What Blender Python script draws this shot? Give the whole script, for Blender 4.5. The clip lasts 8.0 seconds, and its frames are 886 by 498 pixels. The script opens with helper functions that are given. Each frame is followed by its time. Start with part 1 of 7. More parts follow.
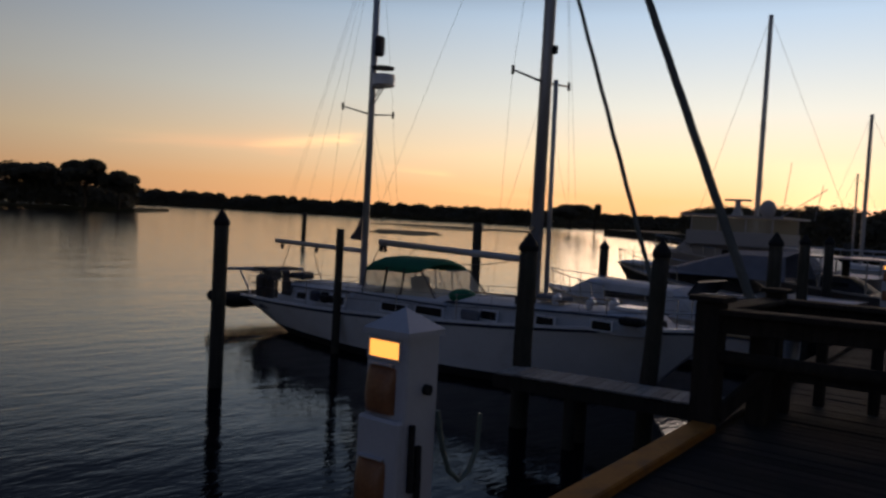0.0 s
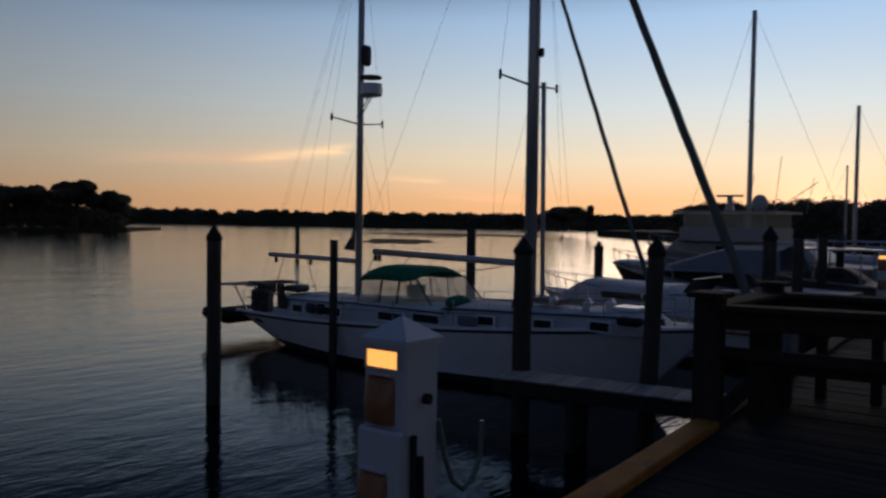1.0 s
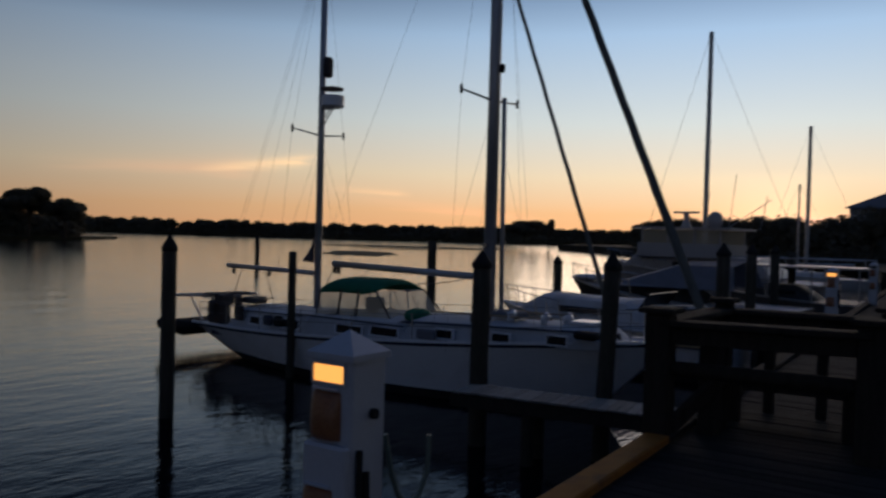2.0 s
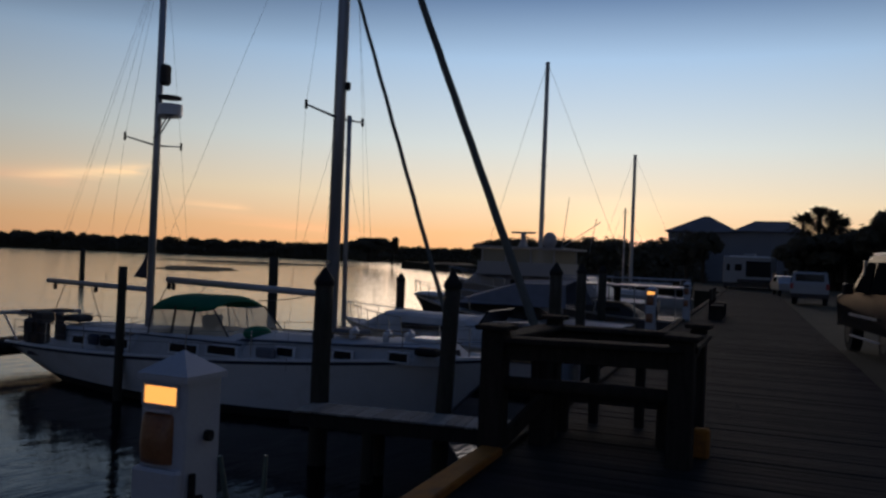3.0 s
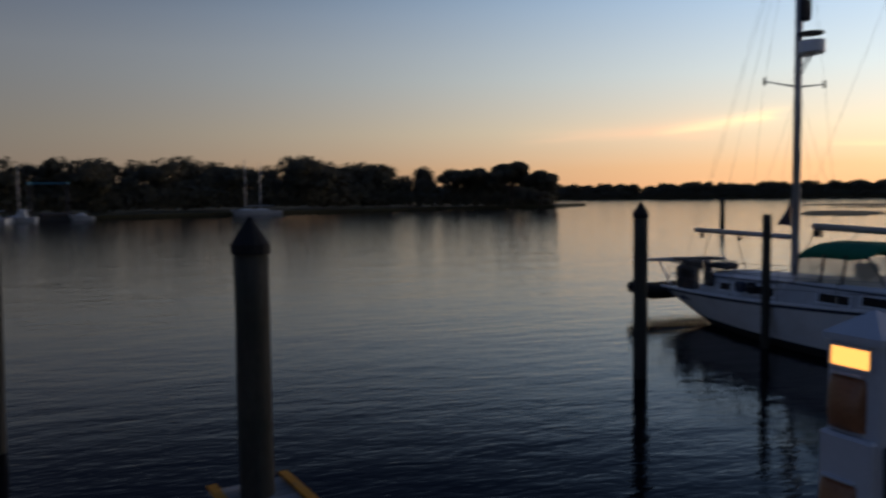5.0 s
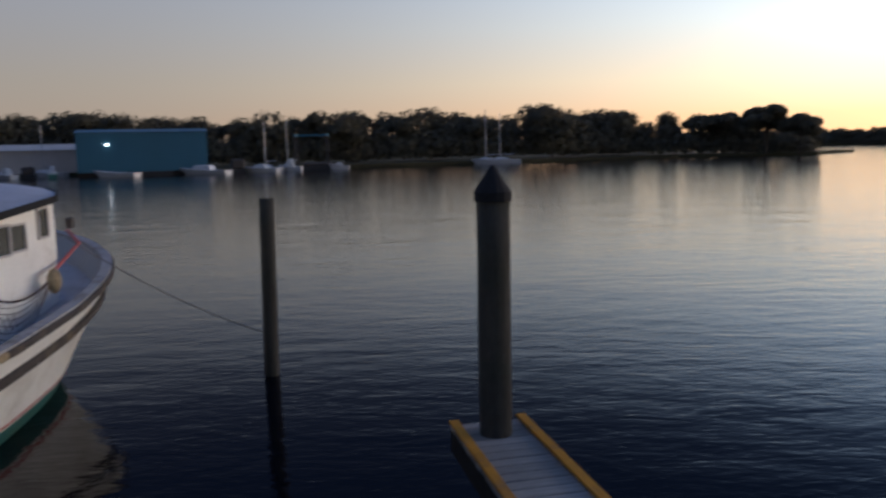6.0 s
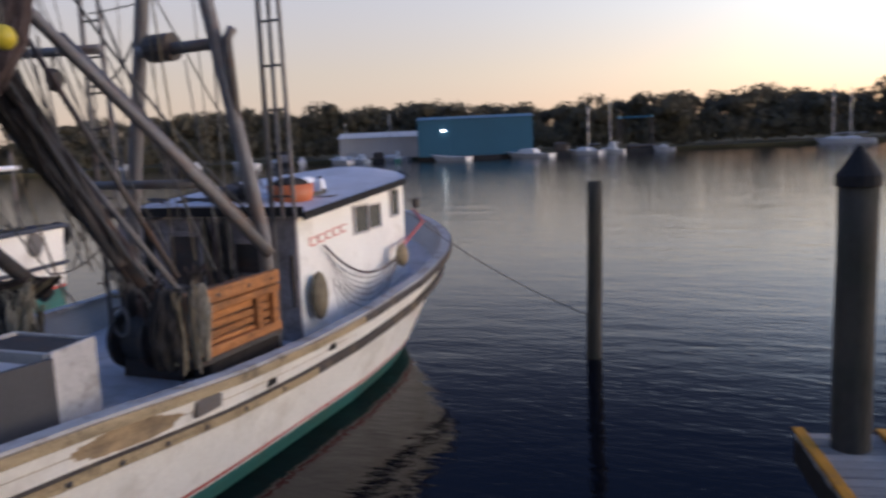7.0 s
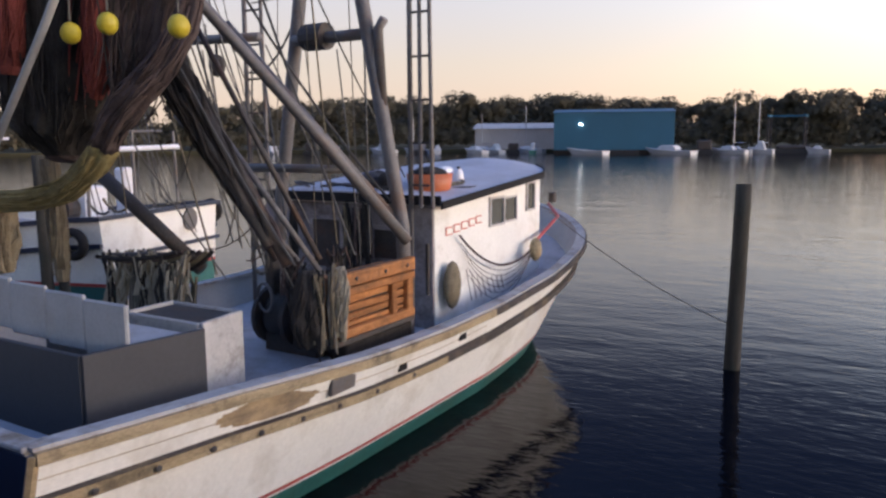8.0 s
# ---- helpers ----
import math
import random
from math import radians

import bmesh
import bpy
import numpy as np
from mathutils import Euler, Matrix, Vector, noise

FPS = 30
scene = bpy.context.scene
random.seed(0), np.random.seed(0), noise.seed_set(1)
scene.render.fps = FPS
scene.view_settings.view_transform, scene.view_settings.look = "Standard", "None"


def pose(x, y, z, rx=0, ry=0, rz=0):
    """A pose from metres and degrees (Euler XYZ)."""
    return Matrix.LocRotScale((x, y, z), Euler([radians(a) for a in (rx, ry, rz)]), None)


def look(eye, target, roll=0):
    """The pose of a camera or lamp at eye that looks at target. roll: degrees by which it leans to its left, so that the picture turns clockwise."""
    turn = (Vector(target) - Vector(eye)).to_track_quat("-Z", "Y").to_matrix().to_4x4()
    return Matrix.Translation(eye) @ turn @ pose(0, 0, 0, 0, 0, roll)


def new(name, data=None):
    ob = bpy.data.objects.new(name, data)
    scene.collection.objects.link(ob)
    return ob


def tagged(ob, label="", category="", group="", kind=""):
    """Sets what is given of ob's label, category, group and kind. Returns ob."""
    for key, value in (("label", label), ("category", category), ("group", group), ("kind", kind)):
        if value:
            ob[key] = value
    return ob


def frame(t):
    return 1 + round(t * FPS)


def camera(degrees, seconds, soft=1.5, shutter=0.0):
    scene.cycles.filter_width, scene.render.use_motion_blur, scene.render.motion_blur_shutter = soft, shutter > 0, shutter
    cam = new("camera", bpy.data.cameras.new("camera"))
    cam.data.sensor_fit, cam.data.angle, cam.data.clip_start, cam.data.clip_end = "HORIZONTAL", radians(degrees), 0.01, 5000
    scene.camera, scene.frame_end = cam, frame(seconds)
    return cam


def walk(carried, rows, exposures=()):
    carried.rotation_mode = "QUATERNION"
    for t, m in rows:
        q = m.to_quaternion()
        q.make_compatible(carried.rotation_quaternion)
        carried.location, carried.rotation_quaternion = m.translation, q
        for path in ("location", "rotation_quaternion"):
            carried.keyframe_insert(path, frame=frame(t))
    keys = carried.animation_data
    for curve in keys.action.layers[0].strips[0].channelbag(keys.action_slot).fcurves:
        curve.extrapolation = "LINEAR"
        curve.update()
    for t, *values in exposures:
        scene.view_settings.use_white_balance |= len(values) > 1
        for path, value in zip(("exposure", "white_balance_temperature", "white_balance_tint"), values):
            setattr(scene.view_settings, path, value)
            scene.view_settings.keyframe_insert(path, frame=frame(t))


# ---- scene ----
cam = camera(59.2, 8.0, soft=2.5, shutter=0.35)
# seconds, eye, (heading clockwise from +Y, pitch, roll)
PATH = [
    (0.0, (0.057, -0.057, 3.578), (49.60, -2.48, 3.15)),
    (0.5, (0.100, -0.024, 3.570), (52.03, -2.22, 1.49)),
    (1.0, (0.095, -0.024, 3.570), (50.00, -1.94, 0.91)),
    (1.2, (0.098, -0.023, 3.566), (48.76, -1.92, 0.88)),
    (2.3, (0.125, -0.109, 3.591), (57.90, -0.48, 2.04)),
    (2.5, (0.091, -0.129, 3.597), (62.08, -0.40, 2.42)),
    (3.0, (0.064, -0.127, 3.595), (64.14, 0.68, 2.36)),
    (3.5, (0.035, -0.133, 3.599), (63.90, 0.95, 2.32)),
    (3.8, (0.008, -0.055, 3.597), (58.10, -0.30, 2.40)),
    (4.0, (-0.007, -0.022, 3.589), (51.60, -1.79, 2.44)),
    (4.2, (-0.009, -0.010, 3.595), (44.00, -2.59, 1.82)),
    (5.3, (0.038, 0.070, 3.616), (13.54, -4.67, -1.43)),
    (5.5, (0.039, 0.078, 3.617), (10.23, -5.82, -1.73)),
    (6.0, (0.006, 0.086, 3.609), (2.33, -7.33, -1.32)),
    (6.5, (-0.037, 0.120, 3.614), (-8.63, -8.94, -2.98)),
    (7.0, (-0.126, 0.136, 3.612), (-20.99, -7.83, -2.40)),
    (7.5, (-0.196, 0.132, 3.626), (-30.33, -7.29, -1.85)),
    (8.0, (-0.214, 0.136, 3.641), (-30.52, -8.27, -0.38)),
]
EXPOSURES = [(0.0, 0.38, 7500, 11), (0.5, 0.3, 7200, 10), (1.0, 0.15, 6400, 8), (2.3, 0.1, 6500, 7), (3.5, 0.12, 6500, 7), (4.0, -0.02, 6500, 7), (4.2, 0.02, 6500, 7), (5.3, 1.0, 6400, 6), (5.5, 1.25, 6400, 6), (6.0, 1.7, 6500, 8), (6.5, 2.32, 6600, 9), (7.0, 2.6, 6750, 11), (7.5, 2.8, 6850, 11), (8.0, 2.92, 6850, 11)]
walk(cam, [(t, pose(*eye, 90 + p, 0, -h) @ pose(0, 0, 0, 0, 0, r)) for t, eye, (h, p, r) in PATH], EXPOSURES)

# ---------------------------------------------------------------- world
SUN_AZ = 76.0     # degrees clockwise from +Y
world = bpy.data.worlds.new("dusk")
scene.world = world
world.use_nodes = True
wn, wl = world.node_tree.nodes, world.node_tree.links
sky = wn.new("ShaderNodeTexSky")
sky.sky_type = "NISHITA"
sky.sun_disc = False
sky.sun_elevation = radians(0.8)
sky.sun_rotation = radians(SUN_AZ)
sky.air_density, sky.dust_density, sky.ozone_density = 1.0, 1.0, 2.0


def wmath(op, a, b=None):
    m = wn.new("ShaderNodeMath")
    m.operation = op
    for i, v in enumerate((a, b)):
        if v is None:
            continue
        if isinstance(v, (int, float)):
            m.inputs[i].default_value = v
        else:
            wl.new(v, m.inputs[i])
    return m.outputs[0]


def wramp(fac, stops):
    r = wn.new("ShaderNodeValToRGB")
    for i, (p, c) in enumerate(stops):
        e = r.color_ramp.elements[i] if i < 2 else r.color_ramp.elements.new(p)
        e.position, e.color = p, (*c, 1)
    wl.new(fac, r.inputs["Fac"])
    return r.outputs["Color"]


def wmix(fac, a, b, kind="MIX"):
    m = wn.new("ShaderNodeMix")
    m.data_type, m.blend_type = "RGBA", kind
    if isinstance(fac, (int, float)):
        m.inputs["Factor"].default_value = fac
    else:
        wl.new(fac, m.inputs["Factor"])
    wl.new(a, m.inputs["A"])
    if isinstance(b, tuple):
        m.inputs["B"].default_value = b
    else:
        wl.new(b, m.inputs["B"])
    return m.outputs["Result"]


# afterglow: warm low down towards the sunset, lavender grey away from it, blue above
wtc = wn.new("ShaderNodeTexCoord")
wsep = wn.new("ShaderNodeSeparateXYZ")
wl.new(wtc.outputs["Generated"], wsep.inputs[0])
wx, wy, wz = wsep.outputs
height = wmath("SQRT", wmath("MAXIMUM", wz, 0.0))
flat = wmath("SQRT", wmath("ADD", wmath("MULTIPLY", wx, wx), wmath("MULTIPLY", wy, wy)))
toward = wmath("DIVIDE", wmath("ADD", wmath("MULTIPLY", wx, math.sin(radians(SUN_AZ))), wmath("MULTIPLY", wy, math.cos(radians(SUN_AZ)))), flat)
glow = wmath("POWER", wmath("MULTIPLY", wmath("ADD", toward, 1.0), 0.5), 4.5)
narrow = wn.new("ShaderNodeMapRange")
narrow.inputs["From Min"].default_value, narrow.inputs["From Max"].default_value = 0.49, 0.6
narrow.inputs["To Min"].default_value, narrow.inputs["To Max"].default_value = 1.0, 2.2
wl.new(height, narrow.inputs["Value"])
glow = wmath("POWER", glow, narrow.outputs["Result"])
west = wramp(height, [(0.0, (0.97, 0.42, 0.17)), (1.0, (0.03, 0.06, 0.16)), (0.18, (0.95, 0.54, 0.27)), (0.28, (0.88, 0.70, 0.49)), (0.38, (0.65, 0.69, 0.69)), (0.50, (0.38, 0.53, 0.74)), (0.57, (0.12, 0.20, 0.36)), (0.64, (0.024, 0.05, 0.115)), (0.78, (0.022, 0.045, 0.12))])
east = wramp(height, [(0.0, (0.104, 0.082, 0.066)), (1.0, (0.03, 0.052, 0.115)), (0.18, (0.107, 0.088, 0.075)), (0.30, (0.100, 0.090, 0.084)), (0.42, (0.089, 0.090, 0.103)), (0.47, (0.066, 0.071, 0.092)), (0.53, (0.020, 0.024, 0.042)), (0.64, (0.007, 0.012, 0.032)), (0.85, (0.020, 0.036, 0.085))])
# blue-grey shadow of the earth opposite the sunset
away = wramp(height, [(0.0, (0.12, 0.14, 0.20)), (1.0, (0.03, 0.052, 0.12)), (0.3, (0.14, 0.17, 0.25)), (0.5, (0.08, 0.11, 0.19)), (0.7, (0.02, 0.035, 0.08))])
turned = wn.new("ShaderNodeMapRange")
turned.interpolation_type = "SMOOTHSTEP"
turned.inputs["From Min"].default_value, turned.inputs["From Max"].default_value = -0.78, -0.96
wl.new(toward, turned.inputs["Value"])
east = wmix(turned.outputs["Result"], east, away)
dusk = wmix(glow, east, west)
# thin streaks of cloud low over the far bank
cmap = wn.new("ShaderNodeMapping")
cmap.inputs["Scale"].default_value = (2.2, 2.2, 26.0)
cmap.inputs["Rotation"].default_value = (0.05, 0.03, 0)
wl.new(wtc.outputs["Generated"], cmap.inputs["Vector"])
cn = wn.new("ShaderNodeTexNoise")
cn.inputs["Scale"].default_value, cn.inputs["Detail"].default_value, cn.inputs["Distortion"].default_value = 1.7, 6, 0.3
wl.new(cmap.outputs["Vector"], cn.inputs["Vector"])
cr = wn.new("ShaderNodeMapRange")
cr.inputs["From Min"].default_value, cr.inputs["From Max"].default_value, cr.inputs["To Max"].default_value = 0.46, 0.64, 0.5
wl.new(cn.outputs["Fac"], cr.inputs["Value"])
bearing = wmath("ARCTAN2", wx, wy)
rise = wmath("DIVIDE", wz, flat)
wobble = wmath("MULTIPLY", wmath("SUBTRACT", cn.outputs["Fac"], 0.5), 0.03)


def wisp(under, az0, az1, e0, e1, thick, tint, amount):
    """A streak of cloud between two bearings, at two heights over the horizon (degrees)."""
    u = wmath("DIVIDE", wmath("SUBTRACT", bearing, radians(az0)), radians(az1 - az0))
    line = wmath("ADD", wmath("MULTIPLY", u, math.tan(radians(e1)) - math.tan(radians(e0))), math.tan(radians(e0)))
    d = wmath("DIVIDE", wmath("ADD", wmath("SUBTRACT", rise, line), wobble), thick)
    core = wmath("DIVIDE", 1.0, wmath("ADD", 1.0, wmath("POWER", wmath("ABSOLUTE", d), 2.6)))
    ends = wramp(u, [(0.0, (0, 0, 0)), (1.0, (0, 0, 0)), (0.35, (0.55, 0.55, 0.55)), (0.8, (1, 1, 1))])
    grain = wmath("ADD", wmath("MULTIPLY", cr.outputs["Result"], 1.2), 0.4)
    return wmix(wmath("MULTIPLY", wmath("MULTIPLY", wmath("MULTIPLY", core, ends), grain), amount), under, tint)


cloudy = wisp(dusk, 24, 41, 4.0, 4.6, 0.011, (0.80, 0.44, 0.27, 1), 0.55)
cloudy = wisp(cloudy, 34.5, 44.2, 4.3, 5.5, 0.005, (1.1, 0.72, 0.40, 1), 0.95)
cloudy = wisp(cloudy, 44.5, 50.5, 3.3, 2.9, 0.0035, (1.1, 0.66, 0.36, 1), 0.75)
cloudy = wisp(cloudy, 45, 60, 2.5, 1.5, 0.005, (1.1, 0.55, 0.30, 1), 0.65)
cloudy = wisp(cloudy, 64, 86, 1.3, 2.1, 0.006, (1.3, 0.60, 0.42, 1), 0.9)
# the bright spot where the sun went down
spot = wmath("MULTIPLY", wmath("POWER", wmath("MAXIMUM", toward, 0.0), 420.0), wramp(height, [(0.0, (1, 1, 1)), (1.0, (0, 0, 0)), (0.12, (1, 1, 1)), (0.19, (0.6, 0.6, 0.6)), (0.3, (0, 0, 0))]))
bright = wmix(spot, cloudy, (0.45, 0.35, 0.24, 1), "ADD")
total = wmix(0.006, bright, sky.outputs["Color"], "ADD")
wl.new(total, wn["Background"].inputs["Color"])
wn["Background"].inputs["Strength"].default_value = 1.0

# the last warm light from the west
sun = new("sun", bpy.data.lights.new("sun", "SUN"))
sun.data.energy, sun.data.angle, sun.data.color = 0.40, radians(36), (1.0, 0.74, 0.57)
sun.matrix_basis = look((0, 0, 0), (-math.sin(radians(SUN_AZ)), -math.cos(radians(SUN_AZ)), -0.13))

# ---------------------------------------------------------------- materials
def nodes_of(m):
    m.use_nodes = True
    return m.node_tree.nodes, m.node_tree.links, m.node_tree.nodes["Principled BSDF"]


def mat(name, color, rough=0.6, metal=0.0, var=0.25, scale=3.0, fine=40.0, bump=0.15, dirt=None, dirt_amount=0.35, stretch=(1, 1, 1), each=0.0, emit=None, spec=0.5):
    """Two scales of noise on the colour, fine relief, and stains of a second colour."""
    m = bpy.data.materials.new(name)
    n, l, b = nodes_of(m)
    tc = n.new("ShaderNodeTexCoord")
    mp = n.new("ShaderNodeMapping")
    mp.inputs["Scale"].default_value = stretch
    l.new(tc.outputs["Object"], mp.inputs["Vector"])
    big = n.new("ShaderNodeTexNoise")
    big.inputs["Scale"].default_value, big.inputs["Detail"].default_value = scale, 5
    small = n.new("ShaderNodeTexNoise")
    small.inputs["Scale"].default_value, small.inputs["Detail"].default_value = fine, 4
    for t in (big, small):
        l.new(mp.outputs["Vector"], t.inputs["Vector"])
    add = n.new("ShaderNodeMath")
    add.operation = "ADD"
    l.new(big.outputs["Fac"], add.inputs[0])
    l.new(small.outputs["Fac"], add.inputs[1])
    mr = n.new("ShaderNodeMapRange")
    mr.inputs["From Min"].default_value, mr.inputs["From Max"].default_value = 0.6, 1.4
    mr.inputs["To Min"].default_value, mr.inputs["To Max"].default_value = 1 - var, 1 + var
    l.new(add.outputs[0], mr.inputs["Value"])
    value = mr.outputs["Result"]
    if each:
        oi = n.new("ShaderNodeObjectInfo")
        er = n.new("ShaderNodeMapRange")
        er.inputs["To Min"].default_value, er.inputs["To Max"].default_value = 1 - each, 1 + each
        l.new(oi.outputs["Random"], er.inputs["Value"])
        mul = n.new("ShaderNodeMath")
        mul.operation = "MULTIPLY"
        l.new(value, mul.inputs[0])
        l.new(er.outputs["Result"], mul.inputs[1])
        value = mul.outputs[0]
    vm = n.new("ShaderNodeVectorMath")
    vm.operation = "SCALE"
    vm.inputs[0].default_value = color
    l.new(value, vm.inputs["Scale"])
    out = vm.outputs["Vector"]
    if dirt:
        dn = n.new("ShaderNodeTexNoise")
        dn.inputs["Scale"].default_value, dn.inputs["Detail"].default_value, dn.inputs["Roughness"].default_value = scale * 0.7, 8, 0.7
        l.new(tc.outputs["Object"], dn.inputs["Vector"])
        dr = n.new("ShaderNodeMapRange")
        dr.inputs["From Min"].default_value, dr.inputs["From Max"].default_value = 0.5, 0.72
        dr.inputs["To Max"].default_value = dirt_amount * 2
        l.new(dn.outputs["Fac"], dr.inputs["Value"])
        mx = n.new("ShaderNodeMix")
        mx.data_type = "RGBA"
        mx.inputs["B"].default_value = (*dirt, 1)
        l.new(dr.outputs["Result"], mx.inputs["Factor"])
        l.new(out, mx.inputs["A"])
        out = mx.outputs["Result"]
    l.new(out, b.inputs["Base Color"])
    b.inputs["Roughness"].default_value, b.inputs["Metallic"].default_value = rough, metal
    b.inputs["Specular IOR Level"].default_value = 0.2 if rough >= 0.75 else spec
    if bump:
        bp = n.new("ShaderNodeBump")
        bp.inputs["Strength"].default_value, bp.inputs["Distance"].default_value = bump, 0.02
        l.new(small.outputs["Fac"], bp.inputs["Height"])
        l.new(bp.outputs["Normal"], b.inputs["Normal"])
    if emit:
        b.inputs["Emission Color"].default_value, b.inputs["Emission Strength"].default_value = (*emit[0], 1), emit[1]
    return m


def glass_mat(name, color, rough=0.05, trans=0.0, alpha=1.0):
    m = bpy.data.materials.new(name)
    n, l, b = nodes_of(m)
    b.inputs["Base Color"].default_value = (*color, 1)
    b.inputs["Roughness"].default_value = rough
    b.inputs["Transmission Weight"].default_value = trans
    b.inputs["Alpha"].default_value = alpha
    return m


def water_mat():
    m = bpy.data.materials.new("river_water")
    n, l, b = nodes_of(m)
    b.inputs["Base Color"].default_value = (0.002, 0.003, 0.006, 1)
    b.inputs["IOR"].default_value = 1.22
    tc = n.new("ShaderNodeTexCoord")
    far = n.new("ShaderNodeVectorMath")
    far.operation = "LENGTH"
    l.new(tc.outputs["Object"], far.inputs[0])
    patch = n.new("ShaderNodeTexNoise")
    patch.inputs["Scale"].default_value, patch.inputs["Detail"].default_value = 0.03, 2
    l.new(tc.outputs["Object"], patch.inputs["Vector"])
    shift = n.new("ShaderNodeMath")
    shift.operation = "MULTIPLY_ADD"
    shift.inputs[1].default_value = 30.0
    l.new(patch.outputs["Fac"], shift.inputs[0])
    l.new(far.outputs["Value"], shift.inputs[2])
    ruffle = n.new("ShaderNodeMapRange")
    ruffle.interpolation_type = "SMOOTHSTEP"
    ruffle.inputs["From Min"].default_value, ruffle.inputs["From Max"].default_value = 18.0, 60.0
    l.new(shift.outputs[0], ruffle.inputs["Value"])

    def spread(calm, rough):
        m_ = n.new("ShaderNodeMapRange")
        m_.inputs["To Min"].default_value, m_.inputs["To Max"].default_value = calm, rough
        l.new(ruffle.outputs["Result"], m_.inputs["Value"])
        return m_.outputs["Result"]
    l.new(spread(0.06, 0.10), b.inputs["Roughness"])
    mp = n.new("ShaderNodeMapping")
    mp.inputs["Rotation"].default_value = (0, 0, radians(35))
    mp.inputs["Scale"].default_value = (0.55, 1.3, 1)
    l.new(tc.outputs["Object"], mp.inputs["Vector"])
    prev = None
    for scale, dist, calm, rough in ((0.28, 0.10, 0.22, 0.36), (1.5, 0.038, 0.32, 0.48), (7.0, 0.009, 0.55, 0.65)):
        t = n.new("ShaderNodeTexNoise")
        t.inputs["Scale"].default_value, t.inputs["Detail"].default_value, t.inputs["Distortion"].default_value = scale, 2.5, 0.4
        l.new(mp.outputs["Vector"], t.inputs["Vector"])
        bp = n.new("ShaderNodeBump")
        bp.inputs["Distance"].default_value = dist
        l.new(spread(calm, rough), bp.inputs["Strength"])
        l.new(t.outputs["Fac"], bp.inputs["Height"])
        if prev:
            l.new(prev, bp.inputs["Normal"])
        prev = bp.outputs["Normal"]
    l.new(prev, b.inputs["Normal"])
    return m


W_WATER = water_mat()
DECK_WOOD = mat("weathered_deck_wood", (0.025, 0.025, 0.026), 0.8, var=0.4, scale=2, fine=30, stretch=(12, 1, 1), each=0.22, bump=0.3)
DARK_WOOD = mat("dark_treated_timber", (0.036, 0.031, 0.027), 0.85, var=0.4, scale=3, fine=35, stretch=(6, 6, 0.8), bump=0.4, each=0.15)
PILE_WOOD = mat("tarred_pile_wood", (0.06, 0.055, 0.045), 0.85, var=0.45, scale=2, fine=25, stretch=(5, 5, 0.5), bump=0.5, dirt=(0.03, 0.045, 0.03), each=0.15)
YELLOW = mat("worn_yellow_paint", (0.56, 0.23, 0.025), 0.8, var=0.25, scale=4, fine=50, dirt=(0.12, 0.1, 0.08), dirt_amount=0.3)
YELLOW_WORN = mat("rubbed_orange_edge_paint", (0.32, 0.125, 0.022), 0.85, var=0.3, scale=4, fine=50, dirt=(0.07, 0.055, 0.045), dirt_amount=0.35)
PED_WHITE = mat("pedestal_white_plastic", (0.45, 0.47, 0.52), 0.5, var=0.08, scale=3, fine=60, bump=0.05, dirt=(0.35, 0.35, 0.36), dirt_amount=0.15)
LAMP_GLOW = mat("lit_lamp_lens", (0.9, 0.6, 0.25), 0.3, var=0.05, bump=0, emit=((1.0, 0.42, 0.09), 1.15))
ORANGE_COVER = mat("amber_socket_cover", (0.26, 0.11, 0.05), 0.35, var=0.3, scale=12, fine=60)
BLACK_RUBBER = mat("black_rubber", (0.02, 0.02, 0.021), 0.8, var=0.3)
GEL_WHITE = mat("white_gelcoat", (0.78, 0.79, 0.82), 0.35, var=0.06, scale=1.2, fine=25, bump=0.03, dirt=(0.4, 0.38, 0.34), dirt_amount=0.15)
NONSKID = mat("grey_white_deck_coat", (0.5, 0.51, 0.53), 0.7, var=0.12, scale=1.5, fine=30, bump=0.1, dirt=(0.3, 0.29, 0.27), dirt_amount=0.3)
NAVY = mat("navy_stripe_paint", (0.02, 0.03, 0.06), 0.4, var=0.15, bump=0.03)
BOTTOM_DARK = mat("dark_antifouling", (0.02, 0.02, 0.022), 0.7, var=0.3)
TEAL = mat("teal_antifouling", (0.025, 0.14, 0.13), 0.6, var=0.3, scale=2, fine=20, dirt=(0.05, 0.1, 0.07))
RED_STRIPE = mat("red_boot_stripe", (0.42, 0.06, 0.05), 0.5, var=0.2)
ALU = mat("mast_aluminium", (0.42, 0.42, 0.43), 0.45, 0.6, var=0.1, scale=2, fine=20, bump=0.05)
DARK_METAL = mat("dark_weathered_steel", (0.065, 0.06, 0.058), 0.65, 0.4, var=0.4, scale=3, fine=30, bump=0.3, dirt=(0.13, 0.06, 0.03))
GREY_STEEL = mat("grey_painted_steel", (0.15, 0.145, 0.145), 0.6, 0.2, var=0.25, scale=3, fine=30, bump=0.2, dirt=(0.16, 0.09, 0.05), dirt_amount=0.4)
CHROME = mat("polished_stainless", (0.5, 0.5, 0.5), 0.25, 0.9, var=0.1, bump=0)
WIRE = mat("rigging_wire", (0.09, 0.09, 0.09), 0.5, 0.5, var=0.2, bump=0)
GREEN_CANVAS = mat("green_canvas", (0.02, 0.16, 0.09), 0.85, var=0.2, scale=4, fine=80, bump=0.2)
# white boat paint darkened and warmed to hold the backlit yacht's shade
YACHT_PAINT = mat("shaded_white_boat_paint", (0.4, 0.37, 0.36), 0.45, var=0.1, scale=1.0, fine=12, bump=0.04)
BLUE_CANVAS = mat("grey_blue_canvas", (0.17, 0.175, 0.2), 0.85, var=0.15, scale=3, fine=60, bump=0.2)
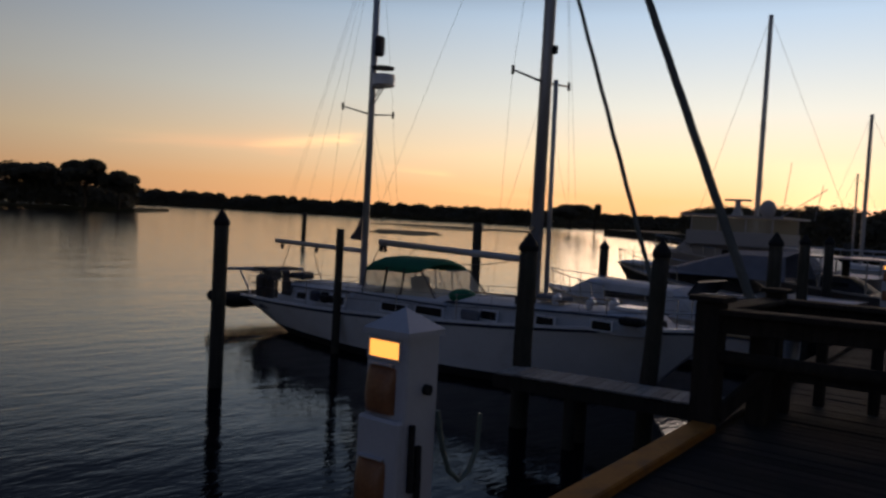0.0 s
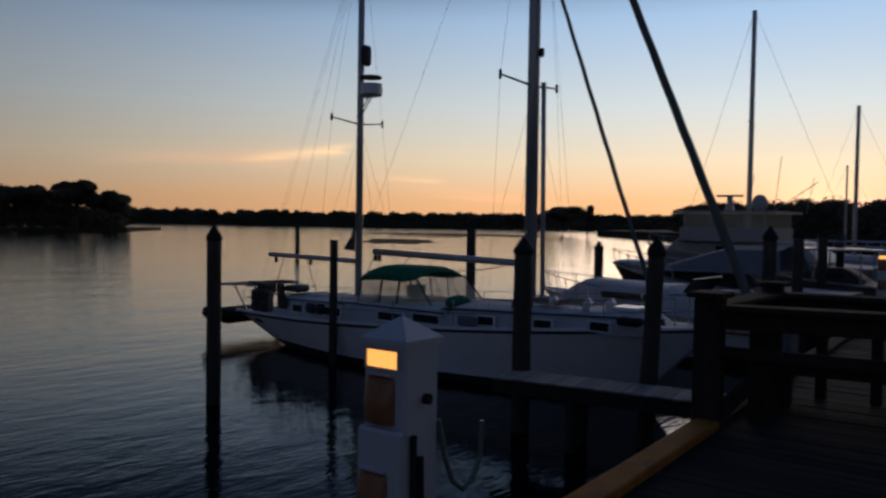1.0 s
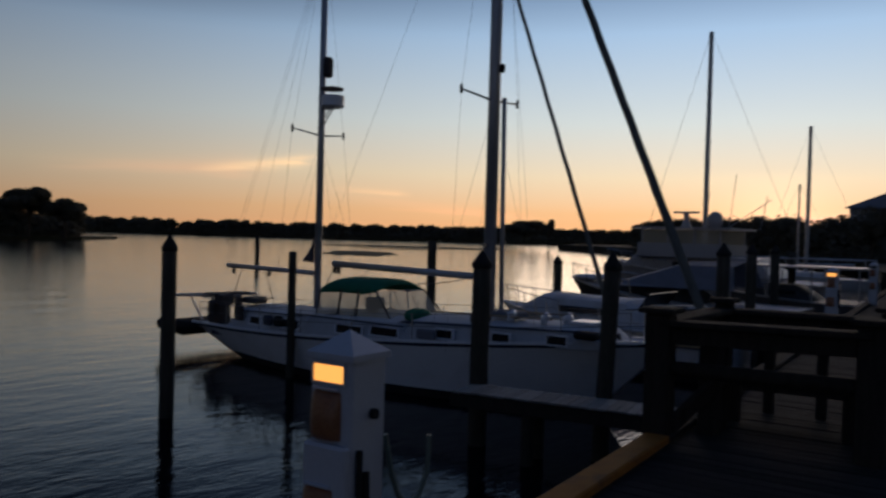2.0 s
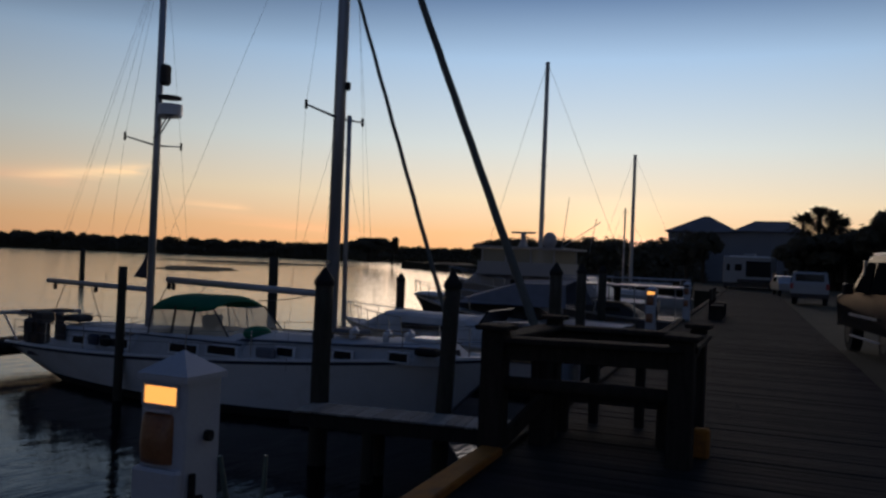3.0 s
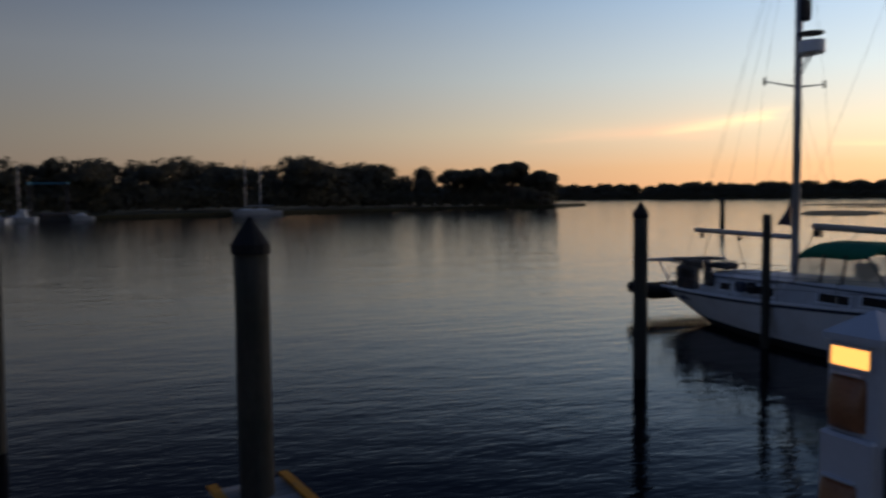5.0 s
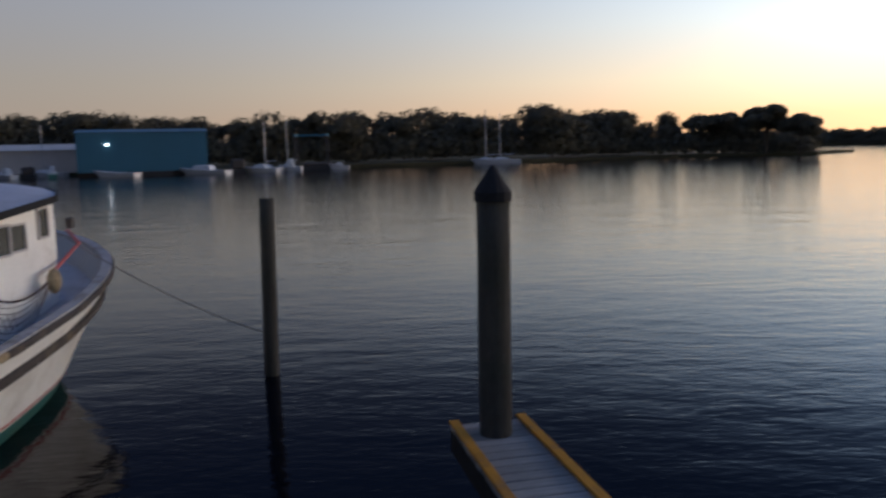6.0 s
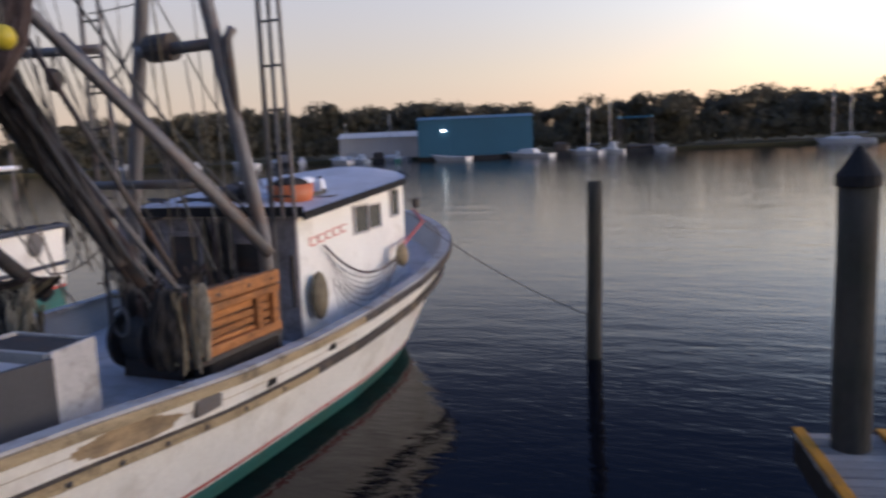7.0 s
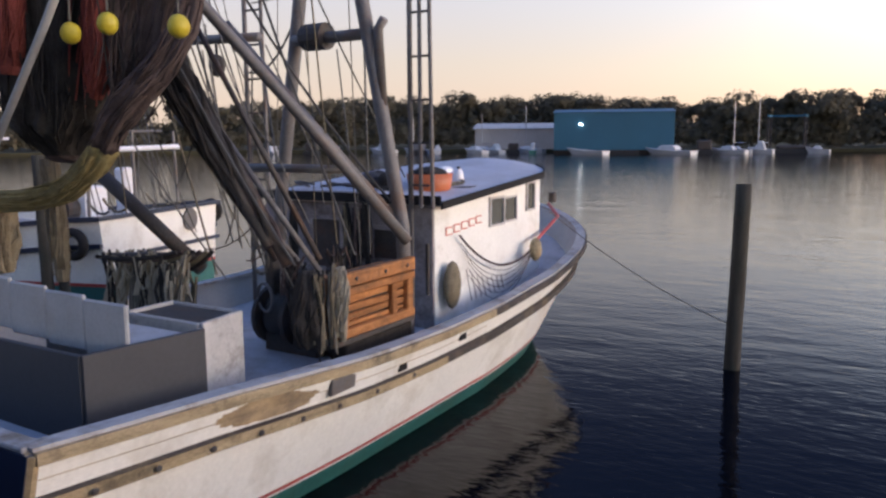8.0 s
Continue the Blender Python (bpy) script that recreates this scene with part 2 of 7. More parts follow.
SAIL_COVER = mat("furled_sail_cover", (0.13, 0.14, 0.13), 0.85, var=0.25, scale=3, fine=40, bump=0.3)
CLEAR_VINYL = glass_mat("clear_vinyl", (0.8, 0.7, 0.52), 0.3, 0.0, 0.4)
# base colour raised to carry the sky sheen on the finger planks
FINGER_WOOD = mat("lit_pale_plank", (0.29, 0.265, 0.235), 0.8, var=0.35, scale=2, fine=30, stretch=(1, 12, 1), each=0.2, bump=0.3)
YARD_WHITE = mat("dull_far_boat_paint", (0.55, 0.55, 0.55), 0.5, var=0.15, scale=0.8, fine=6, bump=0)
PORT_DARK = glass_mat("smoked_acrylic", (0.012, 0.013, 0.016), 0.35)
PORT_DARK.node_tree.nodes["Principled BSDF"].inputs["Specular IOR Level"].default_value = 0.12
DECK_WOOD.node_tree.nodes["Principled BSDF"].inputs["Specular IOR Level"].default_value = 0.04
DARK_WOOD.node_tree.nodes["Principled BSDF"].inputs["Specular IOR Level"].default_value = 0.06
WINDOW = glass_mat("dark_window_glass", (0.02, 0.022, 0.025), 0.06)
TRAWL_WHITE = mat("worn_white_boat_paint", (0.83, 0.82, 0.77), 0.55, var=0.1, scale=1.3, fine=22, bump=0.14, dirt=(0.4, 0.35, 0.26), dirt_amount=0.33)
DARK_RAIL = mat("dark_worn_rail_paint", (0.07, 0.062, 0.058), 0.75, var=0.4, scale=3, fine=30, stretch=(5, 0.6, 5), bump=0.3, dirt=(0.26, 0.2, 0.13), dirt_amount=0.3)
CAP_PAINT = mat("scuffed_cap_rail_paint", (0.42, 0.41, 0.40), 0.75, var=0.2, scale=3, fine=30, stretch=(5, 0.8, 5), bump=0.3, dirt=(0.16, 0.12, 0.08), dirt_amount=0.5)
BARE_WOOD = mat("bare_sanded_wood", (0.42, 0.31, 0.19), 0.8, var=0.3, scale=3, fine=30, stretch=(5, 0.6, 5), bump=0.3, dirt=(0.16, 0.13, 0.1), dirt_amount=0.5)
RUB_WOOD = mat("worn_rub_rail_wood", (0.36, 0.28, 0.17), 0.8, var=0.45, scale=3, fine=30, stretch=(5, 0.6, 5), bump=0.4, dirt=(0.07, 0.058, 0.045), dirt_amount=0.5)
DOOR_WOOD = mat("orange_trawl_door_wood", (0.34, 0.145, 0.055), 0.8, var=0.5, scale=4, fine=35, stretch=(5, 0.8, 5), bump=0.35, dirt=(0.12, 0.075, 0.045), dirt_amount=0.5, each=0.25)
DECK_GREY = mat("grey_blue_deck_paint", (0.42, 0.43, 0.46), 0.6, var=0.2, scale=2, fine=25, bump=0.15, dirt=(0.2, 0.18, 0.16))
ROOF_GREY = mat("pale_roof_paint", (0.47, 0.48, 0.53), 0.55, var=0.15, scale=1.5, fine=18, bump=0.1, dirt=(0.3, 0.28, 0.28))
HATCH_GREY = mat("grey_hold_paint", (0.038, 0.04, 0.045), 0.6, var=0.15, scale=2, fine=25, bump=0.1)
HATCH_WHITE = mat("chalky_white_board", (0.37, 0.375, 0.37), 0.7, var=0.12, scale=3, fine=25, bump=0.1, dirt=(0.33, 0.3, 0.25), dirt_amount=0.3)
STAINED_WHITE = mat("stained_white_cabinet", (0.42, 0.41, 0.39), 0.7, var=0.15, scale=5, fine=25, bump=0.1, dirt=(0.1, 0.08, 0.06), dirt_amount=0.4)
NET_DARK = mat("dark_fishing_net", (0.036, 0.033, 0.031), 0.95, var=0.5, scale=6, fine=60, bump=0.6)
NET_GREY = mat("grey_brown_net", (0.085, 0.064, 0.06), 0.95, var=0.4, scale=7, fine=70, bump=0.6)
NET_RED = mat("red_brown_net", (0.21, 0.055, 0.045), 0.95, var=0.45, scale=6, fine=60, bump=0.6)
NET_GREEN = mat("olive_rope_net", (0.2, 0.165, 0.075), 0.9, var=0.4, scale=8, fine=70, bump=0.6)
NET_TAN = mat("tan_net_mesh", (0.19, 0.16, 0.11), 0.95, var=0.4, scale=7, fine=70, bump=0.6)
FLOAT_YELLOW = mat("yellow_net_float", (0.5, 0.4, 0.03), 0.5, var=0.2, scale=6, fine=30)
ORANGE_PLASTIC = mat("faded_orange_plastic", (0.52, 0.14, 0.05), 0.5, var=0.2, scale=4, fine=30)
BLUE_METAL = mat("blue_ribbed_metal", (0.03, 0.14, 0.22), 0.5, 0.1, var=0.1, scale=0.2, fine=6, bump=0.05)
HOUSE_WALL = mat("grey_house_siding", (0.27, 0.28, 0.31), 0.85, var=0.12, scale=0.4, fine=8)
PALE_WALL = mat("pale_building_wall", (0.5, 0.48, 0.46), 0.8, var=0.12, scale=0.4, fine=8)
ROOFING = mat("grey_shingle_roof", (0.2, 0.19, 0.2), 0.85, var=0.2, scale=0.5, fine=8)
FOLIAGE = mat("evening_foliage", (0.12, 0.108, 0.076), 0.95, var=0.2, scale=0.15, fine=2, bump=0)
fn, fl, fb = nodes_of(FOLIAGE)
thin = fn.new("ShaderNodeBsdfTranslucent")
blend = fn.new("ShaderNodeMixShader")
blend.inputs[0].default_value = 0.3
fl.new(fb.inputs["Base Color"].links[0].from_socket, thin.inputs["Color"])
fl.new(fb.outputs[0], blend.inputs[1])
fl.new(thin.outputs[0], blend.inputs[2])
fl.new(blend.outputs[0], fn["Material Output"].inputs["Surface"])
BARK = mat("tree_bark", (0.07, 0.055, 0.04), 0.9, var=0.3, scale=2, fine=20)
GROUND = mat("sandy_grass_ground", (0.032, 0.032, 0.022), 0.95, var=0.4, scale=0.6, fine=9, bump=0.4, dirt=(0.05, 0.042, 0.03))
MARSH = mat("marsh_bank", (0.06, 0.055, 0.03), 0.95, var=0.4, scale=0.1, fine=3, bump=0.3)
CAR_DARK = mat("dark_car_paint", (0.018, 0.018, 0.02), 0.2, 0.0, var=0.08, bump=0, spec=0.04)
CAR_GLASS = glass_mat("car_window_glass", (0.012, 0.013, 0.015), 0.15)
CAR_GLASS.node_tree.nodes["Principled BSDF"].inputs["Specular IOR Level"].default_value = 0.0
FADED_RED = mat("faded_red_lettering", (0.6, 0.24, 0.19), 0.6, var=0.3, scale=8, fine=40, bump=0)
CAR_WHITE = mat("white_car_paint", (0.32, 0.32, 0.33), 0.3, var=0.06, bump=0)
ROPE = mat("grey_mooring_rope", (0.16, 0.15, 0.13), 0.9, var=0.3, scale=20, fine=120, bump=0.4)
PALE_ROPE = mat("bleached_rope", (0.3, 0.27, 0.21), 0.9, var=0.3, scale=9, fine=70, bump=0.5)
HOSE = mat("green_water_hose", (0.08, 0.12, 0.11), 0.5, var=0.2)

# ---------------------------------------------------------------- mesh helpers
def part(name, bm, material, parent=None, label="", smooth=False):
    me = bpy.data.meshes.new(name)
    bmesh.ops.recalc_face_normals(bm, faces=bm.faces)
    bm.to_mesh(me)
    bm.free()
    me.materials.append(material)
    if smooth:
        for p in me.polygons:
            p.use_smooth = True
    ob = new(name, me)
    if parent:
        ob.parent = parent
    if label:
        ob["label"] = label
    return ob


def thing(name, label, category, m=Matrix(), group="", kind=""):
    e = new(name)
    e.empty_display_size = 0.2
    e.matrix_basis = m
    return tagged(e, label, category, group, kind)


def box(bm, c, s, m=None, bevel=0.0):
    """A box of size s about c, its edges bevelled."""
    r = bmesh.ops.create_cube(bm, size=1)
    vs = r["verts"]
    mm = Matrix.Translation(c) @ (m or Matrix()) @ Matrix.Diagonal((*s, 1))
    bmesh.ops.transform(bm, matrix=mm, verts=vs)
    if bevel:
        es = list({e for v in vs for e in v.link_edges})
        bmesh.ops.bevel(bm, geom=es, offset=bevel, segments=1, affect="EDGES", profile=0.5)
    return bm


def boxed(c, s, m=None, bevel=0.0):
    return box(bmesh.new(), c, s, m, bevel)


def tube(bm, pts, r, seg=8, r1=None, cap=True):
    """A round bar along points, tapering from r to r1."""
    pts = [Vector(p) for p in pts]
    r1 = r if r1 is None else r1
    rings = []
    side = None
    for i, p in enumerate(pts):
        d = (pts[min(i + 1, len(pts) - 1)] - pts[max(i - 1, 0)]).normalized()
        if side is None:
            side = d.orthogonal().normalized()
        else:
            side = (side - d * side.dot(d)).normalized()
        up = d.cross(side)
        k = r + (r1 - r) * i / (len(pts) - 1)
        rings.append([bm.verts.new(p + (side * math.cos(a) + up * math.sin(a)) * k) for a in (2 * math.pi * j / seg for j in range(seg))])
    for a, b in zip(rings, rings[1:]):
        for j in range(seg):
            bm.faces.new((a[j], a[(j + 1) % seg], b[(j + 1) % seg], b[j]))
    if cap:
        bm.faces.new(rings[0][::-1])
        bm.faces.new(rings[-1])
    return bm


def tubed(pts, r, seg=8, r1=None):
    return tube(bmesh.new(), pts, r, seg, r1)


def sag(a, b, drop, n=12):
    a, b = Vector(a), Vector(b)
    return [a.lerp(b, i / n) - Vector((0, 0, drop * 4 * (i / n) * (1 - i / n))) for i in range(n + 1)]


def ball(bm, c, r, sub=2):
    q = bmesh.ops.create_icosphere(bm, subdivisions=sub, radius=1)
    bmesh.ops.transform(bm, matrix=Matrix.Translation(c) @ Matrix.Diagonal((*(r if hasattr(r, "__len__") else (r, r, r)), 1)), verts=q["verts"])
    return bm


def grid(bm, rows):
    """Faces over rows of points."""
    vs = [[bm.verts.new(p) for p in row] for row in rows]
    for a, b in zip(vs, vs[1:]):
        for j in range(len(a) - 1):
            if len({a[j].co.to_tuple(4), a[j + 1].co.to_tuple(4), b[j + 1].co.to_tuple(4), b[j].co.to_tuple(4)}) > 2:
                bm.faces.new((a[j], a[j + 1], b[j + 1], b[j]))
    return bm


def solid(bm, thick):
    """Gives a sheet its thickness."""
    bmesh.ops.recalc_face_normals(bm, faces=bm.faces)
    bmesh.ops.solidify(bm, geom=list(bm.faces), thickness=thick)
    return bm


def prism(bm, outline, lo, hi, axis="z"):
    """An outline of 2D points pushed from lo to hi along an axis."""
    def p(a, b, h):
        return {"z": (a, b, h), "y": (a, h, b), "x": (h, a, b)}[axis]
    low = [bm.verts.new(p(a, b, lo)) for a, b in outline]
    high = [bm.verts.new(p(a, b, hi)) for a, b in outline]
    n = len(outline)
    for i in range(n):
        bm.faces.new((low[i], low[(i + 1) % n], high[(i + 1) % n], high[i]))
    bm.faces.new(low[::-1])
    bm.faces.new(high)
    return bm


class Hull:
    """A boat's hull along local +y: stern at y0, stem at y1 (sheer) and y1 - rake (waterline)."""

    def __init__(self, y0, y1, rake, beam, sheer, flare=0.12, stern=0.85, full=2.2, fullest=0.45, counter=0.0):
        self.y0, self.y1, self.rake, self.beam, self.sheer = y0, y1, rake, beam, sheer
        self.flare, self.stern, self.full, self.fullest, self.counter = flare, stern, full, fullest, counter

    def z(self, s, v):
        """v = 1: the sheer; 0: the waterline."""
        return self.sheer(s) * v

    def point(self, s, z, side):
        v = z / self.sheer(s)
        up = min(max(v, -0.5), 1.15)
        ya = self.y0 + self.counter * (1 - up)
        yb = self.y1 - self.rake * (1 - up) ** 0.9 if up < 1 else self.y1 + self.rake * 0.4 * (up - 1)
        y = ya + (yb - ya) * s
        if s < self.fullest:
            k = self.stern + (1 - self.stern) * math.sin(s / self.fullest * math.pi / 2)
        else:
            t = (s - self.fullest) / (1 - self.fullest)
            k = (1 - t ** self.full)
        fl = self.flare * (1 + 1.6 * max(0, s - 0.6))
        k *= (1 - fl) + fl * max(up, -0.2)
        if z < 0:
            k *= max(0.2, 1 + z * 0.6)
        return Vector((side * self.beam * k, y, z))

    def band(self, lo, hi, n=30, m=4, out=0.0, transom=False):
        """The skin between two heights, given as functions of s, on both sides."""
        bm = bmesh.new()
        for side in (-1, 1):
            rows = []
            for i in range(n + 1):
                s = 1 - (1 - i / n) ** 1.5
                s = i / n if s != s else s
                a, b = lo(s), hi(s)
                row = []
                for j in range(m + 1):
                    p = self.point(s, a + (b - a) * j / m, side)
                    p.x += side * out
                    row.append(p)
                rows.append(row)
            grid(bm, rows)
        if transom:
            a, b = lo(0), hi(0)
            grid(bm, [[self.point(0, a + (b - a) * j / m, sd) for j in range(m + 1)] for sd in (-1, 1)])
        bmesh.ops.remove_doubles(bm, verts=bm.verts, dist=0.002)
        return bm

    def cap(self, z, inset=0.0, n=30, s0=0.0, s1=1.0):
        """A deck at the height z(s)."""
        bm = bmesh.new()
        rows = []
        for i in range(n + 1):
            s = s0 + (s1 - s0) * (1 - (1 - i / n) ** 1.5)
            p = self.point(s, z(s), 1)
            x = max(p.x - inset, 0.005)
            rows.append([Vector((x * k, p.y, p.z + 0.05 * self.beam * 0.5 * (1 - k * k))) for k in (-1, -0.5, 0, 0.5, 1)])
        return grid(bm, rows)

    def rail(self, z, r, wide=None, n=36, out=0.0, s0=0.0, s1=1.0, sides=(-1, 1)):
        """A squared rail that runs along the sides at the height z(s)."""
        bm = bmesh.new()
        w, h = wide or (r, r)
        for side in sides:
            rings = []
            for i in range(n + 1):
                s = s0 + (s1 - s0) * (1 - (1 - i / n) ** 1.5)
                p = self.point(s, z(s), side)
                p.x += side * out
                rings.append([bm.verts.new(p + Vector((side * a, 0, b))) for a, b in ((-w, -h), (w, -h), (w, h), (-w, h))])
            for a, b in zip(rings, rings[1:]):
                for j in range(4):
                    bm.faces.new((a[j], a[(j + 1) % 4], b[(j + 1) % 4], b[j]))
            bm.faces.new(rings[0])
            bm.faces.new(rings[-1])
        return bm


# ---------------------------------------------------------------- water and land
def sheet(name, outline, z, material, label, category, skirt=None):
    bm = bmesh.new()
    if skirt is None:
        bm.faces.new([bm.verts.new((x, y, z)) for x, y in outline])
    else:
        prism(bm, outline, skirt, z)
    return tagged(part(name, bm, material), label, category, kind="structure")


sheet("water", [(-4000, -4000), (4000, -4000), (4000, 4000), (-4000, 4000)], 0.0, W_WATER, "calm dark river water with small ripples", "water")
DOCK = Matrix.Rotation(radians(4.2), 4, "Z")
DECK_Z, DOCK_OUT, DOCK_IN = 1.95, 1.97, -1.95


def on_dock(u, v, z=DECK_Z):
    return DOCK @ Vector((u, v, z))


land = [on_dock(-60, DOCK_IN - 0.05), on_dock(62, DOCK_IN - 0.05), on_dock(64, 4), on_dock(120, 8), on_dock(240, 110), on_dock(700, 160), on_dock(3000, 400), (3000, -3000, 0), (-3000, -3000, 0), on_dock(-3000, -200)]
sheet("ground", [(p[0], p[1]) for p in land], 1.9, GROUND, "dark sandy ground with worn grass beside the dock", "ground", skirt=-1.0)
sheet("shore_bank", [(-420, -60), (-180, 60), (-128, 128), (-90, 146), (-60, 152), (-28, 164), (22, 180), (70, 200), (104, 196), (130, 224), (98, 262), (60, 420), (-900, 600)], 0.7, MARSH, "low dark marsh bank under the trees", "bank", skirt=-1.0)
sheet("far_bank", [(120, 520), (250, 490), (330, 330), (420, 260), (700, 160), (2500, 400), (2500, 2500), (-400, 2500), (-400, 700)], 0.8, MARSH, "distant low wooded bank", "bank", skirt=-1.0)
for cx, cy, half, deep, sd in ((105, 99, 7, 19, 1), (182, 149, 30, 22, 2), (150, 128, 12, 6, 3)):
    rg = random.Random(sd)
    pts = []
    for k in range(18):
        a = k / 18 * 6.2832
        q = rg.uniform(0.75, 1.1)
        u, v = math.cos(a) * half * q, math.sin(a) * deep * q
        pts.append((cx + u * 0.68 + v * 0.73, cy - u * 0.73 + v * 0.68))
    sheet("mud_bank", pts, 0.07, MARSH, "flat dark mud bank showing at low tide", "mud bank", skirt=-0.3)

# ---------------------------------------------------------------- trees
def clumps(rng, lobes, per, size):
    """Many small leaf clumps on the shells of lobes (centre, radii)."""
    vs, fs = [], []
    for c, r in lobes:
        d = rng.normal(size=(per, 3))
        d /= np.linalg.norm(d, axis=1)[:, None]
        d[:, 2] = np.where(d[:, 2] < -0.5, -d[:, 2], d[:, 2])
        k = rng.uniform(0.6, 1.1, size=(per, 1))
        p = np.asarray(c) + d * k * np.asarray(r)
        t1 = rng.normal(size=(per, 3))
        t2 = rng.normal(size=(per, 3))
        t1, t2 = ((t - d * (t * d).sum(1)[:, None] * 0.7) * size for t in (t1, t2))
        base = sum(len(v) for v in vs)
        vs.append(np.concatenate([p + t1, p + t2, p - t1 * 0.8 - t2 * 0.3, p - t2 * 0.9 + t1 * 0.2]))
        i = np.arange(per)
        fs.append(np.stack([base + i, base + per + i, base + 2 * per + i], 1))
        fs.append(np.stack([base + i, base + 2 * per + i, base + 3 * per + i], 1))
    return np.concatenate(vs), np.concatenate(fs)


def mesh_np(name, v, f, material):
    me = bpy.data.meshes.new(name)
    me.from_pydata(v.tolist(), [], f.tolist())
    me.materials.append(material)
    return new(name, me)


def woods(name, label, line, n, height, depth, seed, per=110, size=0.55, shape="mixed"):
    """A wood along a line of ground points, as one mass of leaf clumps with an uneven top."""
    rng = np.random.default_rng(seed)
    line = np.array(line, float)
    seglen = np.r_[0, np.cumsum(np.linalg.norm(np.diff(line[:, :2], axis=0), axis=1))]
    lobes = []
    for i in range(n):
        u = rng.uniform(0, seglen[-1])
        x, y = np.interp(u, seglen, line[:, 0]), np.interp(u, seglen, line[:, 1])
        hs = np.interp(u, seglen, line[:, 2])
        dx, dy = rng.normal(0, 1.5), rng.uniform(0, depth)
        nrm = np.array([x, y]) / math.hypot(x, y)
        x, y = x + nrm[0] * dy + dx, y + nrm[1] * dy
        h = height * hs * rng.uniform(0.72, 1.0)
        w = h * rng.uniform(0.22, 0.4)
        lobes.append(((x, y, h * 0.72), (w, w, h * 0.30)))
        for _ in range(3):
            a = rng.uniform(0, 6.3)
            lobes.append(((x + math.cos(a) * w * 0.8, y + math.sin(a) * w * 0.8, h * rng.uniform(0.5, 0.85)), (w * 0.5, w * 0.5, h * 0.13)))
        lobes.append(((x, y, h * 0.3), (w * 1.1, w * 1.1, h * 0.32)))
    for u in np.arange(0, seglen[-1], 3.5):
        x, y, hs = (np.interp(u, seglen, line[:, k]) for k in range(3))
        for dd, hh in ((0.5, 0.42), (2.5, 0.62)):
            k = 1 + dd / math.hypot(x, y)
            h = height * hs * hh * rng.uniform(0.8, 1.15)
            lobes.append(((x * k, y * k, h * 0.5), (2.8, 2.8, h * 0.55)))
    v, f = clumps(rng, lobes, per, size)
    return tagged(mesh_np(name, v, f, FOLIAGE), label, "woods", kind="stuff")


def tree(name, label, x, y, z, h, w, seed, lobes=9, per=260, size=0.28, trunk=0.25):
    rng = np.random.default_rng(seed)
    e = thing(name, label, "tree", pose(x, y, z))
    bm = tubed([(0, 0, -0.2), (0.1, 0, h * 0.3), (0.05, 0.1, h * 0.65), (0, 0, h * 0.85)], trunk, 8, trunk * 0.35)
    ls = []
    for i in range(lobes):
        a, q = i * 2.4, rng.uniform(0.25, 0.95)
        rr = w * 0.62 * math.sqrt(q)
        c = (math.cos(a) * rr, math.sin(a) * rr, h * rng.uniform(0.5, 0.88))
        tube(bm, [(0, 0, h * 0.4), (c[0] * 0.6, c[1] * 0.6, c[2] * 0.85), c], trunk * 0.35, 5, trunk * 0.12)
        ls.append((c, (w * 0.34, w * 0.34, h * 0.12)))
    part("trunk", bm, BARK, e)
    v, f = clumps(rng, ls, per, size)
    mesh_np("crown", v, f, FOLIAGE).parent = e
    return e


def palm(x, y, z, h, seed):
    rng = random.Random(seed)
    e = thing("palm_tree", "dark cabbage palm with a ragged round crown", "palm tree", pose(x, y, z), "palms behind the parked cars")
    part("trunk", tubed([(0, 0, -0.2), (0.1, 0.05, h * 0.5), (0, 0, h * 0.9)], 0.22, 8, 0.17), BARK, e)
    bm = bmesh.new()
    for i in range(72):
        a, el = rng.uniform(0, 6.28), rng.uniform(-0.9, 1.4)
        ln = rng.uniform(1.1, 1.75)
        d = Vector((math.cos(a) * math.cos(el), math.sin(a) * math.cos(el), math.sin(el)))
        side = d.cross(Vector((0, 0, 1))).normalized()
        base = Vector((0, 0, h * 0.9))
        for k in range(9):
            f = 0.45 + 0.55 * k / 8
            o = base + d * ln * f - Vector((0, 0, 0.5 * f * f * ln * 0.5))
            for sg in (-1, 1):
                tip = o + (d * 0.55 + side * sg * 0.6).normalized() * 0.62 - Vector((0, 0, 0.15))
                bm.faces.new([bm.verts.new(q) for q in (o - d * 0.05, o + d * 0.06, tip)])
        tube(bm, [base, base + d * ln * 0.5, base + d * ln - Vector((0, 0, 0.25 * ln))], 0.025, 4, 0.01)
    part("crown", bm, FOLIAGE, e)
    return e


woods("shore_woods", "dense dark wood along the river bank", [(-330, 10, 0.8), (-200, 80, 0.85), (-150, 132, 0.9), (-118, 160, 1.0), (-90, 172, 1.05), (-40, 184, 0.96), (0, 190, 0.97), (40, 200, 1.05), (62, 212, 0.95), (78, 206, 0.8), (94, 201, 0.7), (104, 200, 0.5)], 260, 14.0, 26, 11, per=430, size=0.33)
for i, (az, d, h, w) in enumerate(((21.6, 222, 10.5, 7), (23.0, 226, 11.5, 7), (24.8, 214, 12, 6.5), (26.9, 212, 10.3, 6.5))):
    tree("shore_tree", "dark spreading tree at the end of the bank", d * math.sin(radians(az)), d * math.cos(radians(az)), 0.6, h, w, 30 + i, lobes=12, per=420, size=0.38, trunk=0.4)
woods("far_woods", "thin dark line of distant woods", [(120, 540, 0.8), (252, 500, 0.85), (335, 345, 0.75), (420, 275, 0.8), (560, 215, 0.95), (700, 175, 1)], 520, 13.0, 30, 12, per=90, size=0.75)
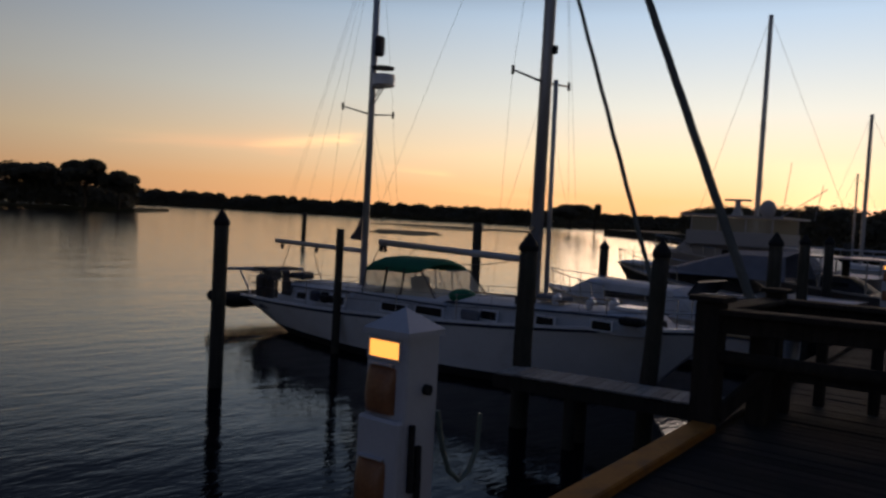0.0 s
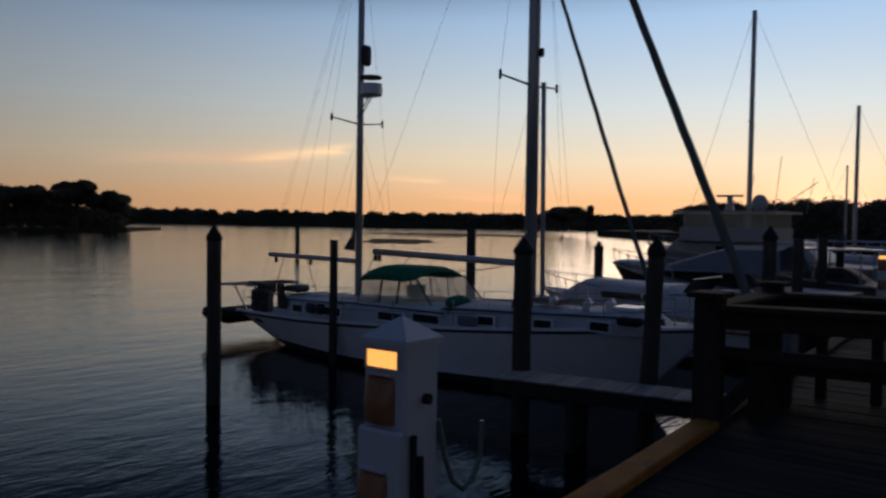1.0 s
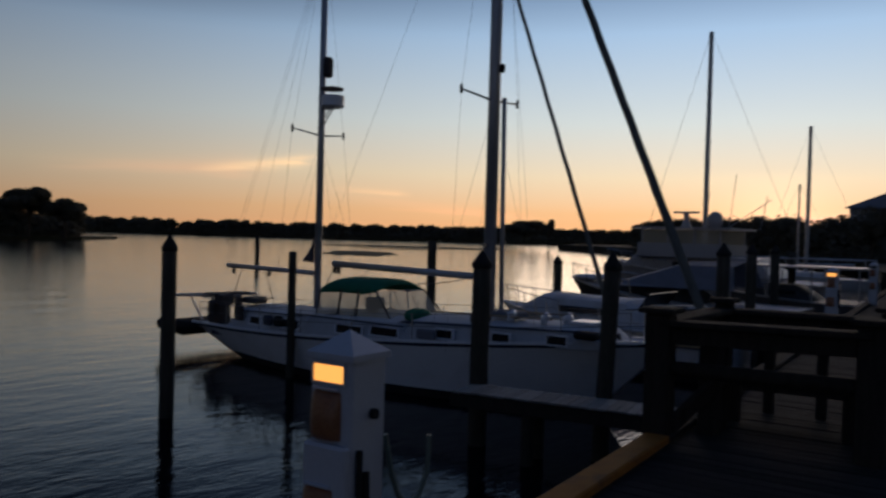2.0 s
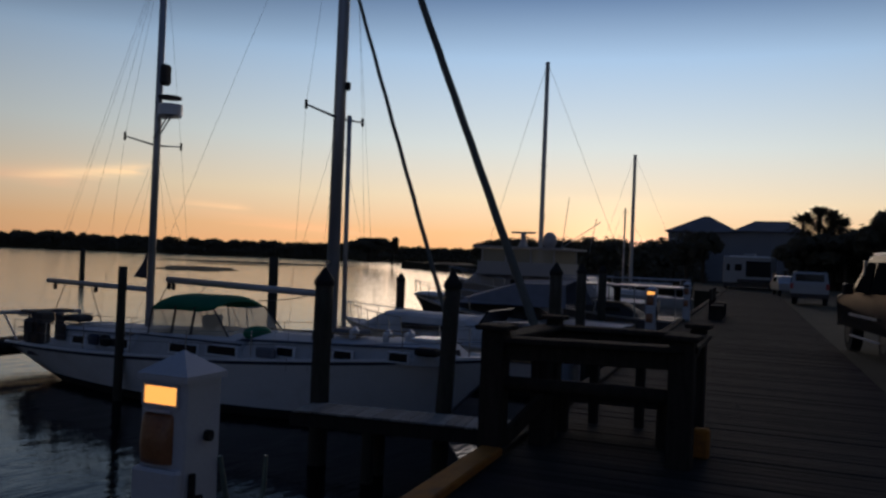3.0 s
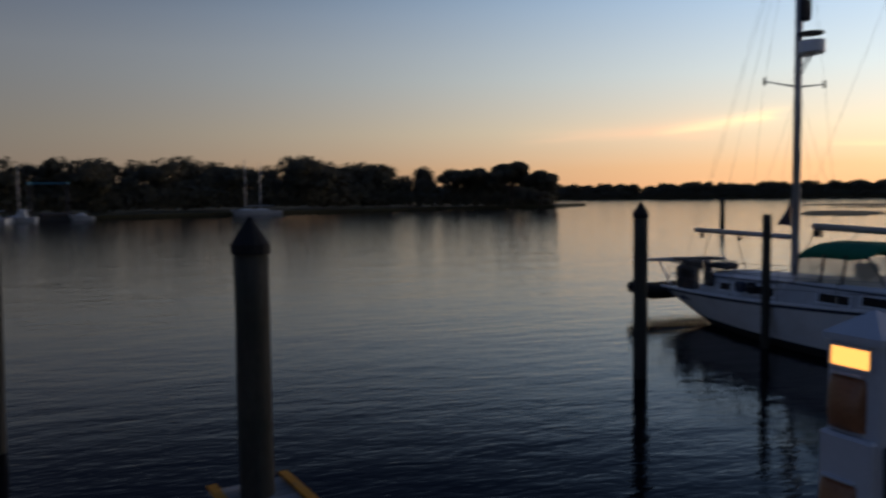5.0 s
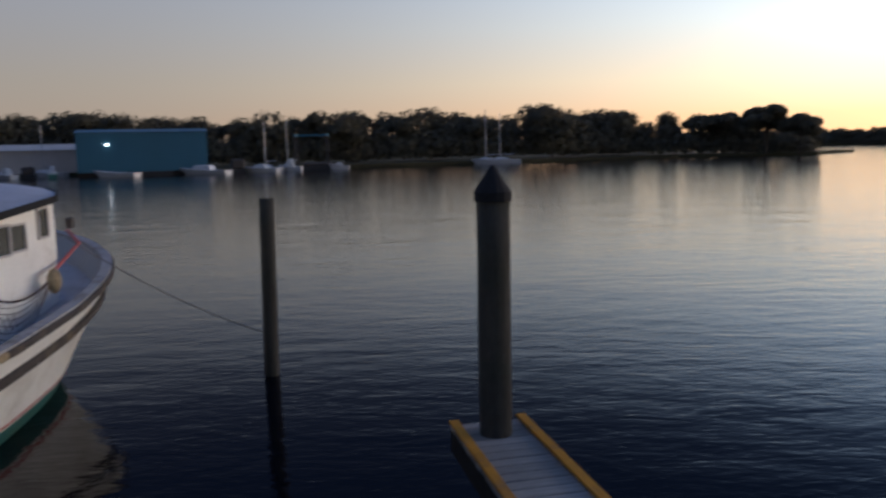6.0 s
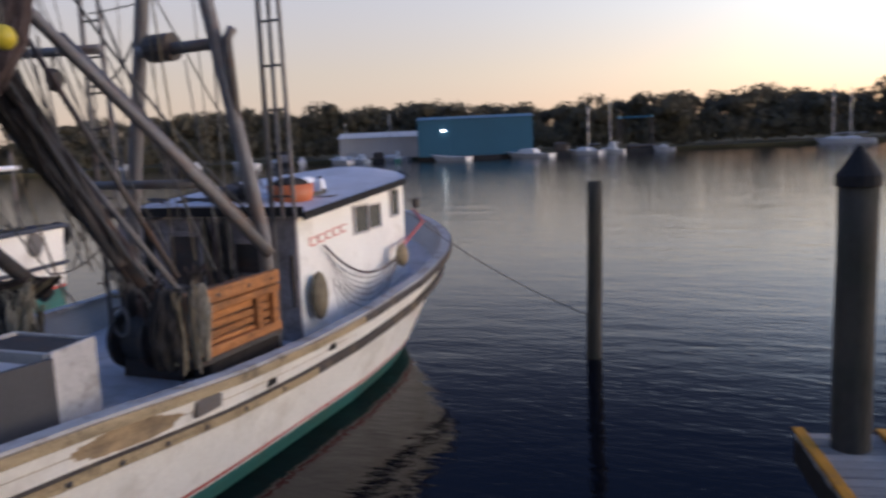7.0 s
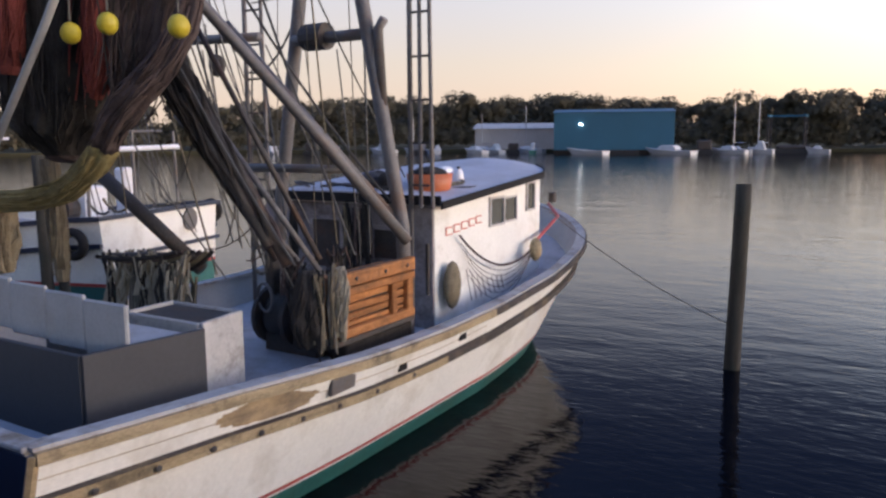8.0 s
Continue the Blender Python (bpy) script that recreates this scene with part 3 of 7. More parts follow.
woods("dock_woods", "dark wood beyond the dock and the cars", [(230, 98, 0.84), (170, 60, 0.76), (130, 34, 0.7), (112, 22, 0.68), (106, 17, 0.76), (102, 13.5, 0.62)], 110, 12.2, 10, 13, per=260, size=0.22)
woods("parking_woods", "dark trees behind the parked cars", [(94, 1.5, 0.7), (94, -2, 0.92), (94, -6, 0.95), (91, -14, 0.95), (80, -22, 1), (60, -30, 1), (40, -36, 1)], 80, 10.0, 8, 14, per=260, size=0.24)
for i, (x, y, h) in enumerate(((92, 1.7, 7.6), (91.5, 0.15, 8.3), (92, -1.2, 7.9), (93, -2.0, 7.3))):
    palm(x, y, 1.9, h, i)
for x, y, h, w in ((99, 14.6, 4.9, 2.2), (98.5, 12.6, 6.2, 2.4)):
    tree("park_tree", "dark rounded tree in front of the house", x, y, 1.9, h, w, 60 + int(x + y), lobes=9)
for x, y, h, w in ((90, 2.6, 4.6, 2.4), (90.5, 0.6, 5.6, 3.4), (90, -2.4, 5.8, 3.6), (89, -5.4, 6.2, 4.2), (88, -9, 6.6, 4.4)):
    tree("park_tree", "dark rounded tree under the palms", x, y, 1.9, h, w, 80 + int(x * 3 + y), lobes=10)
tree("park_tree", "dark spreading pine above the parking", 84, -5.0, 1.9, 8.3, 2.6, 77, lobes=9)
tree("shore_tree", "dark rounded tree on the far bank", 250, 152, 0.8, 9.5, 9, 91, lobes=14, per=400, size=0.5, trunk=0.4)
tree("shore_tree", "dark thin pine on the far bank", 226, 128, 0.8, 9.6, 3.0, 92, lobes=10, per=160, size=0.4, trunk=0.3)

# ---------------------------------------------------------------- piles
def pile(x, y, r, top, base=-2.0, lean=(0, 0), cap=True, label="dark round timber mooring pile with a pointed cap", seed=0):
    e = thing("mooring_pile", label, "pile", pose(x, y, 0), "mooring piles")
    rng = random.Random(seed + int(x * 10))
    bm = bmesh.new()
    n = 9
    pts = [(lean[0] * (base + (top - base) * i / n), lean[1] * (base + (top - base) * i / n), base + (top - base) * i / n) for i in range(n + 1)]
    tube(bm, pts, r * 1.06, 14, r)
    for v in bm.verts:
        v.co.x += rng.uniform(-1, 1) * r * 0.035
        v.co.y += rng.uniform(-1, 1) * r * 0.035
    part("shaft", bm, PILE_WOOD, e, smooth=True)
    if cap:
        q = bmesh.new()
        t = Vector((lean[0] * top, lean[1] * top, top))
        tube(q, [t - Vector((0, 0, 0.05)), t + Vector((0, 0, 0.03)), t + Vector((0, 0, 0.26))], r * 1.14, 14, r * 0.12)
        for v in q.verts:
            if v.co.z < t.z + 0.1:
                d = (v.co - Vector((t.x, t.y, v.co.z)))
                v.co = Vector((t.x, t.y, v.co.z)) + d.normalized() * r * 1.14
        part("cap", q, BLACK_RUBBER, e, "black pointed pile cap")
    return e


pile(8.75, 12.98, 0.135, 3.2)
pile(13.1, 14.4, 0.10, 3.1, cap=False, label="plain dark timber mooring pile")
pile(11.2, 7.5, 0.155, 3.1, lean=(0.004, 0))
pile(11.75, 5.45, 0.135, 3.15, lean=(0.02, -0.03))
pile(27.2, 21.1, 0.2, 3.35, cap=False, label="stout plain timber pile")
pile(24.8, 13.5, 0.16, 2.75)
pile(0.72, 6.8, 0.145, 3.2)
pile(-2.33, 12.6, 0.12, 2.89, lean=(0.018, 0), cap=False, label="plain dark timber mooring pile with a rope")
pile(56, 68, 0.25, 3.1, cap=False, label="channel marker pile standing in the river")
for x, y in ((18.2, 5.6), (24, 6.6), (29, 7.2), (34, 7.8)):
    pile(x, y, 0.15, 3.35, cap=(x < 30), label="dark timber mooring pile beside the moored boats")

# ---------------------------------------------------------------- dock
dock = thing("pavement", "weathered grey timber boardwalk with a yellow edge", "boardwalk", DOCK, kind="structure")
part("frame", boxed((25, 0.01, 1.75), (90, DOCK_OUT - DOCK_IN - 0.1, 0.28)), DARK_WOOD, dock)
bm = bmesh.new()
box(bm, (-6.8, DOCK_OUT - 0.1, DECK_Z + 0.035), (26.4, 0.2, 0.07), bevel=0.012)
part("edge_board", bm, YELLOW_WORN, dock, "worn yellow painted edge board")
part("edge_board", boxed((38.2, DOCK_OUT - 0.1, DECK_Z + 0.03), (63.6, 0.2, 0.06), bevel=0.012), DARK_WOOD, dock, "dark timber edge board")
for i in range(26):
    p = on_dock(-10 + i * 2.6, DOCK_OUT - 0.35)
    part("support_post", tubed([(-10 + i * 2.6, DOCK_OUT - 0.3, -2), (-10 + i * 2.6, DOCK_OUT - 0.3, 1.62)], 0.13, 10), PILE_WOOD, dock)


def finger(x, y, heading, length, width, z, label, yellow):
    """A narrow finger pier that runs from its head at the dock."""
    e = thing("finger_pier", label, "pier", pose(x, y, 0, 0, 0, heading), "finger piers", kind="structure")
    for sx in (-1, 1):
        part("stringer", boxed((sx * (width / 2 - 0.05), length / 2, z - 0.14), (0.07, length, 0.2)), DARK_WOOD, e)
        if yellow:
            part("edge_strip", boxed((sx * (width / 2 - 0.045), length / 2, z + 0.045), (0.09, length + 0.01, 0.03), bevel=0.006), YELLOW, e, "yellow painted edge strip")
        for q in (0.3, 0.75):
            part("support_post", tubed([(sx * (width / 2 - 0.14), length * q, -2), (sx * (width / 2 - 0.14), length * q, z - 0.05)], 0.1, 10), PILE_WOOD, e)
    n = int(length / 0.148)
    first = None
    for i in range(n):
        if first is None:
            ob = part("plank", boxed((0, 0, 0), (width - (0.0 if not yellow else 0.01), 0.14, 0.035), bevel=0.006), FINGER_WOOD, e)
            first = ob
        else:
            ob = new("plank", first.data)
            ob.parent = e
        ob.location = (random.uniform(-0.008, 0.008), (i + 0.5) * 0.148, z + random.uniform(-0.003, 0.003))
    return e


finger(1.585, 2.3, 10.75, 4.9, 0.74, 1.05, "narrow grey timber finger pier with yellow edges", True)
finger(11.72, 2.4, 10.75, 5.25, 0.8, 1.05, "narrow worn timber finger pier", False)
finger(21.5, 4.0, 10, 5.5, 0.9, 1.3, "narrow timber finger pier", False)
finger(33.5, 4.6, 10, 5.5, 0.9, 1.3, "narrow timber finger pier", False)


def post(e, x, y, h, w=0.17, cap=True):
    p = part("post", boxed((x, y, DECK_Z + h / 2 - 0.01), (w, w, h), bevel=0.01), DARK_WOOD, e)
    if cap:
        part("post_cap", boxed((x, y, DECK_Z + h + 0.02), (w + 0.09, w + 0.09, 0.045), bevel=0.008), DARK_WOOD, p)


def bar(e, name, a, b, w, h, material=None):
    a, b = Vector(a), Vector(b)
    d = b - a
    m = d.to_track_quat("X", "Z").to_matrix().to_4x4()
    return part(name, boxed((a + b) / 2, (d.length, w, h), m, bevel=0.008), material or DARK_WOOD, e)


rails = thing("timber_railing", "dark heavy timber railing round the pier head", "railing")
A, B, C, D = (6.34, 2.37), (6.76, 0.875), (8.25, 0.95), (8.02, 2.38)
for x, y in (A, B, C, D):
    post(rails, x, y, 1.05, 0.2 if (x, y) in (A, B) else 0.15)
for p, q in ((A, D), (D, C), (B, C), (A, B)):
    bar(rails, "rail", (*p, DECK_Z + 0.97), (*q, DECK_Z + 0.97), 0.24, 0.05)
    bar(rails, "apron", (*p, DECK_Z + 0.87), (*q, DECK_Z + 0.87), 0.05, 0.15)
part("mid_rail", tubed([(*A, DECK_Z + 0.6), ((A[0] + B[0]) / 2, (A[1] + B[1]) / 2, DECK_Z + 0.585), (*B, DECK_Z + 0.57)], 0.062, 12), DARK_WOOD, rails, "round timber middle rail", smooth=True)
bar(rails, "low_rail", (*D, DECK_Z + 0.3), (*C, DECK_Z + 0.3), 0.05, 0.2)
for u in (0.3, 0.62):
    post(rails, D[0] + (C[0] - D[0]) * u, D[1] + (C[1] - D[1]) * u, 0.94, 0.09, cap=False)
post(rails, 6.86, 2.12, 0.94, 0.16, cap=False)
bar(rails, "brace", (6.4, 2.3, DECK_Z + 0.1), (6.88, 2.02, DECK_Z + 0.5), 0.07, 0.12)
bench = thing("dock_bench", "dark heavy timber bench inside the railing", "bench")
for k in range(3):
    bar(bench, "seat_board", (7.1 + 0.17 * k, 2.2, DECK_Z + 0.43), (7.3 + 0.17 * k, 1.05, DECK_Z + 0.43), 0.15, 0.045)
for x, y in ((7.15, 2.1), (7.5, 2.1), (7.33, 1.12), (7.68, 1.12)):
    part("leg", boxed((x, y, DECK_Z + 0.2), (0.09, 0.09, 0.41), bevel=0.008), DARK_WOOD, bench)
part("end_board", boxed((7.2, 0.76, DECK_Z + 0.13), (0.1, 0.14, 0.26), bevel=0.02), YELLOW_WORN, rails, "worn yellow painted end board")

# ---------------------------------------------------------------- pedestals
def pedestal(x, y, turn, lit, label):
    e = thing("power_pedestal", label, "power pedestal", pose(x, y, DECK_Z, 0, 0, turn) @ Matrix.Diagonal((0.86, 0.86, 1, 1)), "dock power pedestals")
    part("body", boxed((0, 0, 0.57), (0.25, 0.25, 1.16), bevel=0.012), PED_WHITE, e)
    bm = bmesh.new()
    lo = [bm.verts.new((a * 0.139, b * 0.139, 1.135)) for a, b in ((-1, -1), (1, -1), (1, 1), (-1, 1))]
    mid = [bm.verts.new((a * 0.139, b * 0.139, 1.16)) for a, b in ((-1, -1), (1, -1), (1, 1), (-1, 1))]
    top = bm.verts.new((0, 0, 1.245))
    for i in range(4):
        bm.faces.new((lo[i], lo[(i + 1) % 4], mid[(i + 1) % 4], mid[i]))
        bm.faces.new((mid[i], mid[(i + 1) % 4], top))
    bm.faces.new(lo[::-1])
    part("cap", bm, PED_WHITE, e)
    for a in (-1, 1):
        w = part("lamp_window", boxed((-0.008, a * 0.128, 1.082), (0.18, 0.012, 0.068), bevel=0.004), LAMP_GLOW if lit else WINDOW, e, "glowing amber lamp lens" if lit else "unlit lamp lens")
        f = bmesh.new()
        for x, z, sx, sz in ((-0.008, 1.121, 0.2, 0.01), (-0.008, 1.043, 0.2, 0.01), (-0.104, 1.082, 0.011, 0.068), (0.088, 1.082, 0.011, 0.068)):
            box(f, (x, a * 0.129, z), (sx, 0.018, sz))
        part("frame", f, PED_WHITE, w)
    part("outlet_panel", boxed((0, -0.145, 0.41), (0.25, 0.05, 0.8), bevel=0.012), PED_WHITE, e, "white panel set forward below the sockets")
    for z, out in ((0.92, -0.005), (0.55, 0.04)):
        bm = bmesh.new()
        rows = []
        for i in range(9):
            u = i / 8
            hgt = z + 0.095 - 0.19 * u
            deep = (0.025 + 0.035 * math.sin(u * 2.6)) * (1.0 if i else 0.5)
            rows.append([(-0.02 + 0.088 * math.cos(q * math.pi / 8), -0.118 - out - deep * math.sin(q * math.pi / 8) ** 0.6, hgt) for q in range(9)])
        grid(bm, rows)
        bm.faces.new([v for v in bm.verts if abs(v.co.z - (z + 0.095)) < 1e-6])
        bm.faces.new([v for v in bm.verts if abs(v.co.z - (z - 0.095)) < 1e-6])
        c = part("socket_cover", bm, ORANGE_COVER, e, "rounded amber socket cover", smooth=True)
        part("hinge", boxed((-0.02, -0.135 - out, z + 0.101), (0.15, 0.03, 0.012), bevel=0.003), PED_WHITE, c)
    bm = bmesh.new()
    tube(bm, [(0.125, 0.02, 0.92), (0.155, 0.02, 0.92)], 0.022, 12)
    part("knob", bm, BLACK_RUBBER, e)
    part("cord", tubed([(0.14, -0.08, 0.79), (0.142, -0.08, 0.62), (0.14, -0.075, 0.52)], 0.016, 6), BLACK_RUBBER, e)
    part("cord", tubed([(0.145, -0.035, 0.7), (0.15, -0.035, 0.56), (0.145, -0.03, 0.42)], 0.017, 6), BLACK_RUBBER, e)
    return e


near = pedestal(2.39, 2.11, -86, True, "white dock power pedestal with a lit amber lamp")
part("hose_loop", tubed([(0.13, 0.12, 0.82), (0.15, 0.15, 0.66), (0.165, 0.19, 0.56), (0.18, 0.26, 0.51), (0.19, 0.33, 0.54), (0.2, 0.38, 0.63), (0.2, 0.39, 0.78)], 0.013, 8), HOSE, near, "coiled grey green hose")
pedestal(17.2, 3.13, -86, True, "white dock power pedestal with a lit amber lamp")
pedestal(25.5, 3.62, -86, False, "white unlit dock power pedestal")

# ---------------------------------------------------------------- the ketch
def curve(*pairs):
    xs, ys = [p[0] for p in pairs], [p[1] for p in pairs]
    return lambda s: float(np.interp(s, xs, ys))


def smooth(a, b, c):
    """Through a at 0, b at 0.5 and c at 1."""
    return lambda s: a + (4 * b - 3 * a - c) * s + (2 * a - 4 * b + 2 * c) * s * s


ketch = thing("sailboat", "white two-masted ketch with a green bimini, moored", "sailboat", pose(15, 12.5, 0, 0, 0, 180))
KH = Hull(-7.1, 7.1, 1.7, 1.85, smooth(0.86, 1.14, 1.62), flare=0.16, stern=0.55, full=2.3, fullest=0.42, counter=2.0)
ks = KH.sheer
part("hull", KH.band(lambda s: 0.2, lambda s: ks(s) - 0.08, m=6, transom=True), GEL_WHITE, ketch, "white glossy hull", smooth=True)
# antifouling reaches 0.2 above the water to paint in the hull's dark reflection
part("bottom", KH.band(lambda s: -0.7, lambda s: 0.202, m=4, transom=True), BOTTOM_DARK, ketch, "dark antifouling, raised to paint the dark reflection along the waterline", smooth=True)
part("sheer_stripe", KH.band(lambda s: ks(s) - 0.08, lambda s: ks(s), m=1, out=0.012, transom=True), NAVY, ketch, "dark sheer stripe")
part("toe_rail", KH.rail(lambda s: ks(s) + 0.02, 0.03), GEL_WHITE, ketch)
part("deck", KH.cap(lambda s: ks(s) - 0.02), NONSKID, ketch)


def trunk_cabin(parent, name, y0, y1, w0, w1, z0, z1, material, slope=0.35, inset=0.14):
    """A low cabin with sloped sides and ends and a cambered roof."""
    bm = bmesh.new()
    rows = []
    n = 10
    for i in range(n + 1):
        u = i / n
        y = y0 + (y1 - y0) * u
        w = w0 + (w1 - w0) * u
        a = z0[0] + (z0[1] - z0[0]) * u
        b = z1[0] + (z1[1] - z1[0]) * u
        e = min(u, 1 - u) * (y1 - y0)
        k = min(1.0, e / slope) if slope else 1
        b = a + (b - a) * (0.02 + 0.98 * k)
        rows.append([(-w, y, a), (-w + inset * 0.5, y, a + (b - a) * 0.6), (-w + inset, y, b - 0.03), (-w * 0.5, y, b + 0.04), (0, y, b + 0.06), (w * 0.5, y, b + 0.04), (w - inset, y, b - 0.03), (w - inset * 0.5, y, a + (b - a) * 0.6), (w, y, a)])
    grid(bm, rows)
    return part(name, bm, material, parent)


house = trunk_cabin(ketch, "coachroof", 0.9, 6.0, 1.42, 0.8, (1.14, 1.42), (1.68, 1.78), NONSKID)
mid = trunk_cabin(ketch, "cockpit_coaming", -2.2, 1.4, 1.5, 1.45, (1.05, 1.14), (1.5, 1.62), NONSKID, slope=0.2)
aft = trunk_cabin(ketch, "aft_cabin", -5.6, -1.8, 1.0, 1.4, (0.9, 1.05), (1.4, 1.5), NONSKID)
for y, w, z, ln, dz in ((5.0, 1.07, 1.55, 0.42, 0.16), (3.75, 1.2, 1.49, 0.42, 0.16), (2.35, 1.29, 1.44, 0.42, 0.17), (0.75, 1.46, 1.35, 0.8, 0.18), (-0.35, 1.48, 1.3, 0.8, 0.18), (-2.6, 1.30, 1.22, 0.62, 0.2), (-4.2, 1.12, 1.16, 0.42, 0.18)):
    for sx in (-1, 1):
        p = part("portlight", boxed((sx * w, y, z), (0.05, ln, dz), pose(0, 0, 0, 0, sx * -9, 0), bevel=0.02), PORT_DARK, ketch, "dark cabin window")
        f = bmesh.new()
        for a, b, c, d in ((0, dz / 2 + 0.02, ln + 0.08, 0.03), (0, -dz / 2 - 0.02, ln + 0.08, 0.03), (ln / 2 + 0.025, 0, 0.03, dz), (-ln / 2 - 0.025, 0, 0.03, dz)):
            box(f, (sx * (w + 0.0) - sx * 0.16 * b, y + a, z + b), (0.06, c, d))
        part("frame", f, GEL_WHITE, p)
for sx in (-1, 1):
    part("cabin_stripe", boxed((sx * 1.47, -0.5, 1.52), (0.03, 3.6, 0.04)), NAVY, ketch)
    part("cabin_stripe", tubed([(sx * 1.36, 1.2, 1.62), (sx * 1.06, 3.4, 1.68), (sx * 0.74, 5.6, 1.74)], 0.024, 6), NAVY, ketch)
    part("cabin_stripe", tubed([(sx * 1.0, -5.0, 1.36), (sx * 1.32, -2.1, 1.46)], 0.022, 6), NAVY, ketch)
    part("grab_rail", tubed([(sx * 0.85, 1.6, 1.86), (sx * 0.7, 3.2, 1.88), (sx * 0.55, 4.6, 1.9)], 0.018, 6), BARE_WOOD, ketch)


def spar(parent, name, a, b, r0, r1, material, label=""):
    return part(name, tubed([a, Vector(a).lerp(Vector(b), 0.5), b], r0, 12, r1), material, parent, label, smooth=True)


MZ, MN = -3.0, 2.62
mz = spar(ketch, "mizzen_mast", (0, MZ, 1.2), (0, MZ, 11.6), 0.10, 0.085, ALU, "tall aluminium mizzen mast")
mn = spar(ketch, "main_mast", (0, MN, 1.2), (0, MN, 14.3), 0.152, 0.125, ALU, "tall aluminium main mast")
spar(mn, "whisker_pole", (-0.05, MN + 0.32, 1.5), (-0.05, MN + 0.24, 6.75), 0.055, 0.055, ALU)
spar(ketch, "main_boom", (0, MN - 0.12, 2.66), (0, -2.4, 2.76), 0.085, 0.085, ALU, "long aluminium boom")
spar(ketch, "mizzen_boom", (0, MZ - 0.12, 2.47), (0, -6.9, 2.52), 0.07, 0.07, ALU, "long aluminium boom")
for m, y, z, half, r in ((mz, MZ, 6.27, 0.95, 0.025), (mn, MN, 6.75, 1.15, 0.03)):
    for sx in (-1, 1):
        q = spar(m, "spreader", (0, y, z - 0.06), (sx * half, y - 0.1, z + 0.05), r, r * 0.7, ALU)
        part("tip", boxed((sx * half, y - 0.1, z + 0.05), (0.05, 0.06, 0.2), bevel=0.01), BLACK_RUBBER, q)
rb = bmesh.new()
tube(rb, [(0, MZ + 0.42, 6.98), (0, MZ + 0.42, 7.02), (0, MZ + 0.42, 7.2), (0, MZ + 0.42, 7.26)], 0.3, 20)
part("radar_dome", rb, GEL_WHITE, mz, "round white radar dome", smooth=False)
rb = bmesh.new()
tube(rb, [(0, MZ + 0.38, 7.42), (0, MZ + 0.38, 7.47)], 0.3, 20)
tube(rb, [(0, MZ, 7.44), (0, MZ + 0.3, 7.44)], 0.03, 6)
part("antenna_disc", rb, DARK_METAL, mz)
rb = bmesh.new()
tube(rb, [(0, MZ, 6.4), (0, MZ + 0.45, 6.95)], 0.02, 6)
tube(rb, [(0.12, MZ, 6.4), (0.14, MZ + 0.5, 6.95)], 0.02, 6)
box(rb, (0, MZ + 0.35, 6.94), (0.3, 0.6, 0.03))
part("radar_bracket", rb, ALU, mz)
part("radar_reflector", boxed((0, MZ + 0.2, 8.05), (0.3, 0.22, 0.55), bevel=0.07), DARK_METAL, mz, "dark rounded box on the mast")
for z in (3.2, 4.6):
    part("mast_winch", tubed([(0.15, MN, z - 1.2), (0.24, MN, z - 1.2)], 0.06, 10), CHROME, mn)
part("steaming_light", boxed((0, MN + 0.2, 7.42), (0.1, 0.12, 0.2), bevel=0.03), BLACK_RUBBER, mn)
for y0, z0, y1, z1, r in ((7.72, 1.8, 2.5, 14.2, 0.095), (5.75, 1.75, 2.5, 10.8, 0.055)):
    st = bmesh.new()
    a, b = Vector((0, y0, z0)), Vector((0, y1, z1))
    tube(st, [a.lerp(b, i / 40) + Vector((0, 0, 0)) for i in range(41)], r, 8, r * 0.7)
    for i, v in enumerate(st.verts):
        v.co.x += 0.012 * math.sin(v.co.z * 6)
    f = part("furled_headsail", st, SAIL_COVER, ketch, "dark furled headsail on its stay")
    part("furling_drum", tubed([(0, y0 + 0.06, z0 - 0.25), (0, y0 + 0.02, z0 - 0.08)], 0.1, 12), DARK_METAL, f)
part("bowsprit", boxed((0, 7.3, 1.62), (0.5, 1.3, 0.07), bevel=0.02), BARE_WOOD, ketch)
# standing rigging
for y, top, z, half, name in ((MZ, 11.5, 6.32, 0.95, "shroud"), (MN, 14.2, 6.8, 1.15, "shroud")):
    for sx in (-1, 1):
        for dy in (0.0, -0.55, 0.55):
            w = bmesh.new()
            if dy == 0:
                tube(w, [(sx * 1.6, y, 1.1), (sx * half, y - 0.1, z), (0, y, top)], 0.003, 4)
            else:
                tube(w, [(sx * 1.6, y + dy, 1.1), (0, y, z - 0.2)], 0.0028, 4)
            part(name, w, WIRE, ketch)
for a, b in (((0, MN, 14.2), (0, MZ, 11.5)), ((0, MZ, 11.5), (0.5, -7.0, 1.0)), ((0, MZ, 11.5), (-0.5, -7.0, 1.0)), ((0, MN, 14.2), (1.2, -2.5, 1.2)), ((0, MZ, 11.3), (0, -6.8, 2.55)), ((0, MN, 13), (0.9, 4.4, 1.5))):
    part("stay", tubed([a, Vector(a).lerp(Vector(b), 0.5), b], 0.003, 4), WIRE, ketch)
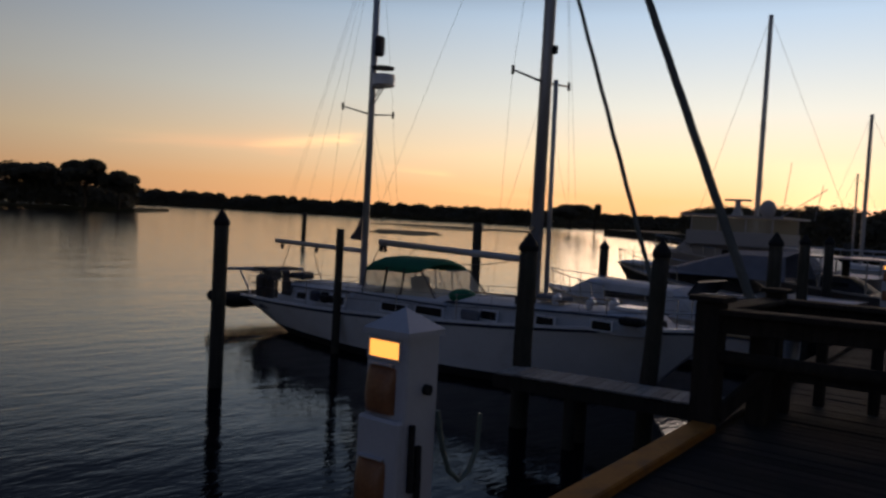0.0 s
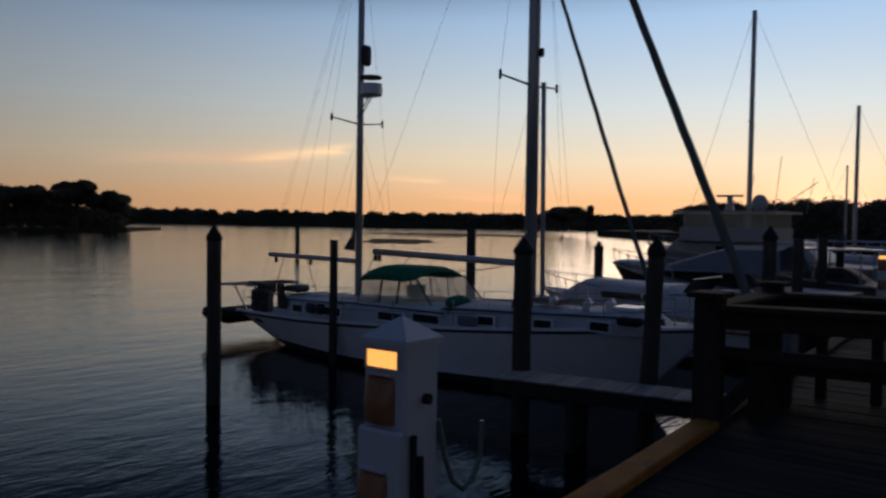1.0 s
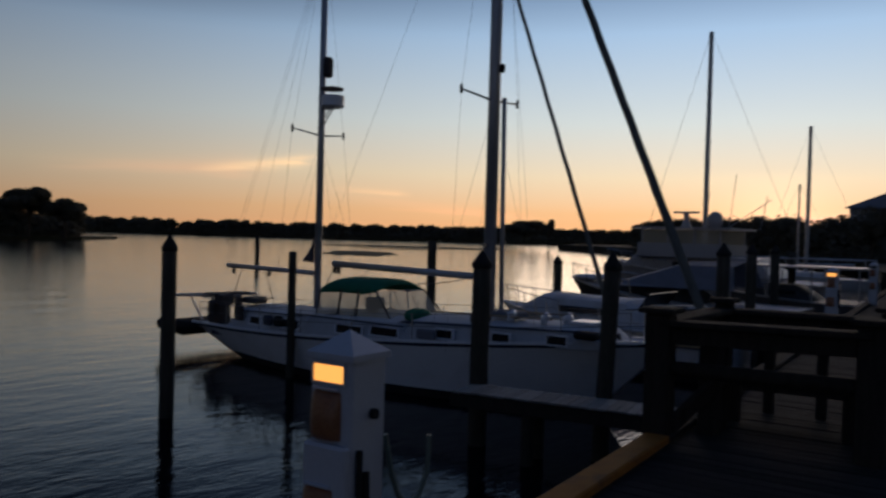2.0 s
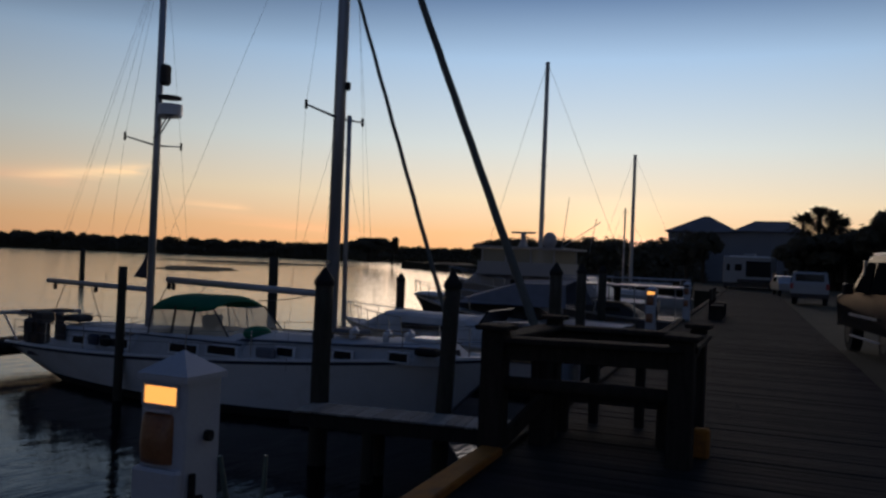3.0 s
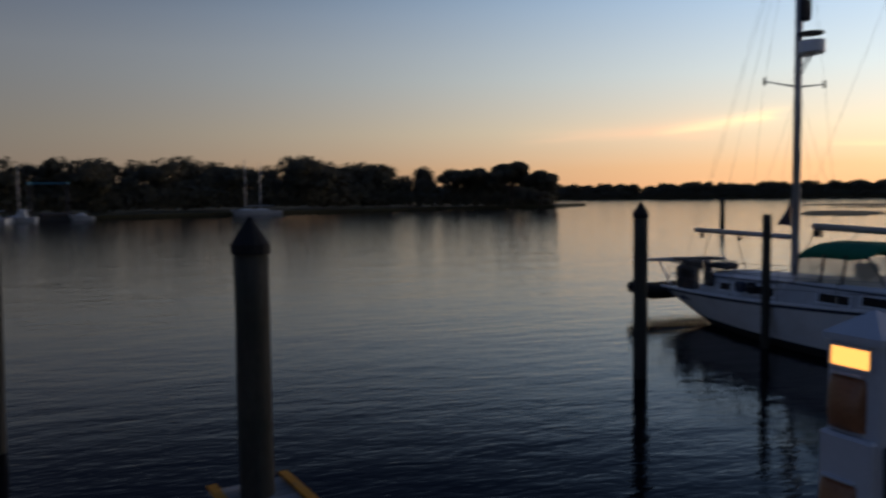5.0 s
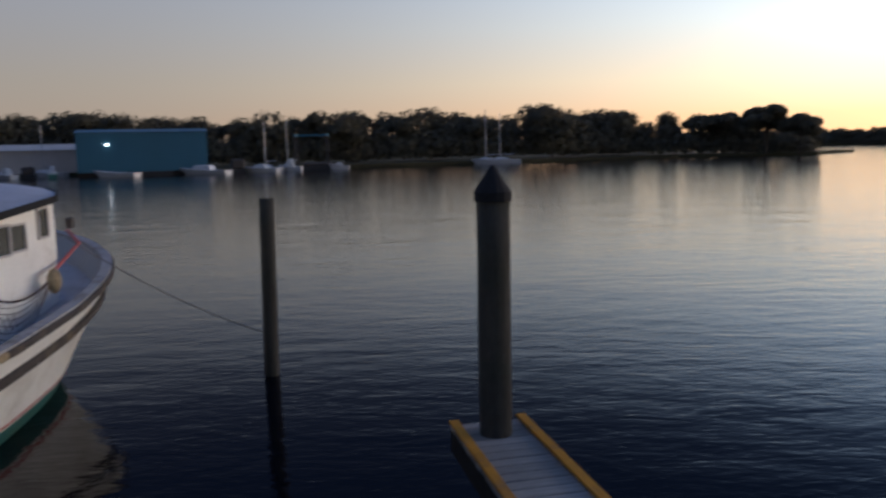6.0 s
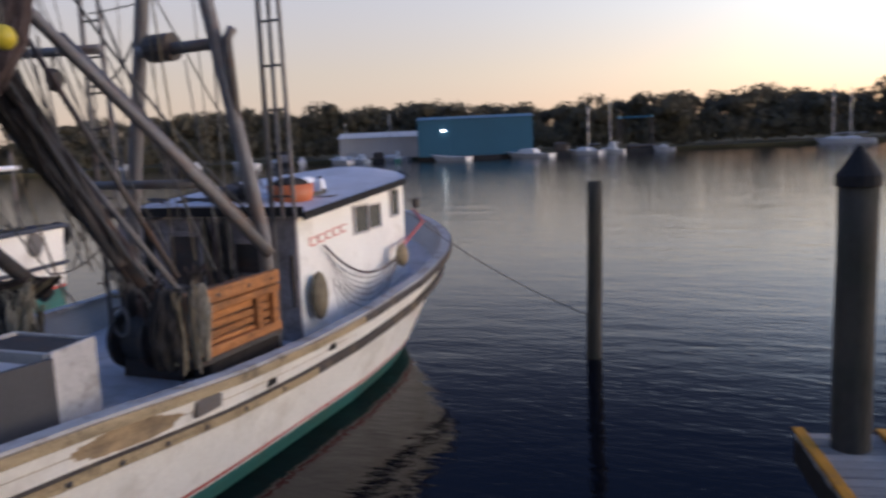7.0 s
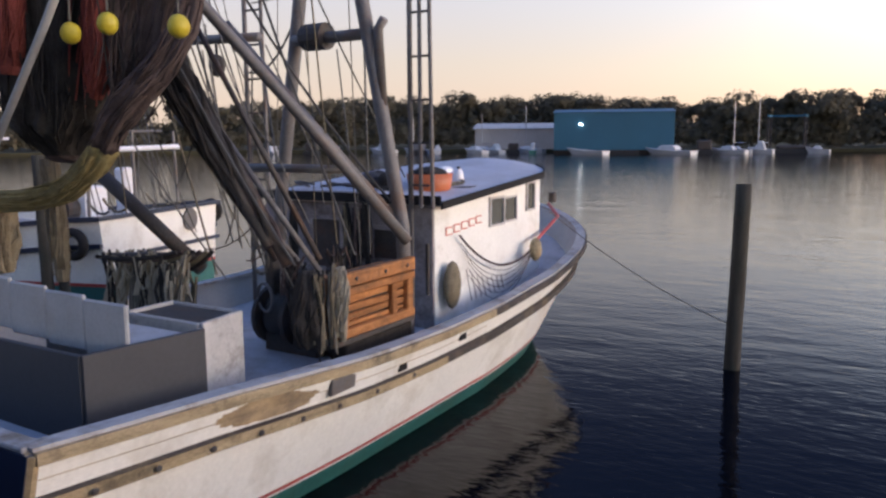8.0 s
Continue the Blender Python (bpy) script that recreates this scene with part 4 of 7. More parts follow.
# lifelines
for sx in (-1, 1):
    prev = None
    for i, s in enumerate((0.02, 0.14, 0.26, 0.38, 0.5, 0.62, 0.74, 0.85, 0.94)):
        p = KH.point(s, ks(s), sx)
        p.x -= sx * 0.06
        part("stanchion", tubed([p, p + Vector((0, 0, 0.62))], 0.013, 6), CHROME, ketch)
        if prev is not None:
            w = bmesh.new()
            for h in (0.34, 0.61):
                tube(w, [prev + Vector((0, 0, h)), p + Vector((0, 0, h))], 0.007, 5)
            part("lifeline", w, WIRE, ketch)
        prev = p
for h in (0.35, 0.68):
    w = bmesh.new()
    tube(w, [(-0.75, 6.3, 1.58 + h), (-0.3, 7.5, 1.66 + h), (0.3, 7.5, 1.66 + h), (0.75, 6.3, 1.58 + h)], 0.016, 6)
    part("pulpit", w, CHROME, ketch)
    w = bmesh.new()
    tube(w, [(-0.95, -6.2, 0.9 + h), (-0.8, -7.0, 0.9 + h), (0.8, -7.0, 0.9 + h), (0.95, -6.2, 0.9 + h)], 0.016, 6)
    part("stern_rail", w, CHROME, ketch)
# bimini with clear side curtains
BY0, BY1, BW = -1.95, -0.02, 0.9
bm = bmesh.new()
rows = []
for i in range(13):
    u = i / 12
    y = BY0 + (BY1 - BY0) * u
    e = 0.13 * (abs(u - 0.5) * 2) ** 6
    low = 2.06 + 0.05 * math.sin(u * math.pi) + 0.12 * max(0, u - 0.75) * 4
    top = 2.33 - e + 0.03 * u
    rows.append([(-BW - 0.02, y, low), (-BW, y, (low + top) / 2), (-BW * 0.9, y, top), (-BW * 0.5, y, top + 0.1), (0, y, top + 0.13), (BW * 0.5, y, top + 0.1), (BW * 0.9, y, top), (BW, y, (low + top) / 2), (BW + 0.02, y, low)])
grid(bm, rows)
bim = part("bimini_top", solid(bm, 0.02), GREEN_CANVAS, ketch, "green canvas bimini top", smooth=True)
for sx in (-1, 1):
    for y0, y1, f in ((BY0, -1.2, 0), (-1.18, -0.6, 0), (-0.58, BY1, 0.6)):
        bm = bmesh.new()
        grid(bm, [[(sx * (BW + 0.12), y0, 1.45), (sx * BW, y0, 2.12)], [(sx * (BW + 0.12), y1 + f, 1.56), (sx * BW, y1, 2.2)]])
        part("side_curtain", bm, CLEAR_VINYL, bim, "clear vinyl curtain")
        fr = bmesh.new()
        tube(fr, [(sx * (BW + 0.13), y0, 1.45), (sx * (BW + 0.01), y0, 2.12)], 0.016, 6)
        tube(fr, [(sx * (BW + 0.13), y1 + f, 1.56), (sx * (BW + 0.01), y1, 2.2)], 0.02, 6)
        tube(fr, [(sx * (BW + 0.13), y0, 1.47), (sx * (BW + 0.13), y1 + f, 1.57)], 0.018, 6)
        tube(fr, [(sx * BW, (y0 + y1) / 2 - 0.2, 2.2), (sx * (BW - 0.05), (y0 + y1) / 2 + 0.25, 1.5)], 0.012, 6)
        part("curtain_frame", fr, DARK_METAL, bim)
for y, f in ((BY1, 0.55), (BY0, 0.0)):
    bm = bmesh.new()
    grid(bm, [[(-BW, y + f, 1.56), (-BW, y, 2.2)], [(BW, y + f, 1.56), (BW, y, 2.2)]])
    part("end_curtain", bm, CLEAR_VINYL, bim, "clear vinyl curtain")
bm = bmesh.new()
ball(bm, (0.75, 1.15, 1.72), (0.4, 0.28, 0.17), 2)
part("sail_bag", bm, GREEN_CANVAS, ketch, "green canvas bag on deck", smooth=True)
bm = bmesh.new()
tube(bm, [(0.3, -0.6, 1.2), (0.3, -0.6, 1.75)], 0.09, 10)
box(bm, (0.3, -0.6, 1.85), (0.5, 0.3, 0.3), bevel=0.05)
tube(bm, [(0.3, -0.75, 1.7), (0.3, -0.78, 2.1)], 0.02, 6)
part("helm", bm, BARE_WOOD, ketch, "helm console and seat under the bimini")
# deck gear
for i, (x, y) in enumerate(((0.55, 4.4), (0.2, 4.75), (0.6, 3.6))):
    bm = bmesh.new()
    tube(bm, [(x, y, 1.78), (x, y, 1.92), (x, y + 0.1, 1.98)], 0.07, 10, 0.09)
    part("deck_vent", bm, GEL_WHITE, ketch, "small deck ventilator", smooth=True)
part("deck_hatch", boxed((0.1, 5.2, 1.86), (0.6, 0.6, 0.08), bevel=0.02), GEL_WHITE, ketch)
part("deck_box", boxed((0.7, 2.9, 1.78), (0.3, 0.4, 0.22), bevel=0.03), DARK_METAL, ketch)
# stern arch with its dinghy
for sx in (-1, 1):
    bm = bmesh.new()
    tube(bm, [(sx * 0.8, -6.5, 0.95), (sx * 0.8, -6.55, 1.66), (sx * 0.78, -9.0, 1.5)], 0.04, 8)
    part("davit", bm, ALU, ketch, "stern davit holding a dinghy")
    part("davit_strut", tubed([(sx * 0.8, -7.0, 0.9), (sx * 0.8, -7.6, 1.6)], 0.03, 8), ALU, ketch)
part("davit_bar", tubed([(-0.8, -8.95, 1.5), (0.8, -8.95, 1.5)], 0.03, 8), ALU, ketch)
part("arch_bar", tubed([(-0.8, -6.6, 1.66), (0.8, -6.6, 1.66)], 0.04, 8), ALU, ketch)
part("outboard_cover", boxed((0.55, -6.55, 1.3), (0.3, 0.35, 0.6), bevel=0.08), DARK_METAL, ketch)
for x, y, z, sx, sy, sz in ((0.85, -6.0, 1.2, 0.3, 0.5, 0.62), (0.6, -6.25, 1.55, 0.5, 0.42, 0.3), (0.9, -6.35, 1.15, 0.25, 0.3, 0.5)):
    part("stern_locker", boxed((x, y, z), (sx, sy, sz), bevel=0.06), DARK_METAL, ketch, "dark covered gear on the stern rail")
part("arch_panel", boxed((0.2, -6.6, 1.7), (1.3, 0.5, 0.05), bevel=0.01), DARK_METAL, ketch)
bm = bmesh.new()
for sy in (-1, 1):
    tube(bm, [(-1.35, -8.1 + sy * 0.5, 0.62), (0.6, -8.1 + sy * 0.55, 0.6), (1.2, -8.1 + sy * 0.3, 0.7), (1.4, -8.1, 0.76)], 0.2, 10, 0.17)
grid(bm, [[(-1.3, -8.6, 0.5), (-1.3, -8.1, 0.34), (-1.3, -7.6, 0.5)], [(0.7, -8.6, 0.5), (0.7, -8.1, 0.32), (0.7, -7.6, 0.5)], [(1.3, -8.2, 0.6), (1.35, -8.1, 0.55), (1.3, -8.0, 0.6)]])
part("dinghy", bm, BLACK_RUBBER, ketch, "dark inflatable dinghy hung across the stern", smooth=True)
bm = bmesh.new()
grid(bm, [[(0, MZ - 0.15, 3.5), (0, MZ - 0.15, 2.75)], [(0, MZ - 0.3, 3.15), (0, MZ - 0.62, 2.78)]])
part("ensign", solid(bm, 0.01), NAVY, ketch, "furled dark flag")
for x, y in ((1.0, -5.9), (0.6, -5.6), (0.9, -5.2)):
    bm = tubed([(x, y, 1.0), (x, y, 1.65)], 0.03, 6)
    box(bm, (x, y, 1.55), (0.16, 0.2, 0.35), bevel=0.03)
    part("rail_gear", bm, DARK_METAL, ketch)
# clutter along the rails
for k, (x, y, z, s, mt, lb) in enumerate((
        (1.05, -6.2, 1.35, (0.16, 0.3, 0.4), DARK_METAL, "dark rail-mounted outboard"), (1.12, -4.9, 1.3, (0.1, 0.36, 0.4), DARK_METAL, "dark horseshoe buoy"),
        (1.35, -3.4, 1.25, (0.18, 0.3, 0.28), NAVY, "dark jerry can"), (1.35, -3.0, 1.25, (0.18, 0.28, 0.28), BLACK_RUBBER, "dark jerry can"),
        (1.5, 2.0, 1.42, (0.14, 0.5, 0.22), BLUE_CANVAS, "rolled canvas"), (0.95, 5.6, 1.7, (0.3, 0.5, 0.16), BLACK_RUBBER, "coiled chain box"),
        (0.5, -5.0, 1.62, (0.5, 0.6, 0.18), DARK_METAL, "dark deck box"), (0.3, 3.4, 1.9, (0.5, 0.7, 0.14), BLUE_CANVAS, "folded sail on the coachroof"))):
    part("deck_gear", boxed((x, y, z), s, bevel=min(s) * 0.3), mt, ketch, lb)
for y in (-5.4, -4.4, -3.7, 1.2, 3.2):
    part("rail_line", tubed(sag((1.5, y, 1.62), (0.4, y + 1.1, 1.75), 0.1, 6), 0.01, 5), ROPE, ketch)
for a, b in (((0, 2.2, 2.66), (0.1, 0.6, 2.4)), ((0, -1.0, 2.74), (0.2, -2.4, 1.6)), ((0, -6.2, 2.5), (0.2, -6.6, 1.2)), ((0, -5.2, 2.5), (0.1, -4.6, 1.5)), ((0.02, -2.3, 2.78), (0.1, -2.9, 1.7))):
    part("sheet_line", tubed(sag(a, b, 0.05, 5), 0.012, 5), ROPE, ketch)
for y in (-2.2, -2.35, -6.6, -5.0):
    part("boom_block", boxed((0, y, 2.6 if y > -3 else 2.38), (0.08, 0.12, 0.2), bevel=0.03), BLACK_RUBBER, ketch)
NAME = boxed((1.18, -5.65, 0.68), (0.02, 0.75, 0.1))
part("name_bars", NAME, NAVY, ketch, "faded lettering bars on the quarter")

# ---------------------------------------------------------------- the shrimp trawler
shrimper = thing("shrimp_trawler", "worn white wooden shrimp trawler with teal bottom", "trawler", pose(-7.1, 0, 0))
ts = curve((0, 1.56), (0.14, 1.52), (0.28, 1.42), (0.4, 1.38), (0.52, 1.40), (0.67, 1.52), (0.8, 1.74), (0.9, 1.98), (1, 2.3))
TH = Hull(3.0, 15.1, 0.95, 2.42, ts, flare=0.235, stern=0.84, full=7.5, fullest=0.35)
part("hull", TH.band(lambda s: 0.30, lambda s: ts(s), n=44, m=8), TRAWL_WHITE, shrimper, "worn white planked hull", smooth=True)
bm = bmesh.new()
grid(bm, [[TH.point(0, 0.25 + (ts(0) - 0.25) * j / 6, sd) for j in range(7)] for sd in (-1, 1)])
part("transom", solid(bm, 0.05), NAVY, shrimper, "dark painted transom")
part("boot_stripe", TH.band(lambda s: 0.26, lambda s: 0.302, n=44, m=1, out=0.004, transom=True), RED_STRIPE, shrimper, "thin red boot stripe")
part("white_line", TH.band(lambda s: 0.235, lambda s: 0.262, n=44, m=1, transom=True), TRAWL_WHITE, shrimper)
part("bottom", TH.band(lambda s: -0.8, lambda s: 0.237, n=44, m=4, transom=True), TEAL, shrimper, "teal bottom paint", smooth=True)
def rub_line(s):
    return ts(s) - float(np.interp(s, (0.0, 0.15, 0.4, 1.0), (0.40, 0.395, 0.385, 0.41)))


for sd in (-1, 1):
    for s0, s1, mt, lb in ((0.0, 0.42, RUB_WOOD, "worn bare wooden rub rail with bolt heads"), (0.42, 1.0, DARK_RAIL, "dark painted forward rub rail")):
        part("rub_rail", TH.rail(rub_line, 0.045, (0.05, 0.05), out=0.03, s0=s0, s1=s1, sides=(sd,)), mt, shrimper, lb)
    # thin dark strips paint the shadow lines over and under the rub rail
    part("rail_edge_shade", TH.rail(lambda s: rub_line(s) + 0.053, 0.01, (0.05, 0.004), out=0.028, sides=(sd,)), DARK_RAIL, shrimper)
    part("rail_edge_shade", TH.rail(lambda s: rub_line(s) - 0.054, 0.01, (0.05, 0.006), out=0.028, sides=(sd,)), BLACK_RUBBER, shrimper)
    for s0, s1, mt in ((0.0, 0.5, RUB_WOOD), (0.5, 1.0, DARK_RAIL)):
        part("sheer_strake", TH.rail(lambda s: ts(s) - 0.035, 0.03, (0.025, 0.045), out=0.02, s0=s0, s1=s1, sides=(sd,)), mt, shrimper, "worn wooden strake below the cap rail")
part("plank_seam", TH.rail(lambda s: ts(s) - 0.21, 0.01, (0.006, 0.0025), out=0.0, s0=0.0, s1=0.5, sides=(1,)), RUB_WOOD, shrimper)
part("transom_edge", tubed([TH.point(0, 0.3 + (ts(0) - 0.3) * j / 6, 1) + Vector((-0.02, 0.0, 0)) for j in range(7)], 0.05, 6), RUB_WOOD, shrimper, "splintered brown transom corner")
for sd in (-1, 1):
    part("cap_rail", TH.rail(lambda s: ts(s) + 0.02, 0.1, (0.085, 0.02), out=-0.10, sides=(sd,)), CAP_PAINT, shrimper, "grey white worn cap rail")
part("inner_bulwark", TH.band(lambda s: ts(s) - 0.5, lambda s: ts(s), n=30, m=1, out=-0.12, transom=False), HATCH_WHITE, shrimper)
part("deck", TH.cap(lambda s: ts(s) - 0.42, inset=0.1), DECK_GREY, shrimper, "pale grey blue painted deck")
for y, z in ((7.0, 1.15), (8.3, 1.2)):
    part("scupper", boxed((TH.point((y - 3.0) / 12.1, z, 1).x - 0.045, y, z), (0.12, 0.15, 0.085)), BLACK_RUBBER, shrimper, "dark scupper opening")
part("repair_plate", boxed(TH.point(0.247, 1.26, 1), (0.05, 0.38, 0.17), pose(0, 0, 0, 0, 8, 0), bevel=0.01), GREY_STEEL, shrimper, "grey repair plate")

# wheelhouse
WX0, WX1, WY0, WY1 = -1.5, 1.5, 9.05, 12.57
wh = part("wheelhouse", prism(bmesh.new(), [(WX0, WY0), (WX1, WY0), (WX1, WY1), (0.75, WY1 + 0.55), (-0.75, WY1 + 0.55), (WX0, WY1)], 0.85, 2.72), TRAWL_WHITE, shrimper, "white wooden wheelhouse")
for v in wh.data.vertices:
    if v.co.z > 2:
        v.co.z += 0.27 * (v.co.y - WY0) / (WY1 - WY0)
bm = bmesh.new()
rows = []
for i in range(9):
    u = i / 8
    y = 8.93 + (13.4 - 8.93) * u
    w = 1.68 if u < 0.8 else 1.68 - (u - 0.8) * 3.2
    z = 2.76 + 0.34 * u
    rows.append([(x * w, y, z + 0.12 * (1 - x * x)) for x in (-1, -0.6, -0.2, 0.2, 0.6, 1)])
grid(bm, rows)
part("wheelhouse_roof", solid(bm, 0.03), ROOF_GREY, shrimper, "pale grey cambered roof")
fb = bmesh.new()
for sx in (-1, 1):
    for i in range(8):
        (a, b) = (rows[i][5 if sx > 0 else 0], rows[i + 1][5 if sx > 0 else 0])
        d = Vector(b) - Vector(a)
        box(fb, (Vector(a) + Vector(b)) / 2 + Vector((sx * 0.012, 0, -0.03)), (0.03, d.length + 0.01, 0.1), d.to_track_quat("Y", "Z").to_matrix().to_4x4())
box(fb, (0, 8.92, 2.79), (3.36, 0.03, 0.13))
part("roof_edge", fb, BLACK_RUBBER, shrimper, "dark weathered roof edge board")
for y0, y1, z0, z1 in ((10.68, 11.1, 2.29, 2.68), (11.16, 11.56, 2.31, 2.66), (12.02, 12.28, 2.42, 2.84)):
    w = part("window", boxed((1.49, (y0 + y1) / 2, (z0 + z1) / 2), (0.05, y1 - y0, z1 - z0), bevel=0.01), WINDOW, shrimper, "small wheelhouse window")
    f = bmesh.new()
    for a, b, c, d in (((y0 + y1) / 2, z1 + 0.015, y1 - y0 + 0.08, 0.03), ((y0 + y1) / 2, z0 - 0.015, y1 - y0 + 0.08, 0.03), (y0 - 0.02, (z0 + z1) / 2, 0.03, z1 - z0), (y1 + 0.02, (z0 + z1) / 2, 0.03, z1 - z0)):
        box(f, (1.515, a, b), (0.04, c, d))
    part("frame", f, PALE_WALL, w)

# grey base puts the aft side's shade into the paint, with stains over it
AFT_WALL = mat("shaded_weathered_bulkhead", (0.33, 0.30, 0.30), 0.75, var=0.3, scale=2, fine=20, bump=0.2, dirt=(0.07, 0.05, 0.04), dirt_amount=0.5)
aft = part("aft_bulkhead", boxed((0, WY0 - 0.02, 1.8), (2.98, 0.03, 1.8)), AFT_WALL, shrimper, "stained aft bulkhead, greyed for its shade")
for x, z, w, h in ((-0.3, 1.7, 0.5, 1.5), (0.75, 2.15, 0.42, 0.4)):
    # solid panel on the wall; the doorway's dark inside is only its colour
    o = part("opening", boxed((x, WY0 - 0.045, z), (w, 0.03, h), bevel=0.01), DARK_METAL, aft, "dark panel painting the unlit doorway" if h > 1 else "dark window")
    f = bmesh.new()
    for sx in (-1, 1):
        box(f, (x + sx * (w / 2 + 0.03), WY0 - 0.05, z), (0.06, 0.05, h + 0.1))
    box(f, (x, WY0 - 0.05, z + h / 2 + 0.03), (w, 0.05, 0.06))
    part("frame", f, AFT_WALL, o)

# ---------------------------------------------------------------- gear of the shrimp trawler
def leg(name, pts, r, material=GREY_STEEL, parent=None, r1=None, label=""):
    return part(name, tubed(pts, r, 10, r1), material, parent or shrimper, label, smooth=True)


def tyre(c, axis, R, r):
    """A ring of round section about c."""
    bm = bmesh.new()
    c, axis = Vector(c), Vector(axis).normalized()
    u = axis.orthogonal().normalized()
    w = axis.cross(u)
    rings = []
    for k in range(24):
        a = k / 24 * 6.2832
        d = u * math.cos(a) + w * math.sin(a)
        rings.append([bm.verts.new(c + d * (R + r * math.cos(q * 0.6283)) + axis * r * math.sin(q * 0.6283)) for q in range(10)])
    for k in range(24):
        p, n = rings[k], rings[(k + 1) % 24]
        for q in range(10):
            bm.faces.new((p[q], p[(q + 1) % 10], n[(q + 1) % 10], n[q]))
    return bm


def net_bag(name, pts, radii, material, label="", parent=None, seg=44, rough=0.22, seed=0, strands=90):
    """A hanging bundle of net: folds along its length and loose strands over it."""
    rng = random.Random(seed)
    bm = bmesh.new()
    pts = [Vector(p) for p in pts]
    ph = [rng.uniform(0, 6.28) for _ in range(4)]
    fold = [0.5 * math.sin(3 * 6.2832 * j / seg + ph[0]) + 0.35 * math.sin(7 * 6.2832 * j / seg + ph[1]) + 0.3 * math.sin(13 * 6.2832 * j / seg + ph[2]) for j in range(seg)]
    rings = []
    n = 18
    xs = [i / (len(pts) - 1) for i in range(len(pts))]
    at = lambda u: Vector([float(np.interp(u, xs, [p[k] for p in pts])) for k in range(3)])
    side = None
    for i in range(n + 1):
        u = i / n
        c, r = at(u), float(np.interp(u, xs, radii))
        d = (at(min(u + 0.05, 1)) - at(max(u - 0.05, 0))).normalized()
        side = d.orthogonal().normalized() if side is None else (side - d * side.dot(d)).normalized()
        up = d.cross(side)
        rings.append([bm.verts.new(c + (side * math.cos(6.2832 * j / seg) + up * math.sin(6.2832 * j / seg)) * r * (1 + rough * fold[j] + 0.09 * math.sin(9 * u + 5 * 6.2832 * j / seg) + rng.uniform(-0.09, 0.09))) for j in range(seg)])
    for a, b in zip(rings, rings[1:]):
        for j in range(seg):
            bm.faces.new((a[j], a[(j + 1) % seg], b[(j + 1) % seg], b[j]))
    bm.faces.new(rings[0])
    bm.faces.new(rings[-1])
    pos = [[v.co.copy() for v in r] for r in rings]
    bag = part(name, bm, material, parent or shrimper, label, smooth=True)
    bm2 = bmesh.new()
    for _ in range(strands):
        j = rng.randrange(seg)
        i0 = rng.randrange(0, n - 6)
        tube(bm2, [pos[i][(j + (i - i0) // 3) % seg] + Vector((rng.uniform(-0.02, 0.02), rng.uniform(-0.03, 0.01), 0)) for i in range(i0, min(n, i0 + 9), 2)], 0.009, 4)
    tw = part("loose_twine", bm2, material, bag, smooth=True)
    tw["kind"] = "stuff"
    return bag


leg("gallows_leg", [(1.75, 8.0, 0.9), (1.68, 8.0, 2.56), (1.14, 8.0, 5.26), (0.85, 8.0, 6.8)], 0.088, label="stout grey steel gallows leg")
leg("gallows_leg", [(-0.7, 8.3, 0.9), (-0.52, 8.3, 2.81), (-0.08, 8.3, 5.41), (0.15, 8.3, 6.8)], 0.088, label="stout grey steel gallows leg")
leg("gallows_hook", [(1.42, 8.0, 4.0), (1.37, 8.0, 4.9), (1.46, 8.0, 5.02)], 0.06)
leg("gallows_beam", [(-0.1, 8.2, 4.88), (1.25, 8.1, 4.88)], 0.075)
part("winch_block", tubed([(0.12, 8.17, 4.9), (0.48, 8.15, 4.9)], 0.17, 14), DARK_METAL, shrimper, "dark winch drum on the gallows")
leg("lower_beam", [(-0.1, 7.2, 3.27), (1.4, 7.2, 3.27)], 0.05)
leg("mast_beam", [(-2.6, 8.6, 5.08), (-1.1, 8.6, 5.04)], 0.07)
part("hanging_block", ball(tubed([(-1.9, 8.55, 5.0), (-1.9, 8.55, 4.8)], 0.02, 6), (-1.9, 8.55, 4.68), (0.1, 0.14, 0.17)), DARK_METAL, shrimper, "hanging rope block")
for x, y, z0, rails_, rung in ((1.45, 8.8, 2.7, (-0.16, 0.0, 0.13), 0.55), (-1.6, 9.0, 2.7, (-0.17, 0.16), 0.5)):
    lad = leg("ladder_mast", [(x + rails_[0], y, z0 - 1.6), (x + rails_[0] + 0.02, y, 9.0)], 0.035)
    for dx in rails_[1:]:
        part("ladder_rail", tubed([(x + dx + (0.05 if dx else 0), y, z0), (x + dx * 0.8, y, 9.0)], 0.028, 8), GREY_STEEL, lad)
    for i in range(11):
        part("rung", tubed([(x + rails_[0], y, z0 + 0.3 + i * rung), (x + rails_[-1], y, z0 + 0.3 + i * rung)], 0.016, 6), DARK_METAL, lad)
leg("cargo_boom", [(1.85, 7.85, 2.4), (1.2, 6.9, 3.76), (0.52, 6.0, 5.05), (-0.2, 5.1, 6.4)], 0.068, r1=0.06, label="long grey steel boom")
